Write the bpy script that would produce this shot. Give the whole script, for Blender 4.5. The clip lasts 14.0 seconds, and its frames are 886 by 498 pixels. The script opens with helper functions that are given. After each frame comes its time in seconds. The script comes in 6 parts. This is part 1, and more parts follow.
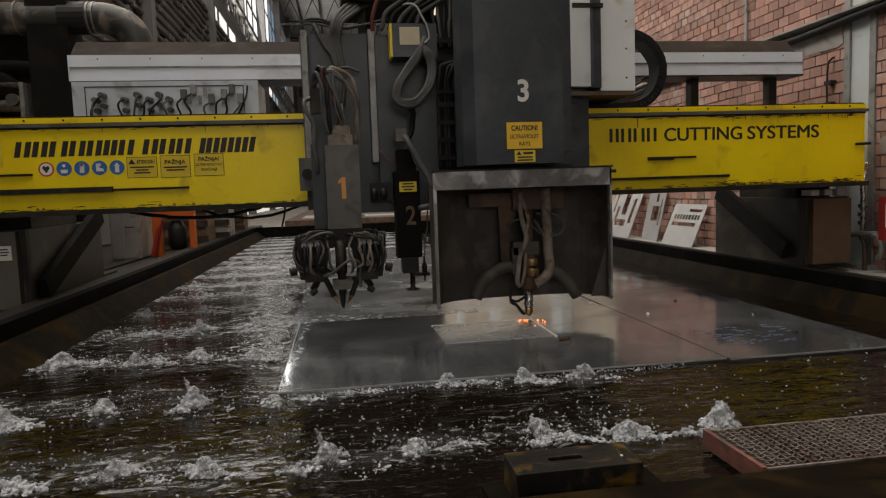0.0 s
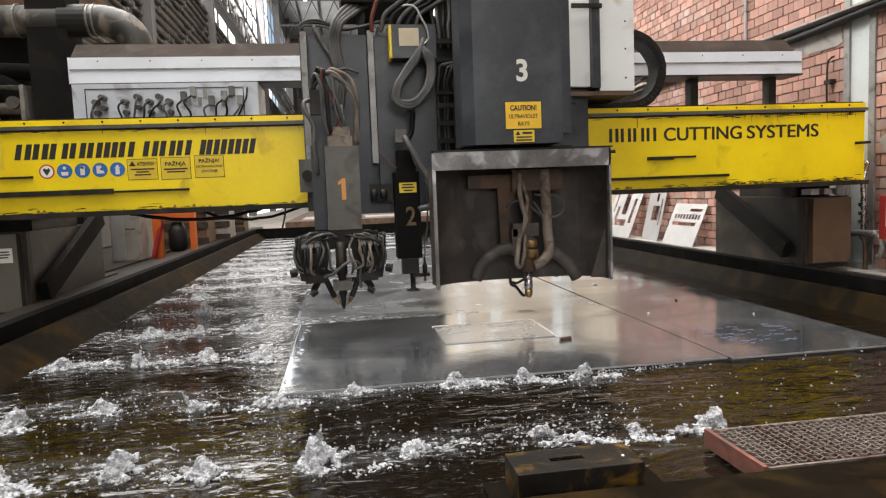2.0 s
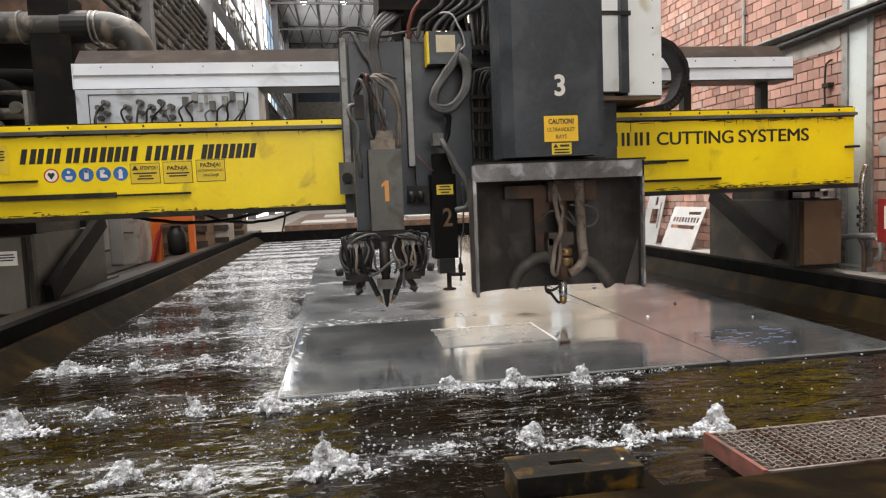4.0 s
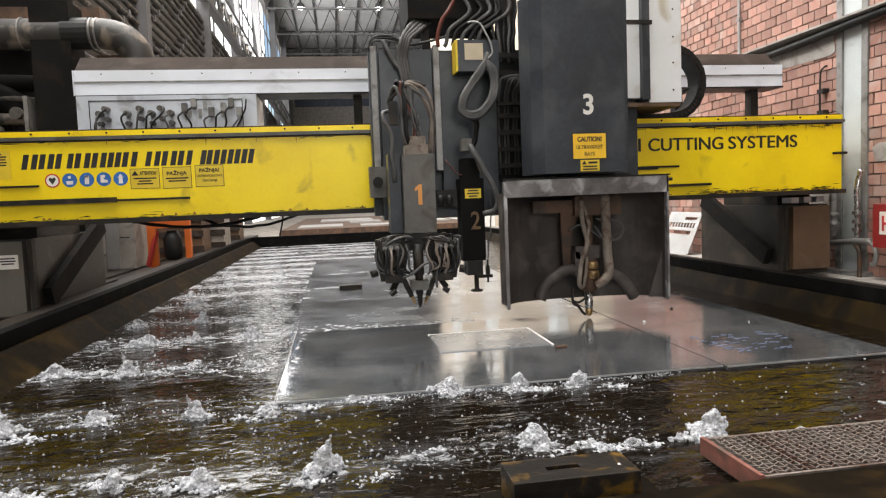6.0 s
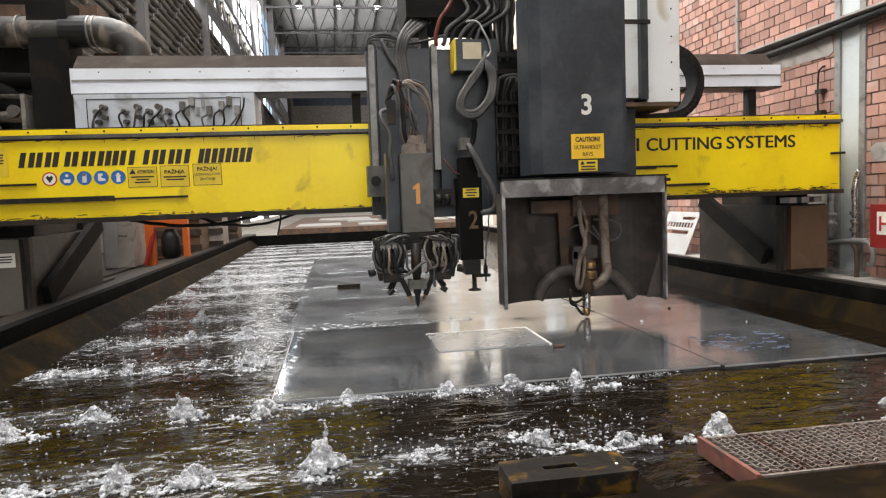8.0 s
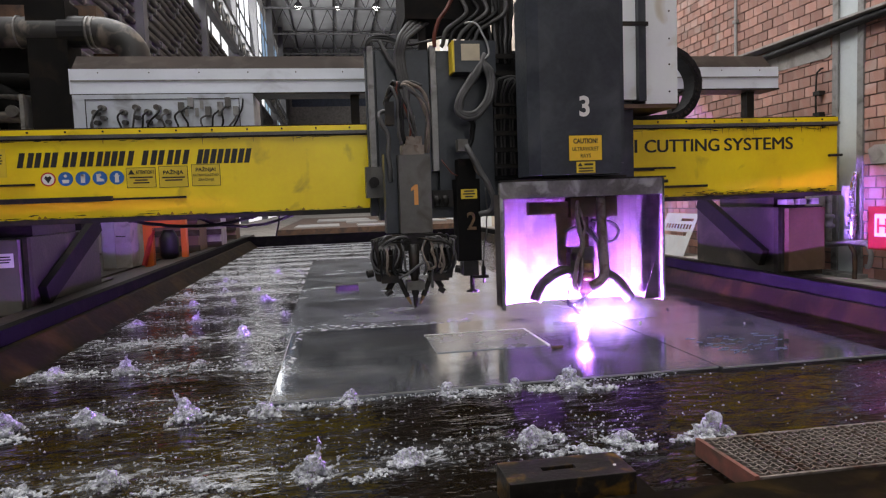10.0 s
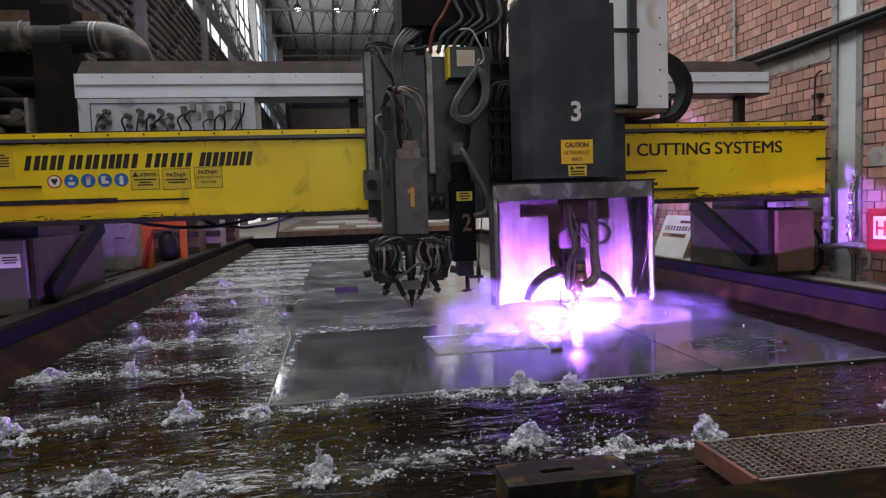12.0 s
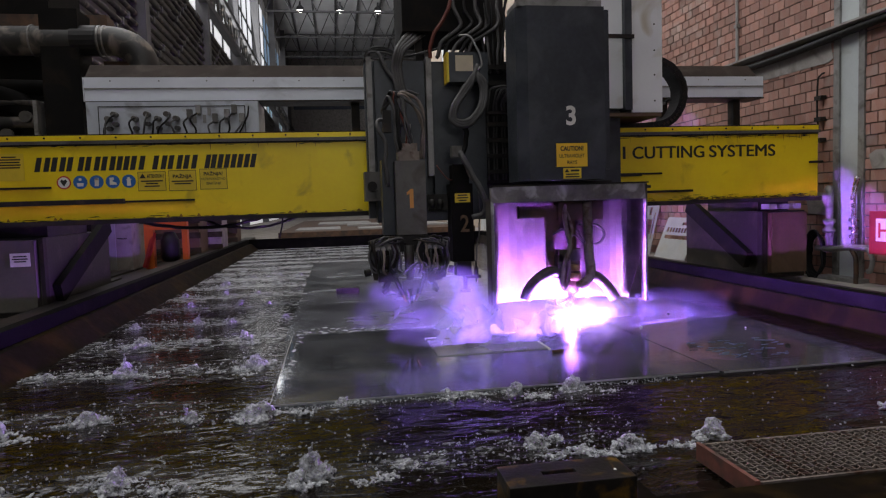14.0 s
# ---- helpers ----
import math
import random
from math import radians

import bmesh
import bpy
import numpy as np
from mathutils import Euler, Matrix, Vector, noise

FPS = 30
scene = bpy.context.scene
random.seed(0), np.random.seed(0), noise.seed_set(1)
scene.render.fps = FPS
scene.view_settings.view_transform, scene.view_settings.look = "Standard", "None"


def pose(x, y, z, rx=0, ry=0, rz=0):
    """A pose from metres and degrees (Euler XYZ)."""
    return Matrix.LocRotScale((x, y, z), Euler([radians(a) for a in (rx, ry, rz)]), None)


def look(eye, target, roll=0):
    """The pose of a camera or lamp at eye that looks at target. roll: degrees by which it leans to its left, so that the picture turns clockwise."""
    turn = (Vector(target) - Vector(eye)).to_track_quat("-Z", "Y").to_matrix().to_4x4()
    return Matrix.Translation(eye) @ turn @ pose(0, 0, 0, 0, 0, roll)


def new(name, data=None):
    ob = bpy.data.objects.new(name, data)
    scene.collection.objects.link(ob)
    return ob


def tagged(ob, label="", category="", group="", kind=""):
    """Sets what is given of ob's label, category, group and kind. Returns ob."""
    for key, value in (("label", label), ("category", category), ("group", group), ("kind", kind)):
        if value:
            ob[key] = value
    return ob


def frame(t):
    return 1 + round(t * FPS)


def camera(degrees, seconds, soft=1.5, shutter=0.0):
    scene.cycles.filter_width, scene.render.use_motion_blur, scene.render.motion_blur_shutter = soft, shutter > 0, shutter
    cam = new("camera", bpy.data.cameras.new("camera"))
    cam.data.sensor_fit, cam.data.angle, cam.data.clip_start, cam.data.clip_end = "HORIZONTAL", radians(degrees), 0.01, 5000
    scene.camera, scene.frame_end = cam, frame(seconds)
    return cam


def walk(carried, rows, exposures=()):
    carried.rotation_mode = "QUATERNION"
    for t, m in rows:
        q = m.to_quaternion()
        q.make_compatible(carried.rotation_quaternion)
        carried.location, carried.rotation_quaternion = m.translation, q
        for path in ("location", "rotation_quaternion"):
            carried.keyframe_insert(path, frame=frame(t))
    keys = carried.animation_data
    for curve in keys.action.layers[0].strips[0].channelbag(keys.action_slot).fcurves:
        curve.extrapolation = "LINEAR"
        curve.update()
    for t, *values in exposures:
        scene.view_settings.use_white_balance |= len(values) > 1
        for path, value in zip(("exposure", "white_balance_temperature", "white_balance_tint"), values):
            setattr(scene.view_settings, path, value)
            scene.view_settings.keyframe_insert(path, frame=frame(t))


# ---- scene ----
EYE = (0.0, 0.0, 1.48)


def aim(yaw, down, lean):
    """A pose at EYE: degrees to the right of +y, below level, and of lean to the right."""
    y, d = radians(yaw), radians(down)
    way = Vector((math.sin(y) * math.cos(d), math.cos(y) * math.cos(d), -math.sin(d)))
    return look(EYE, Vector(EYE) + way, -lean)


cam = camera(67.52, 14.0, soft=1.2)
PATH = [
    (0.0, aim(8.490, 4.962, 2.039)),
    (0.5, aim(8.502, 4.948, 2.085)),
    (1.0, aim(8.508, 4.939, 2.121)),
    (1.5, aim(8.485, 4.933, 2.178)),
    (2.0, aim(8.455, 4.903, 2.282)),
    (2.5, aim(8.442, 4.846, 2.337)),
    (3.0, aim(8.433, 4.793, 2.307)),
    (5.5, aim(8.825, 4.289, 2.340)),
    (6.0, aim(8.858, 4.206, 2.270)),
    (6.5, aim(8.897, 4.181, 2.235)),
    (7.0, aim(8.938, 4.221, 2.205)),
    (7.5, aim(8.980, 4.264, 2.165)),
    (8.0, aim(9.021, 4.280, 2.144)),
    (10.5, aim(9.181, 4.162, 2.014)),
    (11.0, aim(9.224, 4.142, 2.040)),
    (11.5, aim(9.246, 4.097, 2.033)),
    (12.0, aim(9.235, 4.025, 1.964)),
    (12.5, aim(9.196, 3.958, 1.903)),
    (13.0, aim(9.153, 3.922, 1.896)),
    (13.5, aim(9.120, 3.915, 1.870)),
    (14.0, aim(9.090, 3.900, 1.830)),
]
walk(cam, PATH, exposures=[(0.0, -1.30, 7500, 11), (0.5, -0.42, 7400, 11), (1.0, -0.12, 7300, 11), (1.5, 0.0, 7200, 11), (2.0, 0.05, 7100, 11), (3.0, 0.05, 7100, 11), (8.2, 0.1, 7000, 11),
                           (9.5, 0.1, 7000, 11), (9.8, -0.8, 6800, 12), (10.5, -0.9, 6700, 12), (11.0, -1.0, 6700, 12), (12.0, -1.15, 6700, 12), (13.0, -1.45, 6700, 12), (14.0, -1.75, 6700, 12)])

# ---- light: grey daylight from the high side windows, plus fill added through unseen openings ----
world = bpy.data.worlds.new("sky")
scene.world = world
world.use_nodes = True
wn = world.node_tree.nodes
sky = wn.new("ShaderNodeTexSky")
sky.sky_type, sky.sun_disc = "NISHITA", False
sky.sun_elevation, sky.sun_rotation = radians(40), radians(200)
world.node_tree.links.new(sky.outputs[0], wn["Background"].inputs[0])
wn["Background"].inputs[1].default_value = 0.15


def daylight(name, m, sx, sy, watts, colour=(1, 1, 1)):
    lamp = bpy.data.lights.new(name, "AREA")
    lamp.shape, lamp.size, lamp.size_y, lamp.energy, lamp.color = "RECTANGLE", sx, sy, watts, colour
    ob = new(name, lamp)
    ob.matrix_world = m
    return ob


sun = bpy.data.lights.new("sun", "SUN")
sun.energy, sun.angle, sun.color = 0.5, radians(25), (1, 0.98, 0.95)
new("sun", sun).matrix_world = look((0, 0, 30), (-2.0, 5.5, 25))
# roof, end and near side lamps are added fill; no such openings are in view
daylight("roof_light_near", look((0.2, 4, 15.7), (0.2, 4.001, 0)), 4.0, 22, 2600, (0.98, 0.99, 1.0))
daylight("end_window_light", look((0.5, -9.8, 5.2), (0.5, 3.0, 1.6)), 6.5, 5.0, 270, (0.98, 0.99, 1.0))
daylight("side_window_light_far", look((-3.80, 33, 10.8), (5, 33, 11.6)), 18, 5.6, 4200, (0.96, 0.98, 1.0))
daylight("side_window_light", look((-3.80, 10, 11.6), (5, 10, 5)), 24, 4.6, 3900, (0.96, 0.98, 1.0))
# ---- materials ----
def material(name, colour, rough=0.5, metal=0.0, vary=0.25, scale=6.0, fine=60.0, bump=0.15, stain=None, stain_at=(0.52, 0.68), spread=0.0,
             rough_vary=0.15, gloss=0.5):
    """A surface with large stains, fine grain and relief; spread shifts the value from piece to piece."""
    m = bpy.data.materials.new(name)
    m.use_nodes = True
    nt = m.node_tree
    n, link = nt.nodes, nt.links.new
    b = n["Principled BSDF"]
    geo = n.new("ShaderNodeTexCoord")
    big, small = n.new("ShaderNodeTexNoise"), n.new("ShaderNodeTexNoise")
    for tex, s in ((big, scale), (small, fine)):
        tex.inputs["Scale"].default_value, tex.inputs["Detail"].default_value = s, 6
        link(geo.outputs["Object"], tex.inputs["Vector"])
    ramp = n.new("ShaderNodeValToRGB")
    e = ramp.color_ramp.elements
    e[0].position, e[1].position = 0.3, 0.7
    e[0].color = (*[c * (1 - vary) for c in colour], 1)
    e[1].color = (*[min(1, c * (1 + vary)) for c in colour], 1)
    link(big.outputs["Fac"], ramp.inputs["Fac"])
    col = ramp.outputs["Color"]
    grain = n.new("ShaderNodeMix")
    grain.data_type, grain.blend_type = "RGBA", "OVERLAY"
    grain.inputs["Factor"].default_value = vary
    link(col, grain.inputs["A"])
    link(small.outputs["Fac"], grain.inputs["B"])
    col = grain.outputs["Result"]
    if stain:
        st = n.new("ShaderNodeTexNoise")
        st.inputs["Scale"].default_value, st.inputs["Detail"].default_value, st.inputs["Distortion"].default_value = scale * 1.7, 8, 0.6
        link(geo.outputs["Object"], st.inputs["Vector"])
        sr = n.new("ShaderNodeMapRange")
        sr.inputs["From Min"].default_value, sr.inputs["From Max"].default_value = stain_at
        link(st.outputs["Fac"], sr.inputs["Value"])
        mix = n.new("ShaderNodeMix")
        mix.data_type = "RGBA"
        link(sr.outputs["Result"], mix.inputs["Factor"])
        link(col, mix.inputs["A"])
        mix.inputs["B"].default_value = (*stain, 1)
        col = mix.outputs["Result"]
    if spread:
        info = n.new("ShaderNodeObjectInfo")
        isl = n.new("ShaderNodeNewGeometry")
        add = n.new("ShaderNodeMath")
        add.operation = "ADD"
        link(info.outputs["Random"], add.inputs[0])
        link(isl.outputs["Random Per Island"], add.inputs[1])
        fr = n.new("ShaderNodeMath")
        fr.operation = "FRACT"
        link(add.outputs[0], fr.inputs[0])
        val = n.new("ShaderNodeMapRange")
        val.inputs["To Min"].default_value, val.inputs["To Max"].default_value = 1 - spread, 1 + spread
        link(fr.outputs[0], val.inputs["Value"])
        hsv = n.new("ShaderNodeHueSaturation")
        link(val.outputs["Result"], hsv.inputs["Value"])
        link(col, hsv.inputs["Color"])
        col = hsv.outputs["Color"]
    link(col, b.inputs["Base Color"])
    rr = n.new("ShaderNodeMapRange")
    rr.inputs["To Min"].default_value, rr.inputs["To Max"].default_value = max(0.02, rough - rough_vary), min(1, rough + rough_vary)
    link(small.outputs["Fac"], rr.inputs["Value"])
    link(rr.outputs["Result"], b.inputs["Roughness"])
    b.inputs["Metallic"].default_value = metal
    b.inputs["Specular IOR Level"].default_value = gloss
    if bump:
        bp = n.new("ShaderNodeBump")
        bp.inputs["Strength"].default_value, bp.inputs["Distance"].default_value = bump, 0.004
        link(small.outputs["Fac"], bp.inputs["Height"])
        link(bp.outputs["Normal"], b.inputs["Normal"])
    return m


def glowing(name, colour, strength):
    m = bpy.data.materials.new(name)
    m.use_nodes = True
    b = m.node_tree.nodes["Principled BSDF"]
    b.inputs["Base Color"].default_value = (*colour, 1)
    b.inputs["Emission Color"].default_value = (*colour, 1)
    b.inputs["Emission Strength"].default_value = strength
    return m


YELLOW = material("yellow_paint", (0.95, 0.68, 0.008), 0.36, vary=0.12, scale=2.5, fine=40, bump=0.06, stain=(0.34, 0.20, 0.02), stain_at=(0.61, 0.84))
YELLOW_LABEL = material("yellow_label", (0.72, 0.52, 0.03), 0.45, vary=0.08, scale=8, bump=0.02)
ORANGE_LABEL = material("orange_label", (0.86, 0.52, 0.03), 0.45, vary=0.08, scale=8, bump=0.02)
BLACK_INK = material("black_ink", (0.015, 0.014, 0.012), 0.5, vary=0.2, bump=0.02)
WHITE_INK = material("white_ink", (0.75, 0.73, 0.68), 0.5, vary=0.1, bump=0.02)
ORANGE_INK = material("orange_ink", (0.65, 0.28, 0.07), 0.5, vary=0.1, bump=0.02)
BLUE_INK = material("blue_ink", (0.02, 0.13, 0.42), 0.45, vary=0.1, bump=0.02)
RED_INK = material("red_ink", (0.5, 0.03, 0.03), 0.45, vary=0.1, bump=0.02)
CHARCOAL = material("charcoal_paint", (0.030, 0.035, 0.042), 0.36, vary=0.3, scale=2.4, fine=50, bump=0.08, stain=(0.078, 0.084, 0.09), stain_at=(0.50, 0.86), gloss=0.4)
GREY_BOX = material("grey_paint", (0.10, 0.095, 0.085), 0.45, vary=0.2, scale=5, bump=0.06, stain=(0.06, 0.05, 0.04))
GREY_STRIP = material("grey_strip", (0.24, 0.235, 0.225), 0.42, 0.2, vary=0.2, scale=6, bump=0.06, stain=(0.12, 0.11, 0.10))
WHITE_METAL = material("white_metal", (0.74, 0.78, 0.84), 0.38, vary=0.08, scale=3, bump=0.05, stain=(0.47, 0.49, 0.53), stain_at=(0.58, 0.8))
WHITE_CAB = material("cream_cabinet", (0.72, 0.74, 0.74), 0.4, vary=0.08, scale=2.2, bump=0.04, stain=(0.46, 0.40, 0.28), stain_at=(0.56, 0.78))
PANEL = material("connector_panel", (0.52, 0.56, 0.61), 0.45, vary=0.1, scale=4, bump=0.04, stain=(0.30, 0.31, 0.33))
DIRTY_TOP = material("dusty_brown", (0.036, 0.026, 0.021), 0.85, vary=0.35, scale=4, bump=0.2, stain=(0.06, 0.048, 0.04), gloss=0.2)
GALV = material("galvanised", (0.036, 0.035, 0.033), 0.5, 0.25, vary=0.2, scale=4, bump=0.08, stain=(0.2, 0.17, 0.14))
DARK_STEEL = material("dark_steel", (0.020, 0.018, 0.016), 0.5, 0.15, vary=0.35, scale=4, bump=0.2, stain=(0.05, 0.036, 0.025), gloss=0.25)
RUSTY = material("rusty_steel", (0.10, 0.055, 0.033), 0.65, 0.2, vary=0.4, scale=5, bump=0.25, stain=(0.05, 0.035, 0.027), stain_at=(0.45, 0.65))
SHIELD = material("scorched_steel", (0.046, 0.038, 0.032), 0.6, 0.1, vary=0.35, scale=4, bump=0.15, stain=(0.10, 0.085, 0.075), stain_at=(0.5, 0.74))
SHIELD_RIM = material("scuffed_steel", (0.20, 0.19, 0.19), 0.38, 0.5, vary=0.4, scale=5, bump=0.2, stain=(0.46, 0.46, 0.47), stain_at=(0.54, 0.68))
CABLE = material("grey_cable", (0.075, 0.073, 0.072), 0.6, vary=0.25, scale=9, bump=0.1)
CABLE_DARK = material("black_cable", (0.014, 0.014, 0.014), 0.5, vary=0.25, scale=9, bump=0.1, gloss=0.25)
CABLE_RED = material("red_hose", (0.11, 0.024, 0.014), 0.5, vary=0.2, scale=9, bump=0.1)
HOSE = material("dusty_hose", (0.20, 0.165, 0.135), 0.7, vary=0.3, scale=12, bump=0.2, stain=(0.10, 0.06, 0.04))
BRASS = material("brass", (0.34, 0.22, 0.10), 0.35, 0.8, vary=0.3, scale=14, bump=0.1, stain=(0.09, 0.06, 0.04))
CHROME = material("bright_steel", (0.52, 0.51, 0.50), 0.25, 0.9, vary=0.15, scale=9, bump=0.05)
PIECE = material("bare_cut_piece", (0.31, 0.32, 0.33), 0.26, 0.6, vary=0.1, scale=5, fine=6, bump=0.02)
KERF = material("bright_kerf", (0.80, 0.79, 0.77), 0.5, 0.1, vary=0.1, scale=20)
BRICK = material("red_brick", (0.35, 0.185, 0.145), 0.88, vary=0.16, scale=3, fine=90, bump=0.4, stain=(0.36, 0.275, 0.24), stain_at=(0.46, 0.72), spread=0.28)
MORTAR = material("grey_mortar", (0.15, 0.12, 0.105), 0.9, vary=0.2, scale=6, bump=0.3)
CEMENT = material("cement_render", (0.30, 0.28, 0.26), 0.9, vary=0.18, scale=4, bump=0.25, stain=(0.20, 0.18, 0.17))
CONCRETE = material("concrete", (0.29, 0.27, 0.245), 0.85, vary=0.22, scale=2.0, bump=0.25, stain=(0.15, 0.13, 0.11), stain_at=(0.5, 0.7))
COLUMN = material("pale_column_paint", (0.46, 0.50, 0.50), 0.5, vary=0.08, scale=3, bump=0.06, stain=(0.30, 0.29, 0.27), stain_at=(0.6, 0.8))
HALL = material("hall_wall", (0.16, 0.15, 0.145), 0.85, vary=0.2, scale=0.6, bump=0.1)
ROOF = material("roof_sheet", (0.66, 0.67, 0.69), 0.7, vary=0.12, scale=0.5, bump=0.05)
# grey raised a little to put distant haze into the steel's colour
TRUSS = material("truss_steel", (0.085, 0.085, 0.09), 0.6, vary=0.2, scale=2)
TUB = material("wet_tub_steel", (0.007, 0.005, 0.003), 0.55, 0.0, vary=0.5, scale=3, fine=30, bump=0.3, stain=(0.030, 0.018, 0.005), stain_at=(0.48, 0.74), gloss=0.04)
RIM = material("black_tub_rim", (0.004, 0.004, 0.004), 0.65, 0.0, vary=0.3, scale=5, bump=0.15, stain=(0.010, 0.009, 0.008), gloss=0.04)
FOAM = material("white_foam", (0.55, 0.57, 0.60), 0.55, vary=0.08, scale=20, fine=120, bump=0.5)
MIST, THIN_MIST = bpy.data.materials.new("fine_mist"), bpy.data.materials.new("thin_mist")
SOOT = material("sooty_black", (0.007, 0.0065, 0.006), 0.75, vary=0.4, scale=3, bump=0.2, stain=(0.02, 0.014, 0.010), stain_at=(0.55, 0.75), gloss=0.12)
RED_FRAME = material("red_oxide_paint", (0.17, 0.062, 0.046), 0.65, vary=0.35, scale=8, bump=0.25, stain=(0.085, 0.05, 0.038), stain_at=(0.45, 0.66))
GRATING = material("worn_grating", (0.21, 0.18, 0.16), 0.45, 0.4, vary=0.35, scale=9, bump=0.2, stain=(0.10, 0.05, 0.035))
RED_BOX = material("red_box_paint", (0.27, 0.022, 0.02), 0.4, vary=0.15, scale=5, bump=0.04)
COVER = material("dirty_cover", (0.10, 0.094, 0.08), 0.5, vary=0.2, scale=3, bump=0.07, stain=(0.12, 0.10, 0.08))
ORANGE = material("orange_machine", (0.55, 0.12, 0.02), 0.45, vary=0.15, scale=4, bump=0.05)
SHEET = material("offcut_sheet", (0.36, 0.36, 0.36), 0.45, 0.3, vary=0.12, scale=4, bump=0.06, stain=(0.36, 0.33, 0.29), stain_at=(0.55, 0.75))
LEG = material("leg_paint", (0.017, 0.0145, 0.012), 0.45, vary=0.2, scale=2.5, bump=0.07, stain=(0.055, 0.045, 0.035))
LEG_RUST = material("leg_cover", (0.105, 0.062, 0.034), 0.55, vary=0.25, scale=3, bump=0.1, stain=(0.13, 0.08, 0.05))
LAMP = glowing("lamp_glow", (1.0, 0.97, 0.9), 30)
ARC = glowing("plasma_arc", (0.39, 0.155, 1.0), 390000)
EMBER = glowing("ember_glow", (1.0, 0.22, 0.06), 6)


def water_material():
    m = bpy.data.materials.new("dark_water")
    m.use_nodes = True
    n, link = m.node_tree.nodes, m.node_tree.links.new
    b = n["Principled BSDF"]
    b.inputs["Roughness"].default_value, b.inputs["IOR"].default_value = 0.05, 1.33
    geo = n.new("ShaderNodeTexCoord")
    mud = n.new("ShaderNodeTexNoise")
    mud.inputs["Scale"].default_value = 1.4
    link(geo.outputs["Object"], mud.inputs["Vector"])
    ramp = n.new("ShaderNodeValToRGB")
    ramp.color_ramp.elements[0].color, ramp.color_ramp.elements[1].color = (0.0025, 0.002, 0.0017, 1), (0.009, 0.0055, 0.0025, 1)
    link(mud.outputs["Fac"], ramp.inputs["Fac"])
    # froth gathers in bands along the rows of jets
    sep = n.new("ShaderNodeSeparateXYZ")
    link(geo.outputs["Object"], sep.inputs[0])

    def calc(op, a, c=0.0, e=0.0):
        q = n.new("ShaderNodeMath")
        q.operation = op
        for i, v in enumerate((a, c, e)):
            if isinstance(v, (int, float)):
                q.inputs[i].default_value = v
            else:
                link(v, q.inputs[i])
        return q.outputs[0]

    def froth_noise(scale, sx, sy, detail):
        mp = n.new("ShaderNodeMapping")
        mp.inputs["Scale"].default_value = (sx, sy, 1)
        link(geo.outputs["Object"], mp.inputs["Vector"])
        tex = n.new("ShaderNodeTexNoise")
        tex.inputs["Scale"].default_value, tex.inputs["Detail"].default_value, tex.inputs["Distortion"].default_value = scale, detail, 0.4
        tex.inputs["Roughness"].default_value = 0.7
        link(mp.outputs["Vector"], tex.inputs["Vector"])
        return tex.outputs["Fac"]

    phase = calc("ADD", calc("MULTIPLY_ADD", sep.outputs["Y"], 9.742, -20.4), calc("MULTIPLY", froth_noise(1.6, 1.0, 1.0, 3), 5.0))
    wave = calc("MULTIPLY_ADD", calc("COSINE", phase), 0.060, 0.0)
    # distant froth is paler: foam, and window reflections put into the colour
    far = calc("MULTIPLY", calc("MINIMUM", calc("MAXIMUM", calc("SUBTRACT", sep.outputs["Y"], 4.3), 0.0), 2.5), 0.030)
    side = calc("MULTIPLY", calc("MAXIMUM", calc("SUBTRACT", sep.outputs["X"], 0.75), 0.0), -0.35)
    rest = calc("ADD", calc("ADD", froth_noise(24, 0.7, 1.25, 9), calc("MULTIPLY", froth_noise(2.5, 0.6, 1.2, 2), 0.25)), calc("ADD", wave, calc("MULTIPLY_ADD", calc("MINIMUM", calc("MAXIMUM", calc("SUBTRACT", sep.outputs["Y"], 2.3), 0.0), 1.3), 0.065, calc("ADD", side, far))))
    froth = n.new("ShaderNodeMapRange")
    froth.inputs["From Min"].default_value, froth.inputs["From Max"].default_value, froth.inputs["To Max"].default_value = 0.72, 0.88, 0.62
    link(rest, froth.inputs["Value"])
    mix = n.new("ShaderNodeMix")
    mix.data_type = "RGBA"
    # air in the water makes it milky round the jets; far tops it up for reflections
    milk = n.new("ShaderNodeMapRange")
    milk.inputs["From Min"].default_value, milk.inputs["From Max"].default_value, milk.inputs["To Max"].default_value = 0.66, 1.0, 0.10
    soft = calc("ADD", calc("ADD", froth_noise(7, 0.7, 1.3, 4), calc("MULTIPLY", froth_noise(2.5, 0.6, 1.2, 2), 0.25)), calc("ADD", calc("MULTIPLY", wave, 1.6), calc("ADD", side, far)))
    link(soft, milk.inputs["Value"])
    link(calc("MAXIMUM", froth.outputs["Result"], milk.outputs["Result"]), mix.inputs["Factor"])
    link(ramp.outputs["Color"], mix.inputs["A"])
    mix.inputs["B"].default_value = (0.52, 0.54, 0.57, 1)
    link(mix.outputs["Result"], b.inputs["Base Color"])
    link(calc("MULTIPLY_ADD", froth.outputs["Result"], 0.6, 0.05), b.inputs["Roughness"])
    last = None
    for s, d, k in ((7, 0.024, 0.46), (22, 0.008, 0.50), (70, 0.0014, 0.35)):
        mp = n.new("ShaderNodeMapping")
        mp.inputs["Scale"].default_value = (0.55, 1.25, 1)
        link(geo.outputs["Object"], mp.inputs["Vector"])
        tex = n.new("ShaderNodeTexNoise")
        tex.inputs["Scale"].default_value, tex.inputs["Detail"].default_value, tex.inputs["Distortion"].default_value = s, 3, 0.8
        link(mp.outputs["Vector"], tex.inputs["Vector"])
        bp = n.new("ShaderNodeBump")
        bp.inputs["Strength"].default_value, bp.inputs["Distance"].default_value = k, d
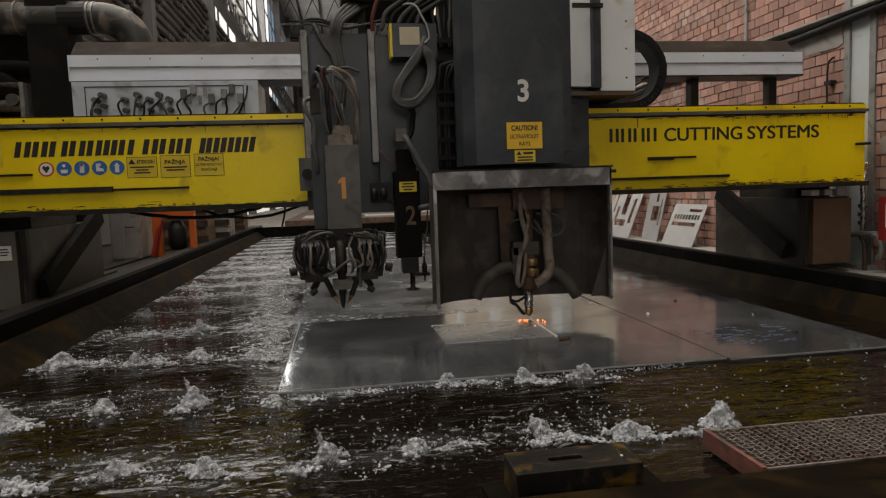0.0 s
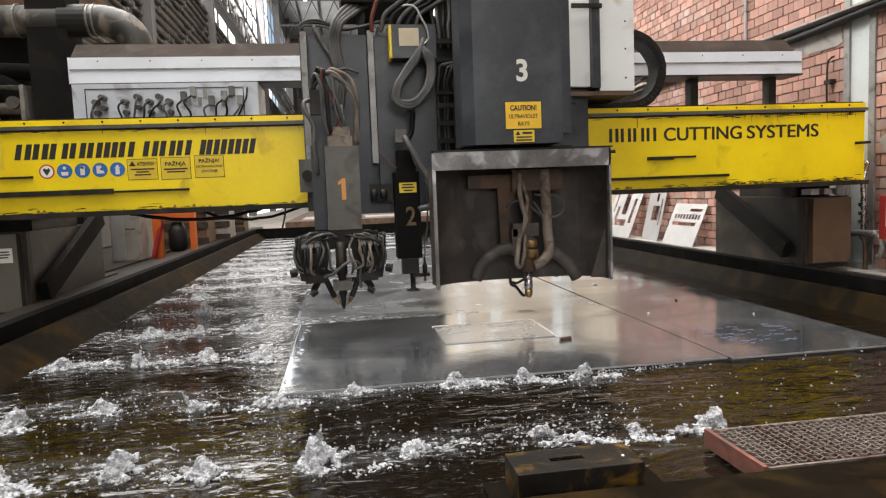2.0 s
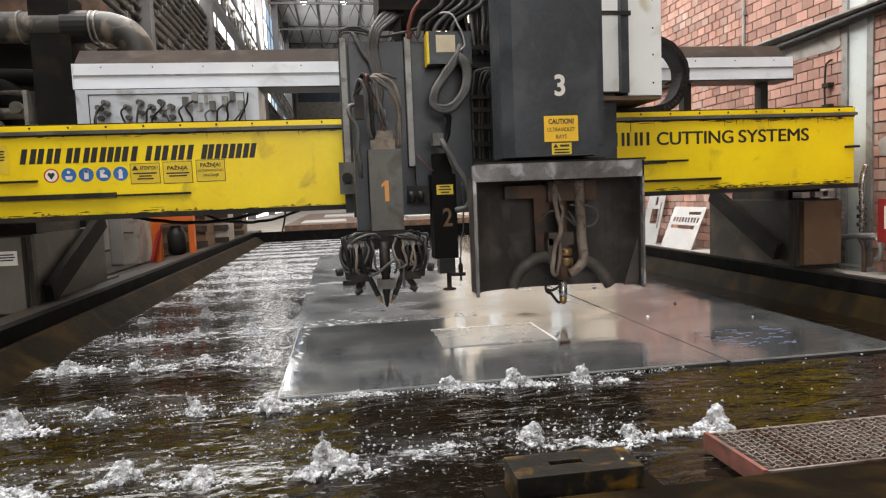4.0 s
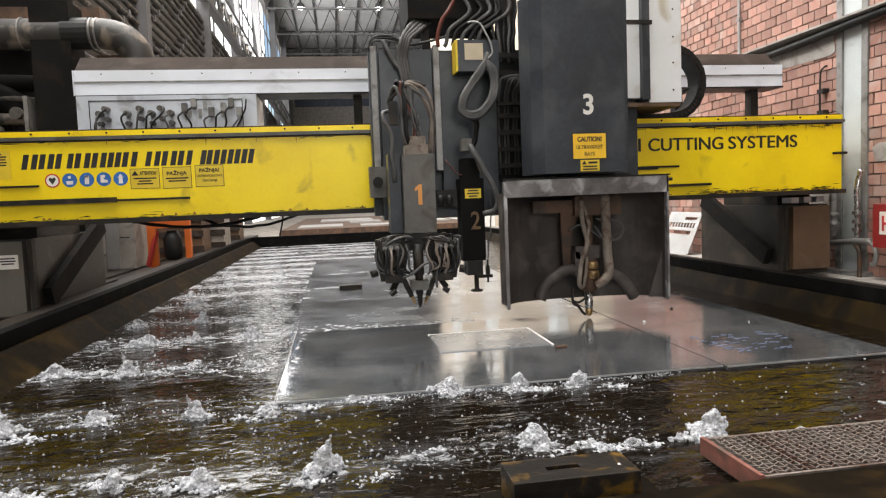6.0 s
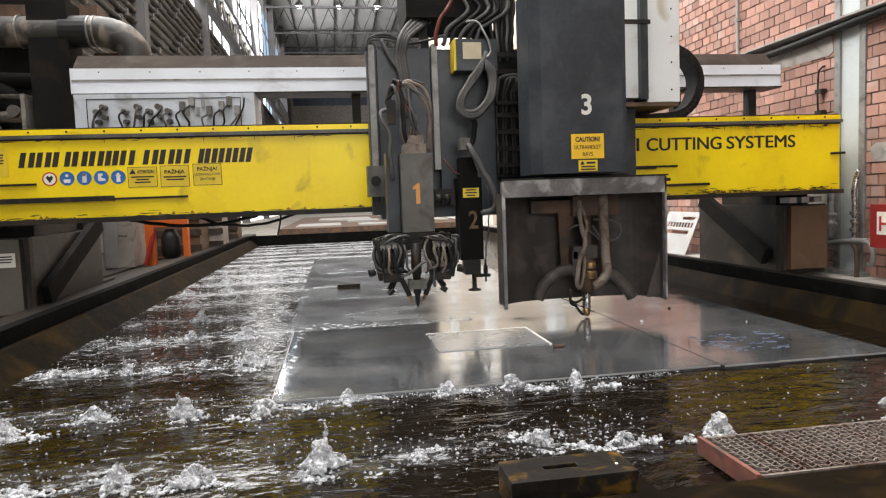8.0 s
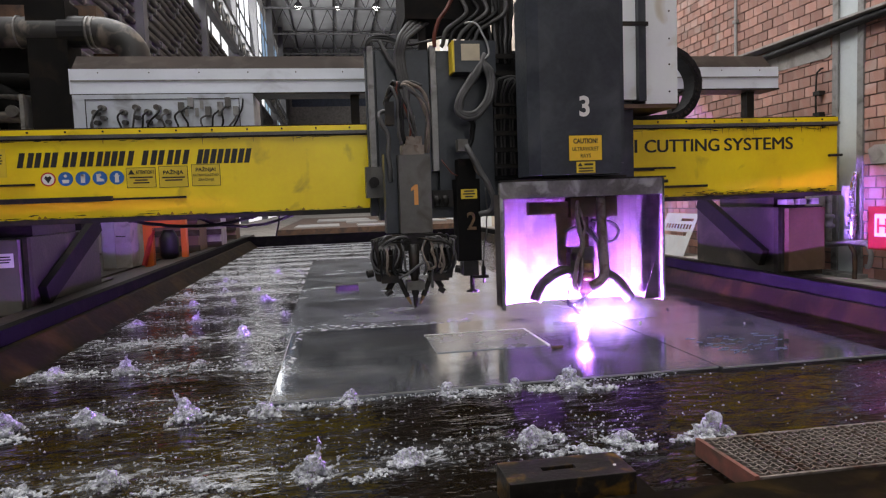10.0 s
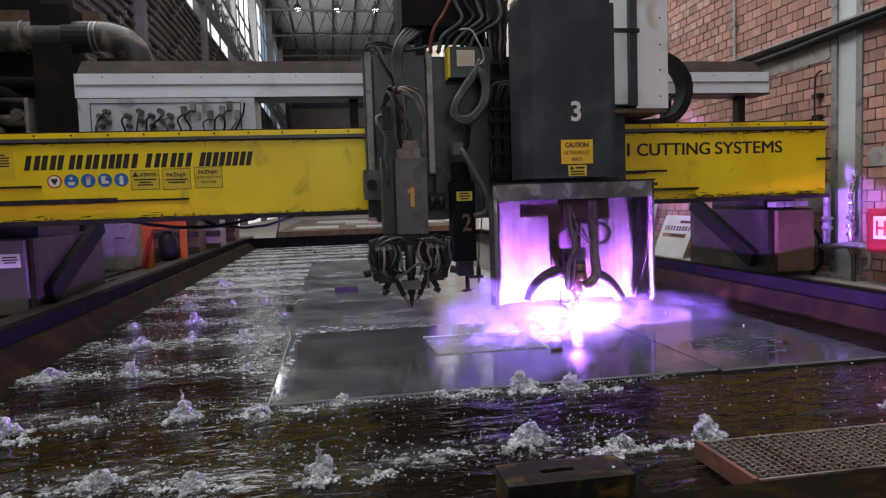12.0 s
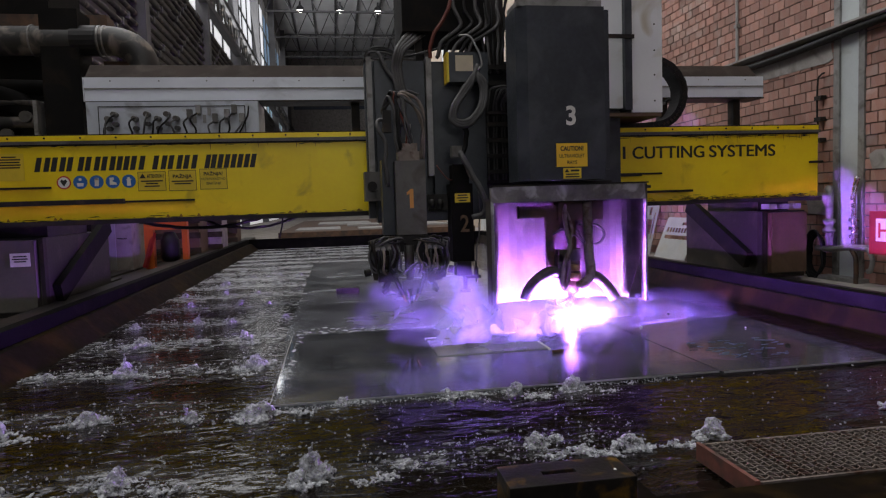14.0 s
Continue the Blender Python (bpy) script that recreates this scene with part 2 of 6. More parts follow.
        link(tex.outputs["Fac"], bp.inputs["Height"])
        if last:
            link(last.outputs["Normal"], bp.inputs["Normal"])
        last = bp
    link(last.outputs["Normal"], b.inputs["Normal"])
    return m


WATER = water_material()


def mist_material(m, most):
    """Thin steam: it passes most light, throws back a little, and thins out to nothing away from its middle."""
    m.use_nodes = True
    n, link = m.node_tree.nodes, m.node_tree.links.new
    n.remove(n["Principled BSDF"])
    a, c, mix = n.new("ShaderNodeBsdfDiffuse"), n.new("ShaderNodeBsdfTranslucent"), n.new("ShaderNodeMixShader")
    # white steam is tinted blue here to add to the arc's violet light
    for q in (a, c):
        q.inputs["Color"].default_value = (0.70, 0.76, 1.0, 1)
    link(a.outputs[0], mix.inputs[1])
    link(c.outputs[0], mix.inputs[2])
    geo, uv = n.new("ShaderNodeTexCoord"), n.new("ShaderNodeTexGradient")
    uv.gradient_type = "SPHERICAL"
    mp = n.new("ShaderNodeMapping")
    mp.inputs["Location"].default_value, mp.inputs["Scale"].default_value = (-1, -1, 0), (2, 2, 0)
    link(geo.outputs["UV"], mp.inputs["Vector"])
    link(mp.outputs["Vector"], uv.inputs["Vector"])
    tex, lim, mul = n.new("ShaderNodeTexNoise"), n.new("ShaderNodeMapRange"), n.new("ShaderNodeMath")
    tex.inputs["Scale"].default_value, tex.inputs["Detail"].default_value, tex.inputs["Distortion"].default_value = 6, 4, 0.6
    link(geo.outputs["Object"], tex.inputs["Vector"])
    lim.inputs["From Min"].default_value, lim.inputs["From Max"].default_value, lim.inputs["To Max"].default_value = 0.28, 0.74, most
    link(tex.outputs["Fac"], lim.inputs["Value"])
    mul.operation = "MULTIPLY"
    link(lim.outputs["Result"], mul.inputs[0])
    link(uv.outputs["Fac"], mul.inputs[1])
    clear, out = n.new("ShaderNodeBsdfTransparent"), n.new("ShaderNodeMixShader")
    link(mul.outputs[0], out.inputs[0])
    link(clear.outputs[0], out.inputs[1])
    link(mix.outputs[0], out.inputs[2])
    link(out.outputs[0], n["Material Output"].inputs["Surface"])


def lace(m):
    """Foam is full of small holes and lets light through."""
    n, link = m.node_tree.nodes, m.node_tree.links.new
    geo, tex, lim, small, low, mul = (n.new("ShaderNode" + k) for k in ("TexCoord", "TexNoise", "MapRange", "TexNoise", "MapRange", "Math"))
    for t, scale in ((tex, 38), (small, 130)):
        t.inputs["Scale"].default_value, t.inputs["Detail"].default_value, t.inputs["Roughness"].default_value = scale, 5, 0.65
        link(geo.outputs["Object"], t.inputs["Vector"])
    lim.inputs["From Min"].default_value, lim.inputs["From Max"].default_value, lim.inputs["To Min"].default_value, lim.inputs["To Max"].default_value = 0.36, 0.60, 0.24, 1.0
    low.inputs["From Min"].default_value, low.inputs["From Max"].default_value, low.inputs["To Min"].default_value, low.inputs["To Max"].default_value = 0.38, 0.56, 0.42, 0.95
    link(tex.outputs["Fac"], lim.inputs["Value"])
    link(small.outputs["Fac"], low.inputs["Value"])
    mul.operation = "MULTIPLY"
    link(lim.outputs["Result"], mul.inputs[0])
    link(low.outputs["Result"], mul.inputs[1])
    link(mul.outputs[0], n["Principled BSDF"].inputs["Alpha"])


def plate_material(name="wet_steel_plate", pale=1.0, dull=0.0):
    """Wet rolled plate: mirror-like where the water film lies, dull where it has dried, with scratches and grey bloom."""
    m = bpy.data.materials.new(name)
    m.use_nodes = True
    n, link = m.node_tree.nodes, m.node_tree.links.new
    b = n["Principled BSDF"]
    geo = n.new("ShaderNodeNewGeometry")

    def tex(scale, detail, sx=1.0, sy=1.0, twist=0.0):
        mp, t = n.new("ShaderNodeMapping"), n.new("ShaderNodeTexNoise")
        mp.inputs["Scale"].default_value = (sx, sy, 1)
        t.inputs["Scale"].default_value, t.inputs["Detail"].default_value, t.inputs["Distortion"].default_value = scale, detail, twist
        link(geo.outputs["Position"], mp.inputs["Vector"])
        link(mp.outputs["Vector"], t.inputs["Vector"])
        return t.outputs["Fac"]

    def span(v, lo, hi, a, c):
        q = n.new("ShaderNodeMapRange")
        for k, x in (("From Min", lo), ("From Max", hi), ("To Min", a), ("To Max", c)):
            q.inputs[k].default_value = x
        link(v, q.inputs["Value"])
        return q.outputs["Result"]

    film, bloom, scratch = tex(1.1, 5, 0.8, 1.3, 0.9), tex(3.2, 8, 1.0, 1.0, 0.4), tex(40, 3, 0.06, 1.0)
    wet = span(film, 0.43 - dull * 1.5, 0.50 + dull * 1.5, 0.0, 1.0)
    ramp = n.new("ShaderNodeValToRGB")
    e = ramp.color_ramp.elements
    e[0].position, e[1].position = 0.35, 0.68
    e[0].color, e[1].color = (0.17 * pale, 0.18 * pale, 0.195 * pale, 1), (0.33 * pale, 0.345 * pale, 0.36 * pale, 1)
    link(bloom, ramp.inputs["Fac"])
    dark = n.new("ShaderNodeMix")
    dark.data_type, dark.blend_type = "RGBA", "MULTIPLY"
    link(span(wet, 0, 1, 0.40, 0.05), dark.inputs["Factor"])
    link(ramp.outputs["Color"], dark.inputs["A"])
    dark.inputs["B"].default_value = (0.40, 0.42, 0.45, 1)
    link(dark.outputs["Result"], b.inputs["Base Color"])
    b.inputs["Metallic"].default_value = 0.8
    rough = n.new("ShaderNodeMath")
    rough.operation = "ADD"
    link(span(wet, 0, 1, 0.17 + dull, 0.045 + dull), rough.inputs[0])
    link(span(bloom, 0.3, 0.7, -0.03, 0.08), rough.inputs[1])
    link(rough.outputs[0], b.inputs["Roughness"])
    bp, bp2 = n.new("ShaderNodeBump"), n.new("ShaderNodeBump")
    bp.inputs["Strength"].default_value, bp.inputs["Distance"].default_value = 0.12, 0.002
    link(scratch, bp.inputs["Height"])
    bp2.inputs["Strength"].default_value, bp2.inputs["Distance"].default_value = 0.12, 0.004
    link(tex(7, 3), bp2.inputs["Height"])
    link(bp.outputs["Normal"], bp2.inputs["Normal"])
    link(bp2.outputs["Normal"], b.inputs["Normal"])
    return m


mist_material(MIST, 0.85)
mist_material(THIN_MIST, 0.22)
lace(FOAM)
PLATE = plate_material(pale=1.12, dull=0.02)
# rougher copy, its base paler to put the long plate's bright reflections into the colour
DULL_PLATE = plate_material("dull_wet_plate", 1.55, 0.10)
CREAM = material("cream_painted_wall", (0.54, 0.455, 0.36), 0.8, vary=0.12, scale=1.5, bump=0.15, stain=(0.45, 0.35, 0.26))
BLOCK = material("oily_steel", (0.014, 0.012, 0.010), 0.40, 0.2, vary=0.4, scale=8, fine=80, bump=0.25, stain=(0.16, 0.085, 0.012), stain_at=(0.53, 0.70), gloss=0.3)
# ---- building blocks ----
class Thing:
    """A top-level empty at a base point; its parts are given in the place's own coordinates."""

    def __init__(self, name, base, label, category, group="", kind=""):
        self.base = Vector(base)
        self.ob = new(name)
        self.ob.location = self.base
        self.ob.empty_display_size = 0.1
        tagged(self.ob, label, category, group, kind)


def finish(name, bm, material, base=(0, 0, 0), bevel=0.0, smooth=False):
    if bevel:
        bmesh.ops.bevel(bm, geom=[e for e in bm.edges if e.calc_face_angle(0) > 0.6], offset=bevel, segments=2, affect="EDGES", profile=0.7)
    bmesh.ops.translate(bm, verts=bm.verts, vec=-Vector(base))
    bmesh.ops.recalc_face_normals(bm, faces=bm.faces)
    me = bpy.data.meshes.new(name)
    bm.to_mesh(me)
    bm.free()
    me.materials.append(material)
    if smooth:
        me.polygons.foreach_set("use_smooth", [True] * len(me.polygons))
    return me


def part(name, bm, material, parent, label="", bevel=0.0, smooth=False):
    """One mesh under a thing, or under a part of it."""
    top = parent if isinstance(parent, Thing) else parent["root"]
    holder = parent.ob if isinstance(parent, Thing) else parent["ob"]
    ob = new(name, finish(name, bm, material, top.base, bevel, smooth))
    ob.parent = holder
    if label:
        tagged(ob, label)
    return {"ob": ob, "root": top}


def single(name, bm, material, base, label, category, group="", kind="", bevel=0.0, smooth=False):
    """A thing of one mesh."""
    ob = new(name, finish(name, bm, material, base, bevel, smooth))
    ob.location = base
    return tagged(ob, label, category, group, kind)


def box(x0, x1, y0, y1, z0, z1, bm=None):
    bm = bm or bmesh.new()
    v = [bm.verts.new((x, y, z)) for x in (x0, x1) for y in (y0, y1) for z in (z0, z1)]
    for f in ((0, 1, 3, 2), (4, 6, 7, 5), (0, 4, 5, 1), (2, 3, 7, 6), (0, 2, 6, 4), (1, 5, 7, 3)):
        bm.faces.new([v[i] for i in f])
    return bm


def prism(outline, lo, hi, axis="y", bm=None):
    """An outline drawn out along an axis: (x, z) for y, (x, y) for z, (y, z) for x."""
    bm = bm or bmesh.new()
    put = {"y": lambda a, b, c: (a, c, b), "z": lambda a, b, c: (a, b, c), "x": lambda a, b, c: (c, a, b)}[axis]
    r0, r1 = ([bm.verts.new(put(a, b, c)) for a, b in outline] for c in (lo, hi))
    k = len(outline)
    bm.faces.new(r0[::-1]), bm.faces.new(r1)
    for i in range(k):
        bm.faces.new((r0[i], r0[(i + 1) % k], r1[(i + 1) % k], r1[i]))
    return bm


def smooth_path(points, steps=6):
    """A curve through the points."""
    p = [Vector(q) for q in points]
    p = [2 * p[0] - p[1]] + p + [2 * p[-1] - p[-2]]
    out = []
    for i in range(1, len(p) - 2):
        for s in range(steps):
            t = s / steps
            a, b, c, d = p[i - 1:i + 3]
            out.append(0.5 * (2 * b + (c - a) * t + (2 * a - 5 * b + 4 * c - d) * t * t + (3 * b - a - 3 * c + d) * t ** 3))
    return out + [p[-2]]


def tube(points, radius, sides=8, steps=6, bm=None, taper=None):
    """A round hose along a curve, closed at both ends."""
    bm = bm or bmesh.new()
    path = smooth_path(points, steps) if steps else [Vector(q) for q in points]
    if steps and radius < 0.02:  # no cable hangs quite straight
        last = len(path) - 1
        path = [q + noise.noise_vector(q * 11 + Vector((radius * 900, 0, 0))) * 0.011 * min(1, i, last - i) for i, q in enumerate(path)]
    up, rings = None, []
    for i, q in enumerate(path):
        d = (path[min(i + 1, len(path) - 1)] - path[max(i - 1, 0)]).normalized()
        up = d.orthogonal() if up is None else (up - d * up.dot(d))
        up.normalize()
        side = d.cross(up)
        r = radius if taper is None else radius * (1 + (taper - 1) * i / max(1, len(path) - 1))
        rings.append([bm.verts.new(q + r * (math.cos(6.2832 * k / sides) * up + math.sin(6.2832 * k / sides) * side)) for k in range(sides)])
    for a, b in zip(rings, rings[1:]):
        for k in range(sides):
            bm.faces.new((a[k], a[(k + 1) % sides], b[(k + 1) % sides], b[k]))
    bm.faces.new(rings[0][::-1]), bm.faces.new(rings[-1])
    return bm


def rod(a, b, radius, sides=12, bm=None):
    return tube([a, b], radius, sides, 0, bm)


def bar(a, b, w, h, bm=None):
    """A straight square bar from a to b."""
    bm = bm or bmesh.new()
    a, b = Vector(a), Vector(b)
    d = (b - a).normalized()
    s = d.cross(Vector((0, 0, 1)) if abs(d.z) < 0.95 else Vector((0, 1, 0))).normalized()
    u = s.cross(d)
    v = [bm.verts.new(q + s * w * i / 2 + u * h * j / 2) for q in (a, b) for i, j in ((-1, -1), (1, -1), (1, 1), (-1, 1))]
    for f in ((3, 2, 1, 0), (4, 5, 6, 7), (0, 1, 5, 4), (1, 2, 6, 5), (2, 3, 7, 6), (3, 0, 4, 7)):
        bm.faces.new([v[i] for i in f])
    return bm


def lathe(profile, x, y, sides=16, bm=None):
    """A turned piece about a vertical axis: (radius, z) from the bottom up."""
    bm = bm or bmesh.new()
    rings = [[bm.verts.new((x + r * math.cos(6.2832 * k / sides), y + r * math.sin(6.2832 * k / sides), z)) for k in range(sides)] for r, z in profile]
    for a, b in zip(rings, rings[1:]):
        for k in range(sides):
            bm.faces.new((a[k], a[(k + 1) % sides], b[(k + 1) % sides], b[k]))
    bm.faces.new(rings[0][::-1]), bm.faces.new(rings[-1])
    return bm


def letters(text, x, y, z, height, width=None, shear=0.0, bold=0.0, facing="y"):
    """Raised letters 2 mm thick on a face that looks to -y (or to -x)."""
    cu = bpy.data.curves.new("letters", "FONT")
    cu.body, cu.size, cu.extrude, cu.shear, cu.offset = text, height / 0.72, 0.001, shear, bold
    ob = bpy.data.objects.new("letters", cu)
    scene.collection.objects.link(ob)
    bpy.context.view_layer.update()
    me = bpy.data.meshes.new_from_object(ob.evaluated_get(bpy.context.evaluated_depsgraph_get()))
    bm = bmesh.new()
    bm.from_mesh(me)
    bpy.data.objects.remove(ob)
    bpy.data.meshes.remove(me)
    bpy.data.curves.remove(cu)
    lo, hi = min(v.co.x for v in bm.verts), max(v.co.x for v in bm.verts)
    k = width / (hi - lo) if width else 1.0
    for v in bm.verts:
        a, b, c = (v.co.x - lo) * k, v.co.y, v.co.z
        v.co = (x + a, y - c, z + b) if facing == "y" else (x - c, y - a, z + b)
    return bm


def blob(bm, centre, r, rng, rough=0.35, sub=1, squash=1.0):
    """An uneven lump."""
    got = bmesh.ops.create_icosphere(bm, subdivisions=sub, radius=r)["verts"]
    for v in got:
        v.co *= 1 + rough * (rng.random() - 0.5) * 2
        v.co.z *= squash
        v.co += Vector(centre)
    return bm
# ---- the hall ----
FLOOR, WATERLINE, PLATE_TOP = 0.82, 0.766, 0.78
WALL_X, LEFT_X, ROOF_Z, END_Y, BACK_Y = 3.72, -3.85, 16.0, 67.0, -10.0
rng = random.Random(5)


def setting(name, bm, material, label, category="", bevel=0.0, smooth=False):
    return single(name, bm, material, (0, 0, 0), label, category or name.split("_")[0], kind="structure", bevel=bevel, smooth=smooth)


# floor with the pit for the water table
bm = box(LEFT_X - 0.3, -1.62, BACK_Y, END_Y, 0.6, FLOOR)
box(2.74, WALL_X + 0.3, BACK_Y, 24.7, 0.6, FLOOR, bm)
box(2.74, 9.3, 24.7, END_Y, 0.6, FLOOR, bm)
box(-1.62, 2.74, BACK_Y, 1.12, 0.6, FLOOR, bm)
box(-1.62, 2.74, 12.3, END_Y, 0.6, FLOOR, bm)
setting("floor", bm, CONCRETE, "worn grey concrete floor of the workshop hall", "floor")

# mortar body of the brick wall; the bricks themselves are laid at the end of the file
wall_brick = setting("wall_east", box(WALL_X + 0.012, WALL_X + 0.3, BACK_Y, 25, FLOOR, ROOF_Z), MORTAR, "red brick side wall with dark mortar joints", "wall")
# side wall with a tall window band
bm = box(LEFT_X - 0.3, LEFT_X, BACK_Y, END_Y, FLOOR, 7.2)
box(LEFT_X - 0.3, LEFT_X, BACK_Y, END_Y, 14.2, ROOF_Z, bm)
box(LEFT_X - 0.3, LEFT_X, BACK_Y, -2, 7.2, 14.2, bm)
box(LEFT_X - 0.3, LEFT_X, 58, END_Y, 7.2, 14.2, bm)
setting("wall_west", bm, HALL, "sooty grey side wall with a high window band", "wall")
setting("wall_far_east", box(9.0, 9.3, 25, END_Y, FLOOR, ROOF_Z), HALL, "grey side wall where the hall widens", "wall")
setting("wall_return", box(WALL_X + 0.3, 9.3, 24.7, 25, FLOOR, ROOF_Z), HALL, "grey return wall where the hall widens", "wall")
setting("backdrop", box(-6.6, -6.5, 2, END_Y + 4, 2, 40), glowing("overcast_sky", (0.95, 0.97, 1.0), 2.5), "bright overcast sky outside the windows", "sky")
bm = box(LEFT_X - 0.3, 9.3, END_Y, END_Y + 0.3, FLOOR, ROOF_Z)
setting("wall_north", bm, CEMENT, "grey far end wall of the hall", "wall")
# unseen wall behind the eye, its opening added for the fill lamp
bm = box(LEFT_X - 0.3, -2.8, BACK_Y - 0.3, BACK_Y, FLOOR, ROOF_Z)
box(3.7, WALL_X + 0.3, BACK_Y - 0.3, BACK_Y, FLOOR, ROOF_Z, bm)
box(-2.8, 3.7, BACK_Y - 0.3, BACK_Y, FLOOR, 2.6, bm)
box(-2.8, 3.7, BACK_Y - 0.3, BACK_Y, 7.8, ROOF_Z, bm)
setting("wall_south", bm, HALL, "unseen end wall with an opening added for light", "wall")
# roof left open out of view for the added fill lamp
bm = box(LEFT_X - 0.3, -1.8, BACK_Y, 30, ROOF_Z, ROOF_Z + 0.2)
box(2.2, WALL_X + 0.3, BACK_Y, 30, ROOF_Z, ROOF_Z + 0.2, bm)
box(LEFT_X - 0.3, 9.3, 30, END_Y, ROOF_Z, ROOF_Z + 0.2, bm)
box(WALL_X + 0.3, 9.3, 24.7, 30, ROOF_Z, ROOF_Z + 0.2, bm)
setting("ceiling", bm, ROOF, "pale grey sheet roof with an opening added for light", "ceiling")

# cream-painted stretch of the brick wall with white piers, farther on
setting("wall_cream", box(WALL_X - 0.012, WALL_X + 0.011, 8.7, 25, FLOOR, 9), CREAM, "cream-painted stretch of the side wall", "wall")
for y in (10.5, 15.5, 20.5):
    single("wall_pier", box(WALL_X - 0.20, WALL_X - 0.013, y, y + 0.5, FLOOR, 9), WHITE_CAB, (WALL_X, y, FLOOR), "white painted wall pier", "pier", "wall piers", bevel=0.01)
# far wall: blue band and hooks
setting("trim_far_band", box(-3.6, 8.6, END_Y - 0.06, END_Y - 0.01, 11.1, 12.9), material("blue_band", (0.05, 0.065, 0.10), 0.6), "dark blue band on the far end wall", "trim")

# window frames in the high band
win = Thing("window_1", (LEFT_X, 41, 7.2), "tall steel-framed window band full of daylight", "window", kind="structure")
part("window_sill", box(LEFT_X - 0.05, LEFT_X + 0.12, -2, 58, 7.1, 7.25), TRUSS, win)
for k in range(30):
    part("mullion", box(LEFT_X - 0.05, LEFT_X - 0.01, -2 + 2 * k, -1.8 + 2 * k, 7.25, 14.2), TRUSS, win)
for z in (9.0, 10.6, 12.3):
    part("transom", box(LEFT_X - 0.10, LEFT_X - 0.055, -2, 58, z, z + 0.12), TRUSS, win)

# roof trusses
def roof_truss(y):
    th = Thing("roof_truss", (0, y, 14.0), "dark welded steel lattice roof truss", "truss", "roof trusses")
    part("bottom_chord", box(LEFT_X, 9.0, y - 0.05, y + 0.05, 13.95, 14.06), TRUSS, th)
    part("top_chord", box(LEFT_X, 9.0, y - 0.05, y + 0.05, 15.76, 15.86), TRUSS, th)
    n = 8
    w = (9.0 - LEFT_X) / n
    for i in range(n):
        a = LEFT_X + i * w
        part("web_bar", bar((a, y, 14.0), (a + w / 2, y, 15.75), 0.06, 0.06), TRUSS, th)
        part("web_bar", bar((a + w / 2, y, 15.75), (a + w, y, 14.0), 0.06, 0.06), TRUSS, th)


for y in (38.0, 44.0, 50.5, 57.0, 63.0):
    roof_truss(y)
for x in (-2.6, -1.0, 0.6, 2.2, 3.8, 5.4, 7.0):
    single("roof_purlin", box(x - 0.06, x + 0.06, 30, END_Y, 15.86, 15.99), TRUSS, (x, 48, 15.9), "long dark steel purlin under the roof sheet", "purlin", "roof purlins")

# three bright hall lamps hung in a row under a truss
for x in (-1.86, 0.93, 3.6):
    th = Thing("hall_lamp", (x, 48.6, 15.3), "bright round high-bay lamp under the roof", "lamp", "hall lamps")
    part("lamp_housing", lathe([(0.30, 15.35), (0.24, 15.6), (0.08, 15.75), (0.05, 16.0)], x, 48.6), TRUSS, th)
    part("lamp_glass", lathe([(0.05, 15.26), (0.24, 15.29), (0.29, 15.348)], x, 48.6), LAMP, th, "glowing lamp glass")

# crane runway with its lattice along the side wall
th = Thing("crane_runway", (LEFT_X + 0.5, 38, 7.2), "dark lattice crane runway girder along the side wall", "crane runway")
for x, z in ((LEFT_X + 0.25, 8.75), (LEFT_X + 0.25, 7.75)):
    part("chord", box(x - 0.12, x + 0.12, 12, END_Y, z - 0.1, z + 0.1), TRUSS, th)
for k in range(36):
    y = 12 + 1.5 * k
    part("lattice_bar", bar((LEFT_X + 0.25, y, 7.75), (LEFT_X + 0.25, y + 0.75, 8.75), 0.09, 0.09), GALV, th)
    part("lattice_bar", bar((LEFT_X + 0.25, y + 0.75, 8.75), (LEFT_X + 0.25, y + 1.5, 7.75), 0.09, 0.09), GALV, th)
for y in (14.0, 21.0, 28.0, 36.0, 46.0, 56.0):
    single("hall_column", box(LEFT_X, LEFT_X + 0.35, y, y + 0.3, FLOOR, 15.9), TRUSS, (LEFT_X, y, FLOOR), "dark riveted steel hall column", "column", "hall columns", bevel=0.02)
# stack of long service pipes on the side wall
for k in range(17):
    z = 3.7 + 0.21 * k
    th = Thing("service_pipe", (LEFT_X + 0.2, 18, z), "long dusty service pipe clamped to the side wall", "pipe", "service pipes")
    part("pipe_run", rod((LEFT_X + 0.15, 6, z), (LEFT_X + 0.15, 44, z), 0.05), GALV, th)
    for j in range(13):
        part("clamp", box(LEFT_X + 0.003, LEFT_X + 0.22, 7 + 2.6 * j + 0.37 * (k % 4), 7.1 + 2.6 * j + 0.37 * (k % 4), z - 0.07, z + 0.07), TRUSS, th)
# daylight door far down the side
setting("door_1", box(LEFT_X + 0.01, LEFT_X + 0.05, 27, 46, FLOOR, 2.6), glowing("door_daylight", (0.95, 0.97, 1.0), 1.6), "wide bright daylit doorway far down the side", "door")

# ---- the steel column in the brick wall ----
th = Thing("wall_column", (WALL_X, 4.33, FLOOR), "pale grey-green painted steel I-column set in the brick wall", "column")
part("web_plate", box(WALL_X + 0.006, WALL_X + 0.1, 4.245, 4.43, FLOOR, 9), COLUMN, th)
part("flange", box(WALL_X - 0.012, WALL_X + 0.1, 4.43, 4.485, FLOOR, 9), GREY_STRIP, th, bevel=0.006)
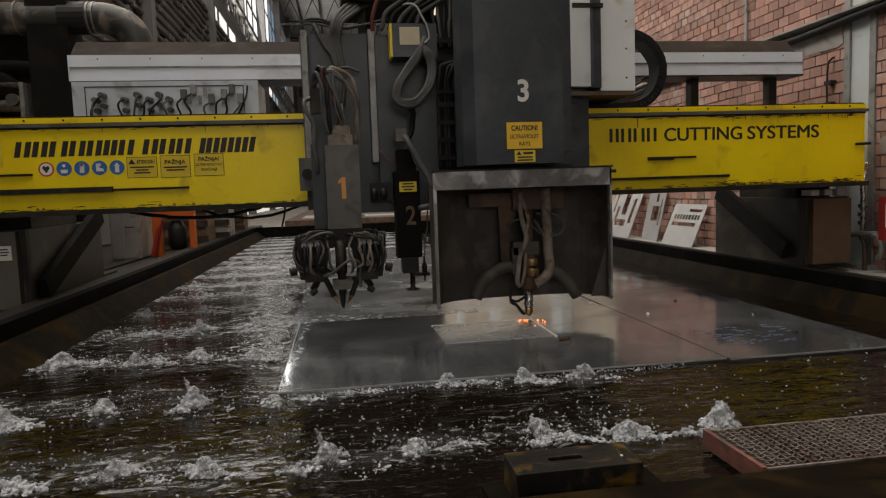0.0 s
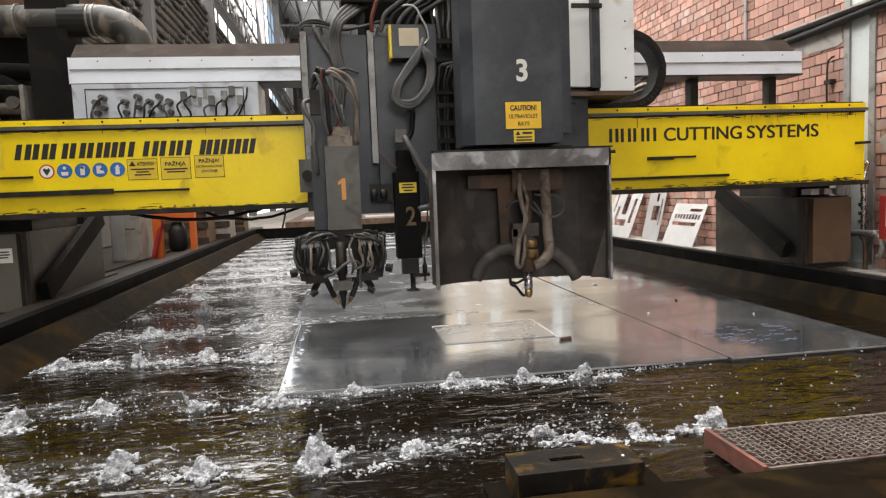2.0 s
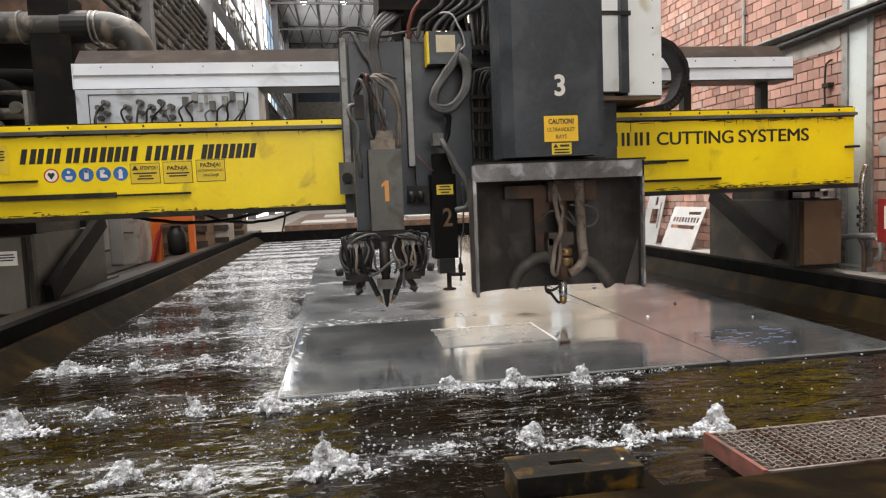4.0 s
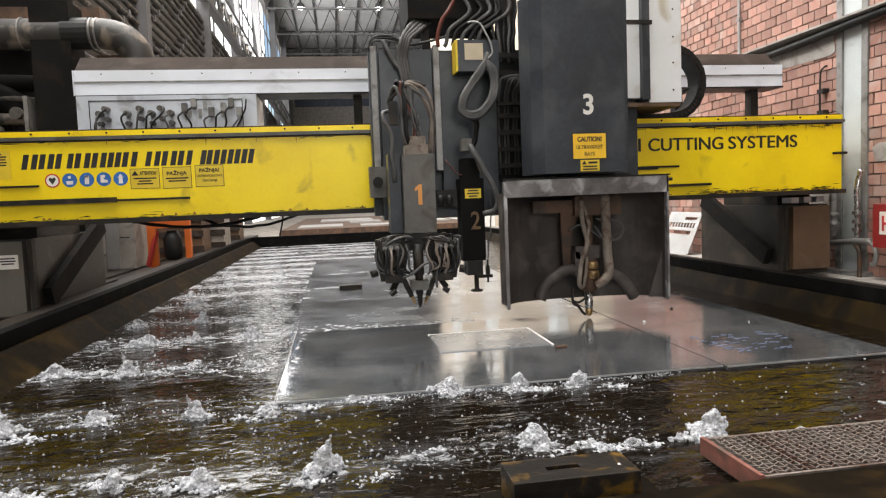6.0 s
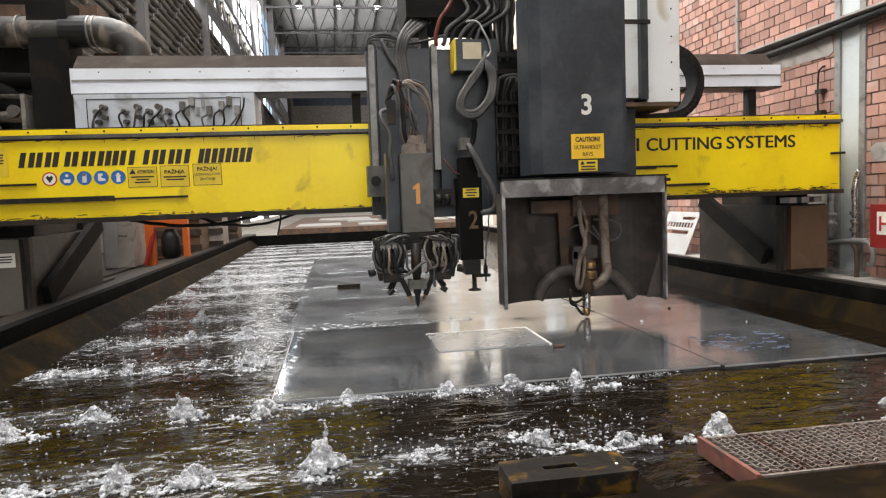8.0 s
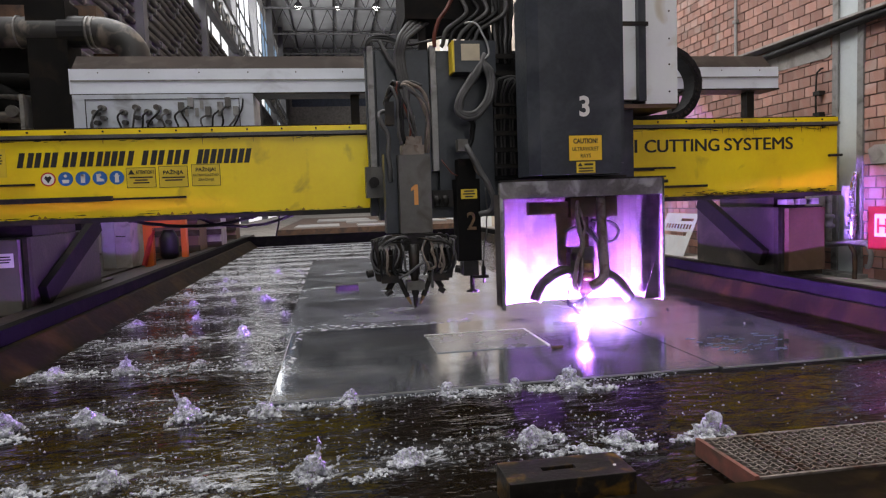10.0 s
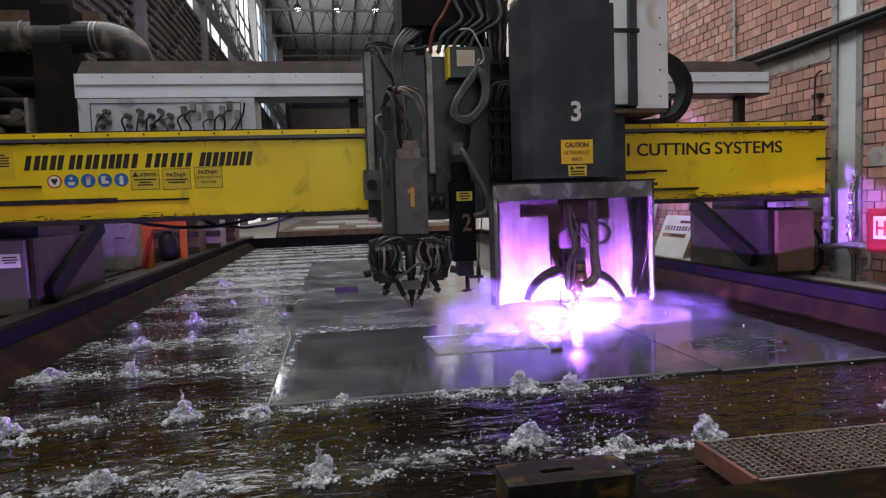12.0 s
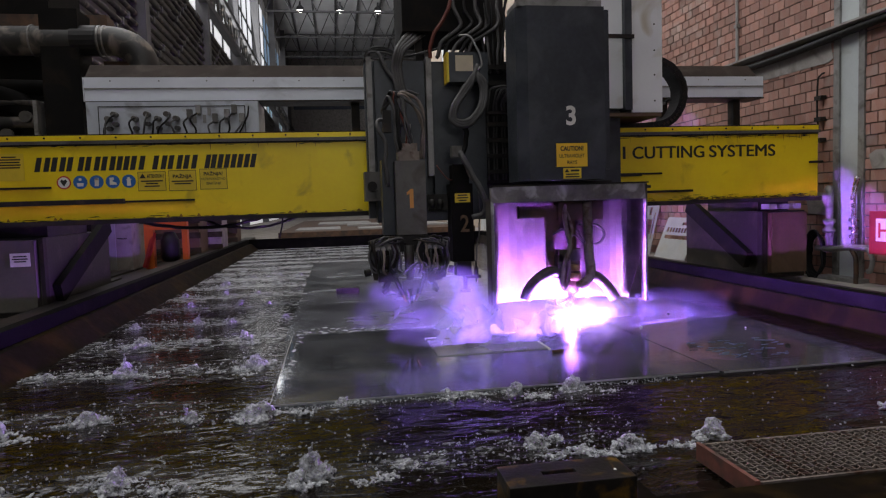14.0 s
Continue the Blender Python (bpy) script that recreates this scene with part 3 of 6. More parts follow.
part("flange", box(WALL_X - 0.012, WALL_X + 0.1, 4.19, 4.245, FLOOR, 9), GREY_STRIP, th, bevel=0.006)
part("base_plate", box(WALL_X - 0.10, WALL_X + 0.1, 4.14, 4.53, FLOOR, FLOOR + 0.03), GREY_STRIP, th)
for k in range(14):
    part("rivet", lathe([(0.010, 0), (0.008, 0.008)], 0, 0, 8), GREY_STRIP, th)["ob"].matrix_basis = pose(0.005, 0.07 if k % 2 else -0.05, 0.3 + 0.17 * k, 0, -90, 0)

# cable ledge with a thick black cable
th = Thing("cable_ledge", (WALL_X, 6, 2.66), "grey cement ledge with a thick black cable along the brick wall", "ledge")
part("ledge", prism([(WALL_X + 0.05, 2.635), (WALL_X - 0.09, 2.665), (WALL_X - 0.09, 2.68), (WALL_X + 0.05, 2.71)], 3.2, 20, "y"), CEMENT, th, bevel=0.008)
part("black_cable", tube([(WALL_X - 0.04, y, 2.615 + 0.02 * math.sin(y * 2.1)) for y in (3.0, 3.6, 4.1, 4.5, 4.9, 5.4, 6.0, 7.0, 8.5, 11, 15, 20)], 0.03, 10, 4), CABLE_DARK, th, smooth=True)
th = Thing("wall_conduit", (WALL_X - 0.02, 5.68, 2.72), "thin pale vertical conduit on the brick wall", "conduit")
part("conduit", rod((WALL_X - 0.018, 5.68, 2.70), (WALL_X - 0.018, 5.68, 9), 0.013), SHEET, th)
for z in (3.0, 3.9, 4.8):
    part("saddle", box(WALL_X - 0.035, WALL_X + 0.002, 5.655, 5.705, z, z + 0.03), GREY_STRIP, th)
th = Thing("iron_rod_bracket", (WALL_X - 0.03, 4.62, 2.0), "thin bent iron rod in clips on the brick wall", "bracket")
part("iron_rod", tube([(WALL_X + 0.0, 4.585, 2.38), (WALL_X - 0.03, 4.60, 2.37), (WALL_X - 0.032, 4.63, 2.30), (WALL_X - 0.03, 4.63, 1.9), (WALL_X - 0.03, 4.63, 1.55)], 0.007), DARK_STEEL, th, smooth=True)
for z in (2.18, 2.02, 1.86):
    part("clip", box(WALL_X - 0.05, WALL_X + 0.002, 4.57, 4.64, z, z + 0.03), DARK_STEEL, th)
# cement patches where the bricks are smeared over
for y0, y1, z0, z1 in ((3.6, 4.15, 1.62, 1.76), (4.50, 5.55, 2.45, 2.635), (4.495, 4.78, 1.30, 1.48)):
    setting("trim_cement_patch", prism([(y0, z0 + 0.02), (y0 + 0.05, z0), (y1 - 0.03, z0 + 0.01), (y1, z1 - 0.03), (y1 - 0.06, z1), (y0 + 0.03, z1 - 0.01)], WALL_X - 0.006, WALL_X + 0.02, "x"), CEMENT, "smeared grey cement patch on the bricks", "patch")

# pipes, hose and red cabinet beside the column
th = Thing("water_pipe", (WALL_X - 0.1, 4.36, FLOOR), "grey bent water pipe with valve beside the column", "pipe")
part("pipe_run", tube([(WALL_X - 0.02, 4.50, 1.50), (WALL_X - 0.07, 4.46, 1.50), (WALL_X - 0.09, 4.42, 1.46), (WALL_X - 0.09, 4.42, 1.3), (WALL_X - 0.09, 4.42, 1.08)], 0.025, 10), GREY_STRIP, th, smooth=True)
part("valve", lathe([(0.02, 1.17), (0.045, 1.18), (0.045, 1.20), (0.03, 1.21), (0.03, 1.24), (0.045, 1.25), (0.045, 1.27), (0.02, 1.28)], WALL_X - 0.09, 4.42), GREY_STRIP, th, smooth=True)
part("cross_pipe", tube([(WALL_X - 0.09, 4.55, 1.05), (WALL_X - 0.09, 4.4, 1.05), (WALL_X - 0.09, 4.25, 1.07), (WALL_X - 0.09, 4.05, 1.08)], 0.022, 10), GREY_STRIP, th, smooth=True)
part("riser", tube([(WALL_X - 0.05, 4.2, 1.58), (WALL_X - 0.06, 4.22, 1.48), (WALL_X - 0.06, 4.22, 1.3), (WALL_X - 0.06, 4.22, 1.08)], 0.018, 10), CHROME, th, "bright steel riser", smooth=True)
for z in (1.14, 1.20, 1.26):
    part("coupling", lathe([(0.032, z), (0.032, z + 0.025)], WALL_X - 0.06, 4.22), CHROME, th)
part("down_pipe", tube([(WALL_X - 0.09, 4.2, 1.07), (WALL_X - 0.1, 4.16, 1.0), (WALL_X - 0.1, 4.15, 0.9), (WALL_X - 0.1, 4.15, FLOOR)], 0.016, 8), RUSTY, th, smooth=True)
part("hooked_end", tube([(WALL_X - 0.09, 4.1, 1.07), (WALL_X - 0.12, 4.02, 1.06), (WALL_X - 0.13, 3.97, 1.0), (WALL_X - 0.13, 3.99, 0.93), (WALL_X - 0.12, 4.03, 0.92)], 0.017, 8), GREY_STRIP, th, smooth=True)
th = Thing("hose_coil", (WALL_X - 0.08, 4.58, FLOOR), "dark rubber hose coil hanging on the wall", "hose")
for k in range(4):
    part("hose_loop", tube([(WALL_X - 0.06 - 0.012 * k, 4.58 + (0.075 + 0.008 * k) * math.cos(a), 1.0 + (0.15 + 0.012 * k) * math.sin(a)) for a in [j * 0.5236 for j in range(13)]], 0.011, 8, 3), CABLE_DARK, th, smooth=True)
th = Thing("hydrant_cabinet", (WALL_X - 0.09, 3.77, 1.05), "red metal hydrant cabinet with a white H plate", "cabinet")
body = part("cabinet_body", box(WALL_X - 0.17, WALL_X, 3.58, 3.955, 1.05, 1.34), RED_BOX, th, bevel=0.008)
part("h_plate", box(WALL_X - 0.175, WALL_X - 0.168, 3.76, 3.895, 1.14, 1.29), WHITE_INK, th, "white plate")
part("letter", letters("H", WALL_X - 0.177, 3.872, 1.165, 0.10, 0.08, bold=0.002, facing="x"), RED_INK, th, "red letter H")

# cut offcut sheets leaning on the brick wall
def offcut(y0, y1, z1, lean, holes, group="leaning offcuts"):
    th = Thing("offcut_sheet", (WALL_X - lean, (y0 + y1) / 2, FLOOR), "pale cut-out steel offcut sheet leaning on the bricks", "offcut", group)

    def at(y, z):
        return (WALL_X - 0.03 - lean * (1 - (z - FLOOR) / (z1 - FLOOR)), y, z)

    ys = sorted({y0, y1, *[h[0] for h in holes], *[h[1] for h in holes]})
    zs = sorted({FLOOR, z1, *[h[2] for h in holes], *[h[3] for h in holes]})
    bm = bmesh.new()
    for a, b in zip(ys, ys[1:]):
        for c, d in zip(zs, zs[1:]):
            if any(h[0] <= (a + b) / 2 <= h[1] and h[2] <= (c + d) / 2 <= h[3] for h in holes):
                continue
            q = [Vector(at(*p)) for p in ((a, c), (b, c), (b, d), (a, d))]
            v = [bm.verts.new(p) for p in q] + [bm.verts.new(p + Vector((0.006, 0, 0))) for p in q]
            for f in ((0, 1, 2, 3), (7, 6, 5, 4), (0, 4, 5, 1), (1, 5, 6, 2), (2, 6, 7, 3), (3, 7, 4, 0)):
                bm.faces.new([v[i] for i in f])
    part("sheet", bm, SHEET, th)


offcut(6.30, 6.95, 1.25, 0.18, [(6.36 + 0.06 * k, 6.40 + 0.06 * k, 1.09, 1.14) for k in range(9)] + [(6.36, 6.6, 1.17, 1.2), (6.4, 6.88, 1.02, 1.06)])
offcut(7.15, 7.55, 1.40, 0.14, [(7.25, 7.42, 1.05, 1.22), (7.3, 7.36, 1.27, 1.36), (7.2, 7.23, 1.0, 1.3)])
offcut(7.75, 8.55, 1.38, 0.22, [(7.85, 7.93, 1.0, 1.3), (8.05, 8.2, 1.1, 1.38), (8.28, 8.36, 0.95, 1.2), (8.0, 8.3, 0.96, 1.04), (8.42, 8.47, 1.12, 1.38)])

# ---- the water table ----
def wall_of_tub(name, outline, lo, hi, axis, material, parent, label=""):
    return part(name, prism(outline, lo, hi, axis), material, parent, label, bevel=0.006)


tub = Thing("water_table", (0.5, 6.8, FLOOR), "long black steel water table brim-full of dark water", "water table")
wall_of_tub("side_rim", [(-1.62, 0.5), (-1.62, 0.95), (-1.55, 0.95), (-1.545, 0.5)], 1.2, 12.3, "y", RIM, tub, "black side rim")
wall_of_tub("side_rim", [(2.74, 0.5), (2.74, 0.95), (2.67, 0.95), (2.665, 0.5)], 1.2, 12.3, "y", RIM, tub, "black side rim")
wall_of_tub("sloped_side", [(-1.542, 0.5), (-1.542, 0.875), (-1.50, 0.875), (-1.33, 0.72), (-1.33, 0.5)], 1.3, 12.18, "y", TUB, tub, "brown wet sloped side")
wall_of_tub("sloped_side", [(2.662, 0.5), (2.662, 0.875), (2.64, 0.875), (2.55, 0.72), (2.55, 0.5)], 1.3, 12.18, "y", TUB, tub, "brown wet sloped side")
wall_of_tub("end_rim", [(-1.545, 0.5), (-1.545, 0.95), (2.665, 0.95), (2.665, 0.5)], 12.2, 12.3, "y", RIM, tub, "black end rim")
wall_of_tub("near_rim", [(-1.545, 0.5), (-1.545, 0.815), (2.665, 0.815), (2.665, 0.5)], 1.12, 1.345, "y", TUB, tub, "worn brown near rim")
# water: one sheet with real waves, finer near the eye
bm = bmesh.new()
ys = [1.34 + (12.2 - 1.34) * (k / 220) ** 1.7 for k in range(221)]
xs = [-1.40 + 4.0 * k / 150 for k in range(151)]
grid = [[bm.verts.new((x, y, WATERLINE + (0.006 * noise.noise((x * 6, y * 8, 0)) + 0.0045 * noise.noise((x * 15, y * 20, 3))) * max(0.0, 1 - (y - 1.3) / 4.0))) for x in xs] for y in ys]
for a, b in zip(grid, grid[1:]):
    for k in range(len(xs) - 1):
        bm.faces.new((a[k], a[k + 1], b[k + 1], b[k]))
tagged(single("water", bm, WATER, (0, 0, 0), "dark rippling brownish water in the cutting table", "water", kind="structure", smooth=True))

# plates on the table
def plate(x0, x1, y0, y1, top, label, material=PLATE):
    return single("steel_plate", box(x0, x1, y0, y1, top - 0.04, top), material, ((x0 + x1) / 2, (y0 + y1) / 2, top - 0.04), label, "plate", "plates on the water table", bevel=0.002)


plate(-0.26, 1.485, 2.40, 3.70, PLATE_TOP, "wet grey steel plate lying just above the water")
plate(1.495, 2.283, 2.385, 6.3, PLATE_TOP - 0.002, "wet steel plate with faint blue chalk marks")
plate(-0.30, 1.486, 3.712, 8.4, PLATE_TOP - 0.004, "long wet steel plate reflecting the bricks", DULL_PLATE)
single("cut_piece", box(0.436, 0.960, 2.972, 3.376, PLATE_TOP - 0.02, PLATE_TOP + 0.004), PIECE, (0.7, 3.17, PLATE_TOP - 0.02), "pale freshly cut rectangle still lying in its plate", "cut piece")
single("kerf_edge", box(0.43, 0.972, 3.377, 3.389, PLATE_TOP - 0.01, PLATE_TOP + 0.0055), KERF, (0.7, 3.38, PLATE_TOP), "bright burred kerf edge along the cut", "kerf", "kerfs")
single("kerf_edge", box(0.961, 0.972, 2.96, 3.377, PLATE_TOP - 0.01, PLATE_TOP + 0.0055), KERF, (0.964, 3.17, PLATE_TOP), "bright burred kerf edge along the cut", "kerf", "kerfs")
for x0, x1, y0, y1 in ((-0.262, 1.484, 2.3975, 2.3998), (1.496, 2.283, 2.382, 2.3848), (-0.2632, -0.2602, 2.40, 3.70)):
    single("bare_edge", box(x0, x1, y0, y1, PLATE_TOP - 0.006, PLATE_TOP + 0.0005), SHEET, ((x0 + x1) / 2, (y0 + y1) / 2, PLATE_TOP - 0.012), "thin pale strip along the edge of a wet plate", "plate edge", "plate edges")
single("steel_slug", tube([(0.955, 2.885, PLATE_TOP + 0.007), (1.01, 2.895, PLATE_TOP + 0.007)], 0.008, 8, 0), RUSTY, (0.98, 2.89, PLATE_TOP), "small rusty slug on the wet plate", "slug")
th = Thing("weight_bar", (0.07, 5.52, PLATE_TOP), "small dark steel weight bar lying on the plate", "weight")
part("bar_body", box(-0.02, 0.165, 5.45, 5.56, PLATE_TOP - 0.004, PLATE_TOP + 0.035), DARK_STEEL, th, bevel=0.006)
# rim of splashed droplets and scraps on the plates
for k in range(14):
    x, y = rng.uniform(1.6, 2.1), rng.uniform(2.6, 6)
    single("slag_crumb", blob(bmesh.new(), (x, y, PLATE_TOP + 0.003), rng.uniform(0.006, 0.014), rng, 0.4, 1, 0.6), rng.choice([KERF, DARK_STEEL]), (x, y, PLATE_TOP), "small slag crumb on the wet plate", "slag", "slag crumbs")

# faint blue chalk strokes
th = Thing("chalk_mark", (1.85, 2.75, PLATE_TOP), "faint scribbled blue chalk strokes on a wet plate", "chalk mark")
for k in range(44):
    x, y, w = rng.uniform(1.62, 2.02), rng.uniform(2.58, 2.92), rng.uniform(0.01, 0.05)
    part("stroke", bar((x, y, PLATE_TOP - 0.0005), (x + w, y + rng.uniform(-0.02, 0.02), PLATE_TOP - 0.0005), 0.0028, 0.002), material("blue_chalk", (0.17, 0.21, 0.33), 0.7, vary=0.4, scale=40) if k == 0 else bpy.data.materials["blue_chalk"], th)
# black tray added to darken the bright floor behind the leg
single("drip_tray", prism([(-3.6, FLOOR), (-1.86, FLOOR), (-1.86, 0.86), (-1.875, 0.86), (-1.875, 0.826), (-3.585, 0.826), (-3.585, 0.86), (-3.6, 0.86)], 5.75, 13.5, "y"), DARK_STEEL, (-2.7, 9, FLOOR), "black tray added to darken the floor behind the leg", "tray")
# far table beyond the pit, with pale sheets
th = Thing("far_table", (0.8, 19, FLOOR), "low brown stock table loaded with pale sheets", "table")
part("table_bed", box(-1.2, 3.0, 14.2, 26, FLOOR, 0.98), RUSTY, th)
for k, (x, y, w, d) in enumerate(((-0.9, 15, 1.0, 1.8), (0.5, 14.6, 0.9, 1.2), (1.6, 16, 1.1, 2.2), (-0.5, 19, 1.5, 2.5), (0.3, 17.2, 0.8, 1.1), (1.5, 21, 1.2, 3))):
    part("pale_sheet", box(x, x + w, y, y + d, 0.981, 1.0 + 0.006 * k), SHEET, th)

# ---- things at the near rim ----
th = Thing("steel_block", (0.5, 1.43, 0.775), "dark oily steel block with a slot and yellowish stains", "block")
bm = box(0.352, 0.648, 1.375, 1.50, 0.775, 0.852)
bmesh.ops.recalc_face_normals(bm, faces=bm.faces)
top = max(bm.faces, key=lambda f: f.calc_center_median().z)
bmesh.ops.inset_region(bm, faces=[top], thickness=0.05)
for v in top.verts:
    v.co.x = 0.445 if v.co.x < 0.5 else 0.525
    v.co.y = 1.430 if v.co.y < 1.4375 else 1.450
low = bmesh.ops.extrude_face_region(bm, geom=[top])["geom"]
for v in low:
    if isinstance(v, bmesh.types.BMVert):
        v.co.z -= 0.04
bm.faces.remove(top)
part("block_body", bm, BLOCK, th, bevel=0.0022)
part("stud", lathe([(0.004, 0.8525), (0.003, 0.855)], 0.615, 1.42, 8), WHITE_INK, th)
single("support_ledge", box(0.30, 0.72, 1.346, 1.52, 0.60, 0.774), TUB, (0.5, 1.43, 0.6), "brown wet support ledge inside the near rim", "ledge", kind="structure")

th = Thing("floor_grating", (1.5, 1.48, 0.79), "red-framed rusty steel grating beside the water", "grating")
part("frame", box(0.925, 0.937, 1.35, 1.605, 0.775, 0.822), RED_FRAME, th, "red oxide painted frame", bevel=0.002)
part("frame", box(0.937, 2.2, 1.595, 1.605, 0.775, 0.818), GRATING, th, bevel=0.002)
part("frame", box(0.937, 2.2, 1.35, 1.358, 0.775, 0.818), GRATING, th, bevel=0.002)
bar_x = finish("bearing_bar", box(-0.0018, 0.0018, 1.358, 1.595, 0.79, 0.82), GRATING, th.base)
for k in range(62):
    ob = new("bearing_bar", bar_x)
    ob.parent = th.ob
    ob.location = (0.957 + 0.020 * k, 0, 0)
bm = bmesh.new()
for k in range(63):
    s = 0.006 if k % 2 else -0.006
    bar((0.937 + 0.020 * k, -s, 0.814), (0.957 + 0.020 * k, s, 0.814), 0.0032, 0.014, bm)
weave = finish("cross_strip", bm, GRATING, th.base)
for k in range(12):
    ob = new("cross_strip", weave)
    ob.parent = th.ob
    ob.location = (0.010 * (k % 2), 1.367 + 0.0198 * k, 0.001 * (k % 2))
single("support_ledge", box(0.925, 2.3, 1.346, 1.60, 0.55, 0.7), TUB, (1.6, 1.47, 0.55), "brown wet support ledge inside the near rim", "ledge", kind="structure")
for x in (1.0, 1.6, 2.15):
    part("foot", box(x - 0.02, x + 0.02, 1.45, 1.5, 0.70, 0.79), RED_FRAME, th)

# ---- things standing beyond the left rim ----
th = Thing("orange_hoist", (-2.1, 8.4, FLOOR), "orange steel lifting frame standing beyond the rim", "hoist")
part("post", box(-2.22, -2.12, 8.2, 8.3, FLOOR, 1.7), ORANGE, th, bevel=0.008)
part("post", box(-1.80, -1.74, 8.2, 8.3, FLOOR, 1.7), ORANGE, th, bevel=0.008)
part("cross_beam", box(-2.12, -1.80, 8.2, 8.3, 1.28, 1.42), ORANGE, th, bevel=0.008)
part("brace", bar((-2.2, 8.1, FLOOR + 0.03), (-2.12, 8.24, 1.25), 0.04, 0.04), RED_BOX, th)
part("motor", lathe([(0.08, 0.9), (0.11, 0.95), (0.11, 1.15), (0.06, 1.25)], -1.96, 8.3, 12), CABLE_DARK, th, smooth=True)
th = Thing("grey_locker", (-2.45, 8.1, FLOOR), "pale grey steel locker with a handle", "locker")
part("locker_body", box(-2.62, -2.30, 8.0, 8.5, FLOOR, 1.75), CEMENT, th, bevel=0.01)
part("locker_door", box(-2.60, -2.47, 7.985, 7.998, FLOOR + 0.03, 1.72), SHEET, th, "pale locker door")
part("handle", tube([(-2.44, 7.99, 1.2), (-2.44, 7.96, 1.2), (-2.36, 7.96, 1.2), (-2.36, 7.99, 1.2)], 0.006, 6, 3), DARK_STEEL, th)
for k, (x, y, z, mtl) in enumerate(((-2.1, 9.6, 1.7, LEG_RUST), (-1.95, 10.4, 1.6, CEMENT), (-2.2, 11.4, 1.9, DIRTY_TOP), (-2.05, 12.6, 1.5, LEG_RUST), (-2.4, 14.0, 2.0, CEMENT))):
    th = Thing("stock_crate", (x, y, FLOOR), "dusty brown stock crate against the side aisle", "crate", "stock crates")
    part("crate_body", box(x - 0.28, x + 0.28, y - 0.3, y + 0.3, FLOOR, z), mtl, th, bevel=0.015)
    for j in range(4):
        part("slat", box(x - 0.3, x + 0.3, y - 0.325, y - 0.301, FLOOR + 0.1 + j * (z - FLOOR) / 4.3, FLOOR + 0.18 + j * (z - FLOOR) / 4.3), DIRTY_TOP, th)
# ---- the cutting gantry, as it stands at its middle station ----
def label_bars(th, parent, x0, x1, z, rows, y, material=None):
    """Lines of unreadable print as plain bars."""
    for k, w in enumerate(rows):
        m = (x0 + x1) / 2
        part("print_line", box(m - w / 2, m + w / 2, y - 0.001, y, z - 0.016 * k, z - 0.016 * k + 0.008), material or BLACK_INK, parent)


gantry = Thing("cutting_gantry", (0.8, 4.5, FLOOR), "wide yellow cutting gantry on two floor-level legs", "gantry")
beam = part("beam", box(-2.7, 3.517, 4.20, 4.68, 1.45, 1.905), YELLOW, gantry, "scuffed bright yellow box beam", bevel=0.004)
part("top_lip", box(-2.7, 3.52, 4.196, 4.69, 1.937, 1.968), YELLOW, beam, bevel=0.003)
part("guide_rail", box(-2.7, 3.525, 4.178, 4.24, 1.915, 1.934), GREY_BOX, beam, "greasy steel guide rail", bevel=0.003)
# dark strip draws the shadow line under the guide rail
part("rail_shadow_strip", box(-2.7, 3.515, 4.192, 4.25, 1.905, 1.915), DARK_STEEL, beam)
part("bottom_flange", box(-2.7, 3.525, 4.165, 4.70, 1.420, 1.449), DARK_STEEL, beam, "greasy dark bottom flange", bevel=0.004)
# unseen brown plate added to stop yellow bounce off the beam top
part("dusty_top_plate", box(-2.69, 3.51, 4.205, 4.685, 1.969, 1.976), DIRTY_TOP, beam, "brown plate added on the beam top against yellow bounce")
part("seam", box(1.888, 1.892, 4.1975, 4.2, 1.84, 1.905), BLACK_INK, beam)
for k in range(30):
    part("bolt", tube([(-2.55 + 0.205 * k, 4.19, 1.953), (-2.55 + 0.205 * k, 4.20, 1.953)], 0.006, 6, 0), DARK_STEEL, beam)
for x0, x1, z0, z1, d in ((-2.6, -1.29, 1.545, 1.575, 0.03), (-1.29, -0.875, 1.550, 1.562, 0.015), (-2.6, -1.71, 1.648, 1.660, 0.015), (1.955, 2.285, 1.640, 1.652, 0.015), (1.955, 2.13, 1.630, 1.652, 0.02), (1.6, 2.51, 1.510, 1.526, 0.03)):
    part("face_bar", box(x0, x1, 4.2 - d, 4.2, z0, z1), DARK_STEEL, beam, bevel=0.003)
part("end_lever", rod((3.44, 4.185, 1.70), (3.545, 4.185, 1.702), 0.009), DARK_STEEL, beam)
part("end_stop", box(3.50, 3.56, 4.55, 4.75, 1.44, 1.66), YELLOW, gantry, bevel=0.006)
wr = random.Random(3)
bm = bmesh.new()
for k in range(260):
    low = wr.random() < 0.72
    x = wr.uniform(-2.2, 3.45) if k % 3 else wr.uniform(2.3, 3.45)
    z = 1.450 + abs(wr.gauss(0, 0.009)) * (1.6 if x > 2.2 else 1) if low else 1.903 - abs(wr.gauss(0, 0.006))
    w, h = wr.uniform(0.006, 0.09) * (1.5 if not low else 1), wr.uniform(0.0012, 0.0045)
    prism([(x, z), (x + w * 0.6, z - h * 0.4), (x + w, z + h * 0.2), (x + w * 0.9, z + h * 0.6), (x + w * 0.4, z + h)], 4.1988, 4.2, "y", bm)
tagged(part("grease_smear", bm, DARK_STEEL, beam)["ob"], kind="stuff")
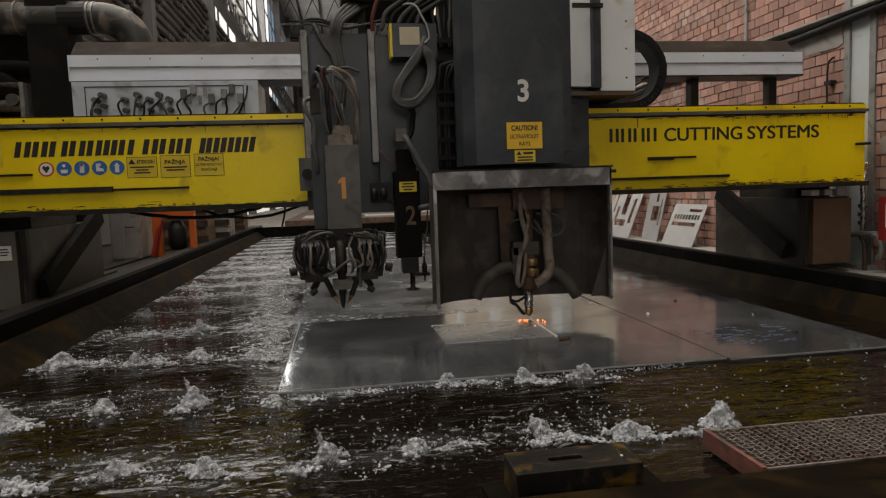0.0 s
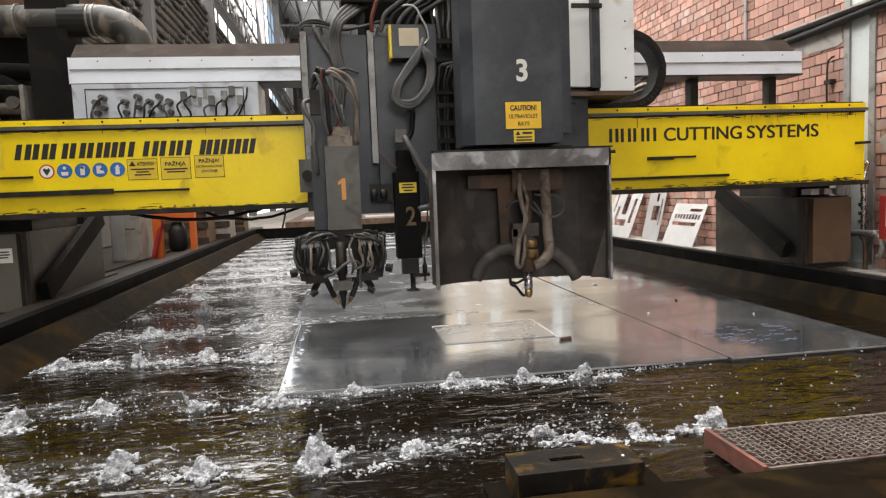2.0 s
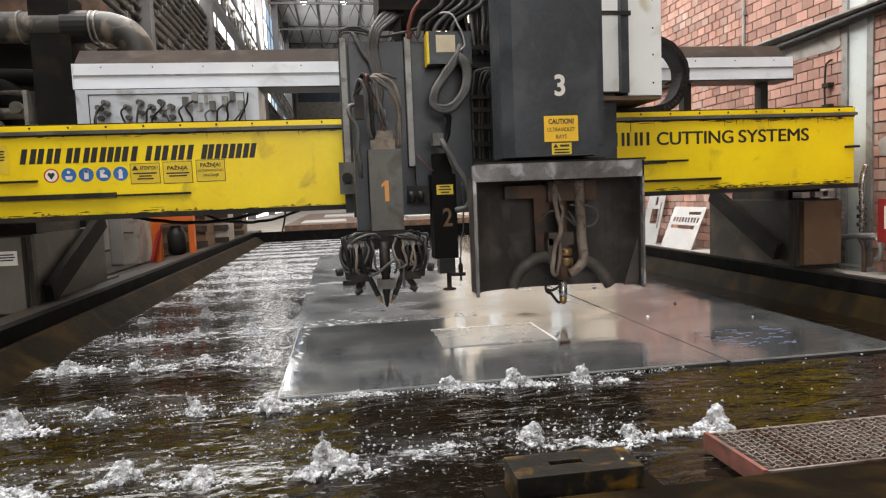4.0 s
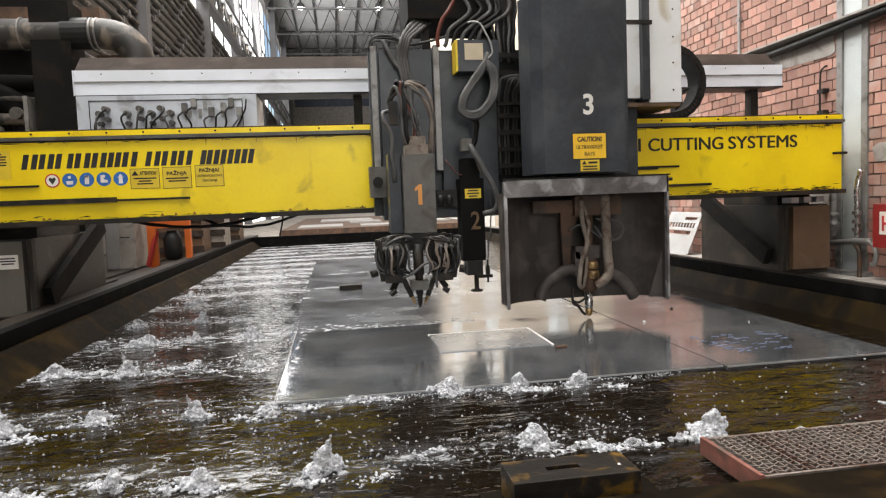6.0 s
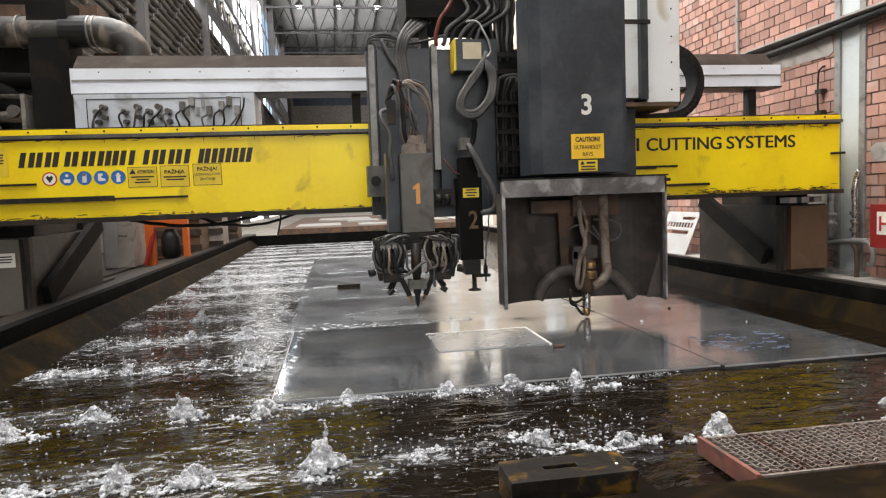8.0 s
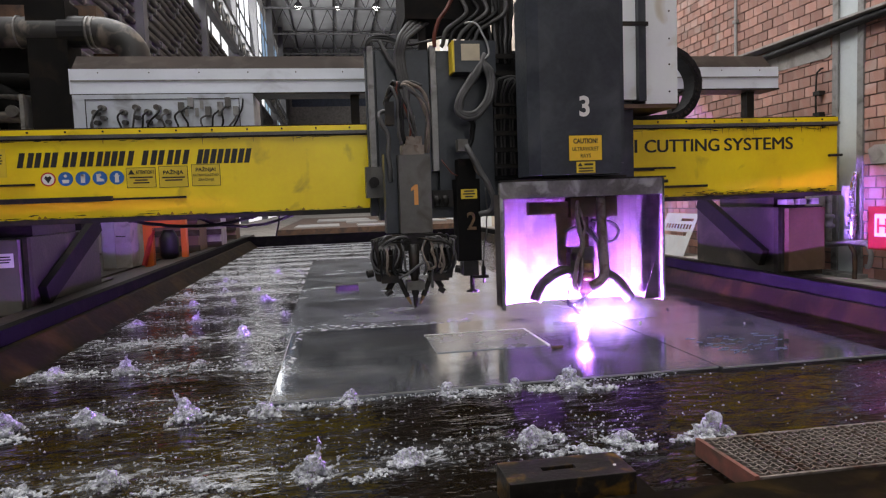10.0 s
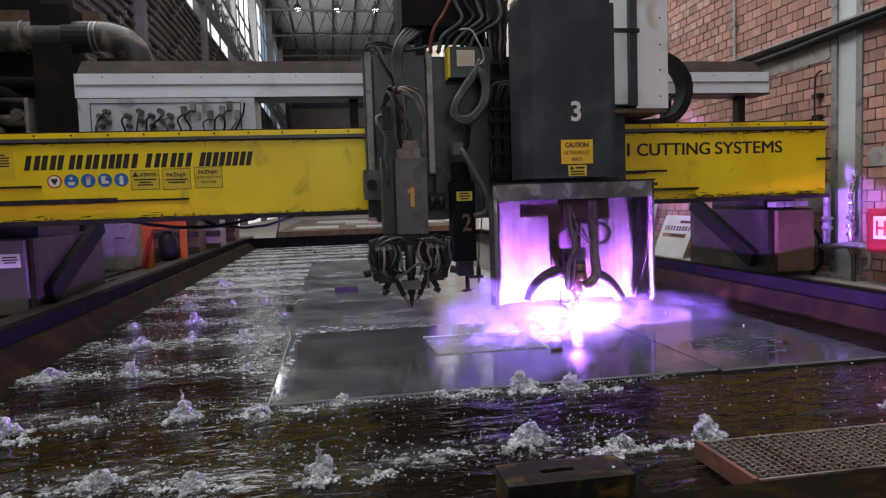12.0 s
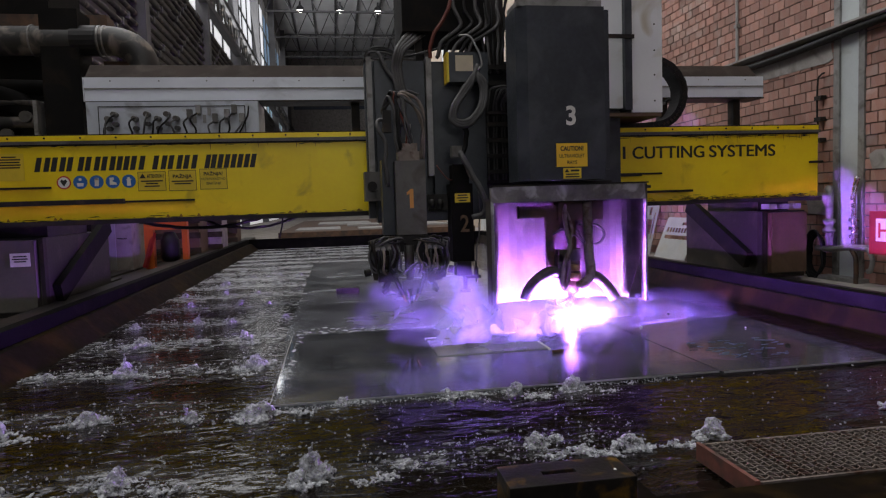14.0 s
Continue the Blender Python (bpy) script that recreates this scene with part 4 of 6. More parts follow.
# rust runs down from the rail and up from the lower edge
bm = bmesh.new()
for k in range(110):
    x = wr.uniform(-2.3, 3.48) if k % 2 else wr.uniform(2.5, 3.49)
    z, h, w = (1.904, -wr.uniform(0.01, 0.05), wr.uniform(0.002, 0.007)) if k % 3 == 0 else (1.452, wr.uniform(0.004, 0.022), wr.uniform(0.008, 0.05))
    prism([(x, z), (x + w, z), (x + w * 0.7, z + h * 0.7), (x + w * 0.45, z + h), (x + w * 0.25, z + h * 0.6)], 4.1992, 4.2, "y", bm)
tagged(part("rust_run", bm, material("rust_run", (0.30, 0.15, 0.02), 0.6, vary=0.4, scale=20), beam)["ob"], kind="stuff")

# maker's marks as plain pairs of bars
def mark(x, w, z, h, slant, stroke):
    for a in (x, x + w - stroke):
        part("mark_bar", prism([(a, z), (a + stroke, z), (a + stroke + slant * h, z + h), (a + slant * h, z + h)], 4.198, 4.2, "y"), BLACK_INK, beam)


x = -1.80
for w in (0.080, 0.078, 0.094, 0.082, 0.078, 0.070, 0.080, 0, 0.080, 0.082, 0.078, 0, 0.066, 0.070, 0.070, 0.070):
    if w:
        mark(x, w, 1.752, 0.086, 0.22, 0.030)
    x += w + 0.011 if w else 0.040
x = 1.700
for w in (0.062, 0.068, 0.074, 0.066):
    mark(x, w, 1.752, 0.086, 0.0, 0.020)
    x += w + 0.016
for word, x, w in (("CUTTING", 2.070, 0.540), ("SYSTEMS", 2.652, 0.515)):
    bm = letters(word, x, 4.199, 1.752, 0.086, w)
    again = bmesh.new()
    for dx, dz, dy in ((0.005, 0, -0.0003), (0.0025, 0.002, -0.0006)):
        copy = bm.copy()
        bmesh.ops.translate(copy, verts=copy.verts, vec=(dx, dy, dz))
        me = bpy.data.meshes.new("bold")
        copy.to_mesh(me)
        copy.free()
        again.from_mesh(me)
        bpy.data.meshes.remove(me)
    me = bpy.data.meshes.new("bold")
    bm.to_mesh(me)
    bm.free()
    again.from_mesh(me)
    bpy.data.meshes.remove(me)
    part("lettering", again, BLACK_INK, beam, "black word " + word)

# pictograms and notices
for k in range(5):
    x = -1.637 + 0.094 * k
    sign = part("safety_pictogram", tube([(x, 4.1985, 1.683), (x, 4.2, 1.683)], 0.041, 24, 0), RED_INK if k == 0 else BLUE_INK, beam, "red prohibition sign" if k == 0 else "blue mandatory sign")
    if k == 0:
        part("white_disc", tube([(x, 4.1975, 1.683), (x, 4.1985, 1.683)], 0.033, 24, 0), WHITE_INK, beam)
        part("dark_symbol", prism([(x - 0.02, 1.69), (x, 1.66), (x + 0.02, 1.69), (x + 0.012, 1.703), (x, 1.695), (x - 0.012, 1.703)], 4.1965, 4.1975, "y"), BLACK_INK, beam)
    else:
        shapes = ([(-0.02, -0.005), (0.02, -0.005), (0.016, -0.025), (-0.016, -0.025)], [(-0.012, -0.026), (0.012, -0.026), (0.014, 0.024), (-0.010, 0.024)], [(-0.018, -0.02), (0.024, -0.02), (0.02, -0.006), (0.0, 0.0), (-0.003, 0.024), (-0.018, 0.024)], [(-0.012, -0.028), (0.012, -0.028), (0.01, 0.005), (0.018, 0.012), (-0.018, 0.012), (-0.01, 0.005)])[k - 1]
        part("white_symbol", prism([(x + a, 1.683 + b) for a, b in shapes], 4.1972, 4.1985, "y"), WHITE_INK, beam)
        part("white_dot", tube([(x, 4.1972, 1.70), (x, 4.1985, 1.70)], 0.009, 10, 0), WHITE_INK, beam)
for x0, x1, z0, z1, word, wz, ww, bars in ((-1.205, -1.045, 1.622, 1.736, "ATTENTION !", 1.70, 0.10, (0.13, 0.07, 0.09)), (-1.022, -0.862, 1.618, 1.740, "PAŽNJA", 1.695, 0.115, (0.13, 0.10)), (-0.835, -0.675, 1.622, 1.746, "PAŽNJA!", 1.707, 0.115, ())):
    part("notice_border", box(x0 - 0.003, x1 + 0.003, 4.1988, 4.2, z0 - 0.003, z1 + 0.003), BLACK_INK, beam)
    part("notice", box(x0, x1, 4.1975, 4.1988, z0, z1), YELLOW_LABEL, beam, "yellow warning notice")
    shift = 0.022 if "ATT" in word else 0.0
    part("notice_word", letters(word, (x0 + x1) / 2 - ww / 2 + shift, 4.1965, wz, 0.022, ww, bold=0.0006), BLACK_INK, beam, "black word " + word.strip(" !"))
    label_bars(gantry, beam, x0, x1, wz - 0.024, bars, 4.1975)
part("notice_word", letters("ULTRAVIOLETNO", -0.828, 4.1965, 1.678, 0.015, 0.146), BLACK_INK, beam)
part("notice_word", letters("ZRAČENJE", -0.80, 4.1965, 1.650, 0.015, 0.09), BLACK_INK, beam)
part("warning_triangle", prism([(-1.198, 1.698), (-1.160, 1.698), (-1.179, 1.728)], 4.1965, 4.1975, "y"), BLACK_INK, beam)
part("notice", box(-2.02, -1.855, 4.1975, 4.2, 1.70, 1.865), YELLOW_LABEL, beam, "old yellow notice with faded print")
label_bars(gantry, beam, -2.01, -1.865, 1.84, (0.08, 0.13, 0.12, 0.13, 0.12), 4.1975)

# white cable cover behind the beam
cover = part("cable_cover", box(-1.67, 3.46, 4.75, 4.98, 2.262, 2.425), WHITE_METAL, gantry, "long white metal cable cover", bevel=0.004)
part("dusty_top", prism([(4.75, 2.426), (4.98, 2.426), (4.98, 2.53), (4.86, 2.53)], -1.66, 3.40, "x"), DIRTY_TOP, cover, "dusty brown sloping top")
part("cover_fold", box(-1.67, 3.462, 4.743, 4.75, 2.342, 2.352), GREY_STRIP, cover)
part("cover_lip", box(-1.67, 3.462, 4.740, 4.98, 2.250, 2.261), DARK_STEEL, cover)
part("end_cap", box(-1.678, -1.672, 4.745, 4.99, 2.262, 2.425), WHITE_METAL, cover, bevel=0.003)
for x in (-0.95, 0.15, 1.3, 2.62, 3.26):
    part("cover_post", box(x, x + 0.06, 4.85, 4.93, 1.968, 2.25), DARK_STEEL, gantry)
for k in range(16):
    part("screw", tube([(-1.5 + 0.32 * k, 4.748, 2.40), (-1.5 + 0.32 * k, 4.752, 2.40)], 0.005, 6, 0), DARK_STEEL, cover)

# connector cabinet
cab = part("connector_cabinet", box(-1.65, -0.51, 4.70, 5.12, 1.969, 2.249), PANEL, gantry, "pale grey connector cabinet", bevel=0.004)
for x0, x1, z0, z1 in ((-1.575, -0.60, 2.214, 2.219), (-1.575, -1.57, 1.975, 2.214), (-0.605, -0.60, 1.975, 2.214)):
    part("panel_edge", box(x0, x1, 4.696, 4.70, z0, z1), DARK_STEEL, cab)
cr = random.Random(12)
for k, x in enumerate((-1.50, -1.46, -1.33, -1.25, -1.18, -1.12, -1.06, -0.99, -0.93, -0.82, -0.74, -0.69, -0.64)):
    if k in (7, 8, 9, 10, 11, 12):
        z = 2.10 + 0.03 * (k % 3)
        part("socket_box", box(x, x + 0.034, 4.66, 4.70, z, z + 0.06), GREY_BOX if k % 2 else GREY_STRIP, cab, bevel=0.004)
    else:
        z = 2.13 + 0.03 * (k % 2)
        part("plug", tube([(x, 4.70, z), (x, 4.63, z - 0.005)], 0.019, 10, 0), GREY_BOX, cab)
        part("plug", tube([(x + 0.004, 4.70, z - 0.065), (x + 0.004, 4.64, z - 0.07)], 0.016, 10, 0), CABLE, cab)
    part("plug_cable", tube([(x + 0.01, 4.64, z), (x + cr.uniform(-0.03, 0.02), 4.61, z - 0.04), (x + cr.uniform(-0.06, 0.01), 4.62, z - 0.12), (x + cr.uniform(-0.08, 0.0), 4.66, 1.972)], 0.0065, 8), CABLE_DARK if k % 3 else CABLE, cab, smooth=True)
for k in range(7):
    x = -0.955 + 0.033 * k * (1.6 if k > 3 else 1)
    part("blank_socket", box(x, x + 0.022, 4.692, 4.70, 2.10 + 0.05 * (k % 2), 2.155 + 0.05 * (k % 2)), GREY_STRIP, cab)
part("antenna_cable", tube([(-0.575, 4.68, 2.21), (-0.59, 4.67, 2.14), (-0.64, 4.68, 2.03), (-0.69, 4.69, 1.975)], 0.006, 6), CABLE_DARK, cab, smooth=True)

# legs
for side, x0, x1, y0, y1 in ((-1, -2.75, -1.85, 4.36, 5.60), (1, 3.16, 3.52, 4.34, 5.42)):
    leg = part("leg", box(x0, x1, y0, y1, 0.875, 1.345), LEG, gantry, "grimy grey sheet-metal leg housing", bevel=0.01)
    inner = x1 if side < 0 else x0
    part("brace", bar((inner - side * 0.03, y1 - 0.1, 1.40), (inner - side * 0.03, y0 + 0.12, 0.97), 0.05, 0.13), SOOT, leg, "black diagonal brace")
    part("head_block", box(x0 + 0.08, x1 - 0.02, 4.5, 5.2, 1.346, 1.419), DARK_STEEL, leg)
    part("front_cover", box(x0 + (0.05 if side > 0 else 0.0), x1 - (0.02 if side > 0 else 0.03), y0 - 0.05, y0 - 0.001, 0.885, 1.335), LEG_RUST if side > 0 else COVER, leg, "brownish front cover" if side > 0 else "dirty pale front cover", bevel=0.006)
    part("edge_trim", box(inner - 0.012, inner + 0.012, y0 - 0.02, y0 + 0.03, 0.875, 1.345), DARK_STEEL, leg)
    part("base_skirt", box(x0, x1, y0, y1, 0.845, 0.874), DARK_STEEL, leg)
    for y in (y0 + 0.2, y1 - 0.2):
        part("wheel", tube([(x0 + 0.12, y, 0.856), (x0 + 0.2, y, 0.856)], 0.035, 16, 0), DARK_STEEL, leg)
part("cover_label", box(-2.02, -1.905, 4.303, 4.309, 1.17, 1.255), WHITE_INK, gantry, "white label with faded print")
label_bars(gantry, gantry, -2.01, -1.915, 1.23, (0.08, 0.09, 0.07), 4.303)
# pale blocks stand in for white reflections in the gap under the beam
for k in range(3):
    part("pale_pad", box(3.20 + 0.10 * k, 3.26 + 0.10 * k, 4.30, 4.4, 1.36, 1.40), SHEET, gantry)
part("black_mast", box(-2.36, -2.06, 5.85, 6.15, 0.85, 3.2), SOOT, gantry, "black upright duct post", bevel=0.01)
part("mast_foot", box(-2.5, -1.95, 5.55, 6.2, 0.845, 0.9), DARK_STEEL, gantry)
part("grey_panel_edge", box(-2.43, -2.40, 5.8, 5.95, 1.9, 2.44), GREY_STRIP, gantry)
duct = part("duct", tube([(-3.5, 5.95, 2.95), (-2.6, 5.95, 2.955), (-2.0, 5.95, 2.96), (-1.80, 5.95, 2.955), (-1.66, 5.95, 2.90), (-1.585, 5.95, 2.80), (-1.57, 5.95, 2.68), (-1.57, 5.95, 2.5)], 0.122, 20), GALV, gantry, "thick galvanised fume duct with an elbow", smooth=True)
part("duct_band", tube([(-2.13, 5.95, 2.958), (-1.93, 5.95, 2.96)], 0.128, 20, 0), CABLE_DARK, duct, "black rubber sleeve")
for x in (-2.45, -1.92, -1.88):
    part("duct_ring", tube([(x, 5.95, 2.958), (x + 0.012, 5.95, 2.958)], 0.131, 20, 0), GREY_STRIP, duct)
part("red_bracket", box(-1.95, -1.7, 6.1, 6.2, 2.68, 2.82), RUSTY, gantry)
part("duct_support", box(-2.05, -1.48, 5.88, 6.02, 2.40, 2.52), SOOT, gantry)
# large black box added to darken the corner behind the mast
part("filter_unit", box(-3.7, -2.52, 6.5, 7.3, 0.86, 3.9), SOOT, gantry, "black box added to block the bright wall behind", bevel=0.02)
part("filter_girder", box(-3.7, -1.95, 6.25, 6.45, 3.16, 3.26), RUSTY, gantry, "dull red-brown girder")
part("lower_duct", tube([(-3.4, 6.3, 2.6), (-2.9, 6.3, 2.55), (-2.65, 6.3, 2.4), (-2.6, 6.3, 2.1)], 0.12, 16), SOOT, gantry, smooth=True)
for x0, x1, y, z, r, mtl in ((-3.7, -2.40, 6.3, 2.62, 0.07, SOOT), (-3.7, -2.45, 6.2, 2.30, 0.05, GALV), (-3.7, -2.40, 6.4, 2.12, 0.06, SOOT), (-3.7, -2.42, 6.15, 1.98, 0.03, RUSTY), (-3.7, -2.42, 6.2, 2.47, 0.025, GALV)):
    part("back_pipe", tube([(x0, y, z + 0.05), ((x0 + x1) / 2, y, z + 0.02), (x1 - 0.1, y, z), (x1, y, z - 0.08)], r, 12), mtl, gantry, smooth=True)
for x, z in ((-2.78, 2.2), (-2.62, 2.35), (-2.95, 2.42)):
    part("pipe_flange", tube([(x, 6.1, z), (x, 6.14, z)], 0.05, 14, 0), GREY_BOX, gantry)
part("hanging_cable", tube([(-1.30, 4.5, 1.42), (-1.1, 4.5, 1.385), (-0.85, 4.5, 1.37), (-0.6, 4.5, 1.40), (-0.5, 4.5, 1.43)], 0.011, 8), CABLE_DARK, gantry, smooth=True)
part("hanging_cable", tube([(-0.95, 4.6, 1.43), (-0.75, 4.6, 1.37), (-0.5, 4.6, 1.36), (-0.25, 4.6, 1.43)], 0.009, 8), CABLE_DARK, gantry, smooth=True)
part("hanging_cable", tube([(-0.36, 4.5, 1.43), (-0.37, 4.5, 1.35), (-0.385, 4.5, 1.28)], 0.006, 6), CABLE_DARK, gantry, smooth=True)
# black plinth added to cover the brightly lit floor past the left rim
single("rail_bed", box(-1.845, -1.64, 1.0, 14, FLOOR, 0.92), DARK_STEEL, (-1.74, 7, FLOOR), "low black plinth added to hide the bright floor", "rail bed", bevel=0.006)
for side, x in ((-1, -2.3), (1, 3.34)):
    single("crane_rail", box(x - 0.03 - 0.1, x + 0.0, 1.0, 14, FLOOR, 0.845), DARK_STEEL, (x, 7, FLOOR), "worn steel floor rail under a gantry leg", "rail", "gantry rails", bevel=0.004)

# ---- the carriage that rides on the beam ----
carriage = Thing("torch_carriage", (0.7, 4.1, 1.4), "charcoal torch carriage with cable bundles on the beam", "carriage")
back = part("back_plate", box(0.225, 1.93, 4.06, 4.16, 1.40, 2.39), CHARCOAL, carriage, "large charcoal back plate", bevel=0.006)
part("left_door", box(0.285, 0.60, 4.01, 4.059, 1.42, 2.385), CHARCOAL, carriage, bevel=0.006)
part("right_door", box(0.645, 0.985, 3.985, 4.059, 1.42, 2.36), CHARCOAL, carriage, bevel=0.006)
part("edge_strip", box(0.235, 0.268, 3.985, 4.059, 1.69, 2.40), GREY_STRIP, carriage, "worn grey guide strip", bevel=0.004)
part("edge_strip", box(0.606, 0.640, 3.965, 4.059, 1.66, 2.40), GREY_STRIP, carriage, "worn grey guide strip", bevel=0.004)
part("side_motor", box(0.195, 0.29, 3.90, 4.05, 1.51, 1.69), GREY_BOX, carriage, bevel=0.01)
part("side_motor_cap", tube([(0.24, 3.90, 1.60), (0.24, 3.87, 1.60)], 0.03, 14, 0), DARK_STEEL, carriage)
part("lower_block", box(0.27, 1.02, 3.93, 4.10, 1.375, 1.52), CHARCOAL, carriage, bevel=0.008)
part("lower_bracket", box(0.58, 0.70, 3.86, 3.93, 1.44, 1.54), DARK_STEEL, carriage, bevel=0.006)
for x in (0.60, 0.65, 0.74):
    part("knob", lathe([(0.016, 1.45), (0.022, 1.48), (0.016, 1.51)], x, 3.84, 10), DARK_STEEL, carriage, smooth=True)
ybox = part("yellow_box", box(0.735, 0.98, 3.86, 3.984, 2.225, 2.405), CHARCOAL, carriage, "black junction box with yellow side", bevel=0.004)
part("yellow_side", prism([(3.86, 2.225), (3.984, 2.225), (3.984, 2.405), (3.86, 2.405)], 0.722, 0.7345, "x"), YELLOW_LABEL, ybox)
part("cream_sticker", box(0.775, 0.885, 3.857, 3.8598, 2.29, 2.385), material("cream_sticker", (0.55, 0.47, 0.33), 0.5, vary=0.1, scale=9), ybox, "cream sticker")
part("gantry_clamp", box(0.3, 1.85, 4.04, 4.72, 1.985, 2.06), CHARCOAL, carriage)
part("top_box", box(0.47, 1.02, 4.0, 4.5, 2.565, 2.95), SOOT, carriage, bevel=0.01)
for x, y in ((0.56, 4.1), (0.62, 4.45), (0.95, 4.1), (0.98, 4.45)):
    part("top_post", box(x, x + 0.045, y, y + 0.045, 2.05, 2.58), DARK_STEEL, carriage)
part("motor", tube([(0.9, 4.15, 2.47), (1.06, 4.15, 2.47)], 0.055, 14, 0), DARK_STEEL, carriage)
part("upper_rack", box(1.02, 1.12, 4.0, 4.1, 2.36, 3.0), DARK_STEEL, carriage)
# cable rack between the doors and the tall column
rack = part("cable_rack", box(0.99, 1.15, 4.0, 4.06, 1.60, 2.36), CABLE_DARK, carriage, "black cable rack")
for z in (1.66, 1.76, 1.86, 1.96, 2.22, 2.32):
    part("rack_bar", box(0.985, 1.15, 3.945, 3.96, z, z + 0.028), DARK_STEEL, rack, bevel=0.003)
for k in range(8):
    x = 0.995 + 0.019 * k
    part("rack_cable", tube([(1.155, 3.975, 2.12 - 0.012 * k), (1.12 - 0.004 * k, 3.935, 2.205 - 0.006 * k), (x + 0.02, 3.925, 2.20 - 0.004 * k), (x, 3.935, 2.13), (x - 0.002, 3.97, 2.0), (x, 3.98, 1.62)], 0.0065, 8), CABLE_DARK if k % 3 == 1 else CABLE, rack, smooth=True)
part("rack_tray", box(0.985, 1.15, 3.93, 3.99, 2.035, 2.055), DARK_STEEL, rack)
for k in range(5):
    x = 0.99 + 0.028 * k
    part("riser_cable", tube([(x, 3.98, 2.30), (x, 3.98, 2.42), (x - 0.02 + 0.01 * k, 4.0, 2.6), (x - 0.06 + 0.03 * k, 4.02, 2.9)], 0.010, 8), CABLE if k % 2 else CABLE_DARK, carriage, smooth=True)
# cable coil
for k in range(3):
    o = 0.014 * k
    part("coil_loop", tube([(0.915, 3.85, 2.30 + o), (0.84 + o, 3.84, 2.22), (0.755 + o, 3.83, 2.09), (0.725 + o, 3.83, 2.0), (0.77 + o, 3.83, 1.955 + o), (0.86, 3.83, 1.97 + o), (0.935 - o, 3.83, 2.06), (0.955 - o, 3.84, 2.17), (0.94 - o, 3.84, 2.24), (0.90, 3.85, 2.285)], 0.0145, 10), CABLE, carriage, "coiled grey cable", smooth=True)
part("coil_tail", tube([(0.80, 3.84, 1.96), (0.835, 3.86, 1.91), (0.83, 3.89, 1.84), (0.80, 3.90, 1.78)], 0.016, 10), CABLE_DARK, carriage, smooth=True)
part("coil_tie", tube([(0.905, 3.84, 2.29), (0.94, 3.83, 2.33), (0.905, 3.83, 2.42), (0.87, 3.84, 2.49), (0.80, 3.86, 2.50)], 0.006, 6), SHEET, carriage, smooth=True)
# bundles on the left
for k in range(4):
    o = 0.016 * k
    part("bundle_cable", tube([(0.40 + o, 3.97, 1.98), (0.415 + o, 3.96, 2.12), (0.405 + o, 3.96, 2.30), (0.42 + o, 3.95, 2.42), (0.47 + 1.6 * o, 3.98 + 0.4 * o, 2.50), (0.53 + 2 * o, 4.06 + o, 2.58)], 0.013, 8), CABLE, carriage, smooth=True)
part("bundle_tie", tube([(0.39, 3.945, 2.175), (0.48, 3.94, 2.18), (0.55, 3.95, 2.165)], 0.008, 6), CABLE, carriage, smooth=True)
part("slant_cable", tube([(0.31, 3.98, 2.43), (0.36, 3.97, 2.33), (0.42, 3.96, 2.22), (0.42, 3.96, 2.05)], 0.013, 8), CABLE, carriage, smooth=True)
for k in range(3):
    part("top_cable", tube([(0.23, 4.03, 2.38), (0.26, 3.99, 2.43 + 0.01 * k), (0.36, 3.98, 2.42 + 0.015 * k), (0.48, 3.97, 2.40), (0.6, 4.0, 2.43), (0.75, 4.02, 2.48)], 0.008, 8), CABLE_DARK if k else CABLE, carriage, smooth=True)
part("red_hose", tube([(0.635, 3.96, 2.39), (0.635, 3.95, 2.45), (0.67, 3.94, 2.55), (0.74, 3.94, 2.66), (0.79, 3.95, 2.8)], 0.012, 8), CABLE_RED, carriage, "orange-red air hose", smooth=True)
for k in range(5):
    part("upper_cable", tube([(0.68 + 0.05 * k, 4.0, 2.40), (0.72 + 0.05 * k, 3.99, 2.50), (0.84 + 0.06 * k, 3.98, 2.60), (0.80 + 0.07 * k, 4.0, 2.72), (0.78 + 0.08 * k, 4.03, 2.95)], 0.013, 8), CABLE_DARK if k % 2 else CABLE, carriage, smooth=True)
part("thin_red_cable", tube([(0.65, 3.93, 1.72), (0.70, 3.90, 1.64), (0.78, 3.88, 1.62)], 0.004, 6), CABLE_RED, carriage, smooth=True)
# pale cabinets high on the carriage
part("narrow_cabinet", box(1.78, 1.925, 4.0, 4.4, 2.075, 3.3), WHITE_CAB, carriage, "narrow cream cabinet", bevel=0.006)
part("dark_strip", box(1.926, 1.975, 3.96, 4.4, 2.06, 3.3), CHARCOAL, carriage)
part("strip_clip", box(1.80, 1.985, 3.945, 3.96, 2.52, 2.545), DARK_STEEL, carriage)
wide = part("wide_cabinet", box(1.976, 2.195, 3.98, 4.4, 2.045, 3.3), WHITE_CAB, carriage, "white cabinet with rusty bottom edge", bevel=0.006)
part("cabinet_bottom", box(1.79, 2.19, 3.985, 4.4, 2.02, 2.044), LEG_RUST, carriage)
for z in (2.12, 2.29, 2.45, 2.62):
    part("cabinet_screw", tube([(2.14, 3.977, z), (2.14, 3.982, z)], 0.006, 6, 0), DARK_STEEL, wide)
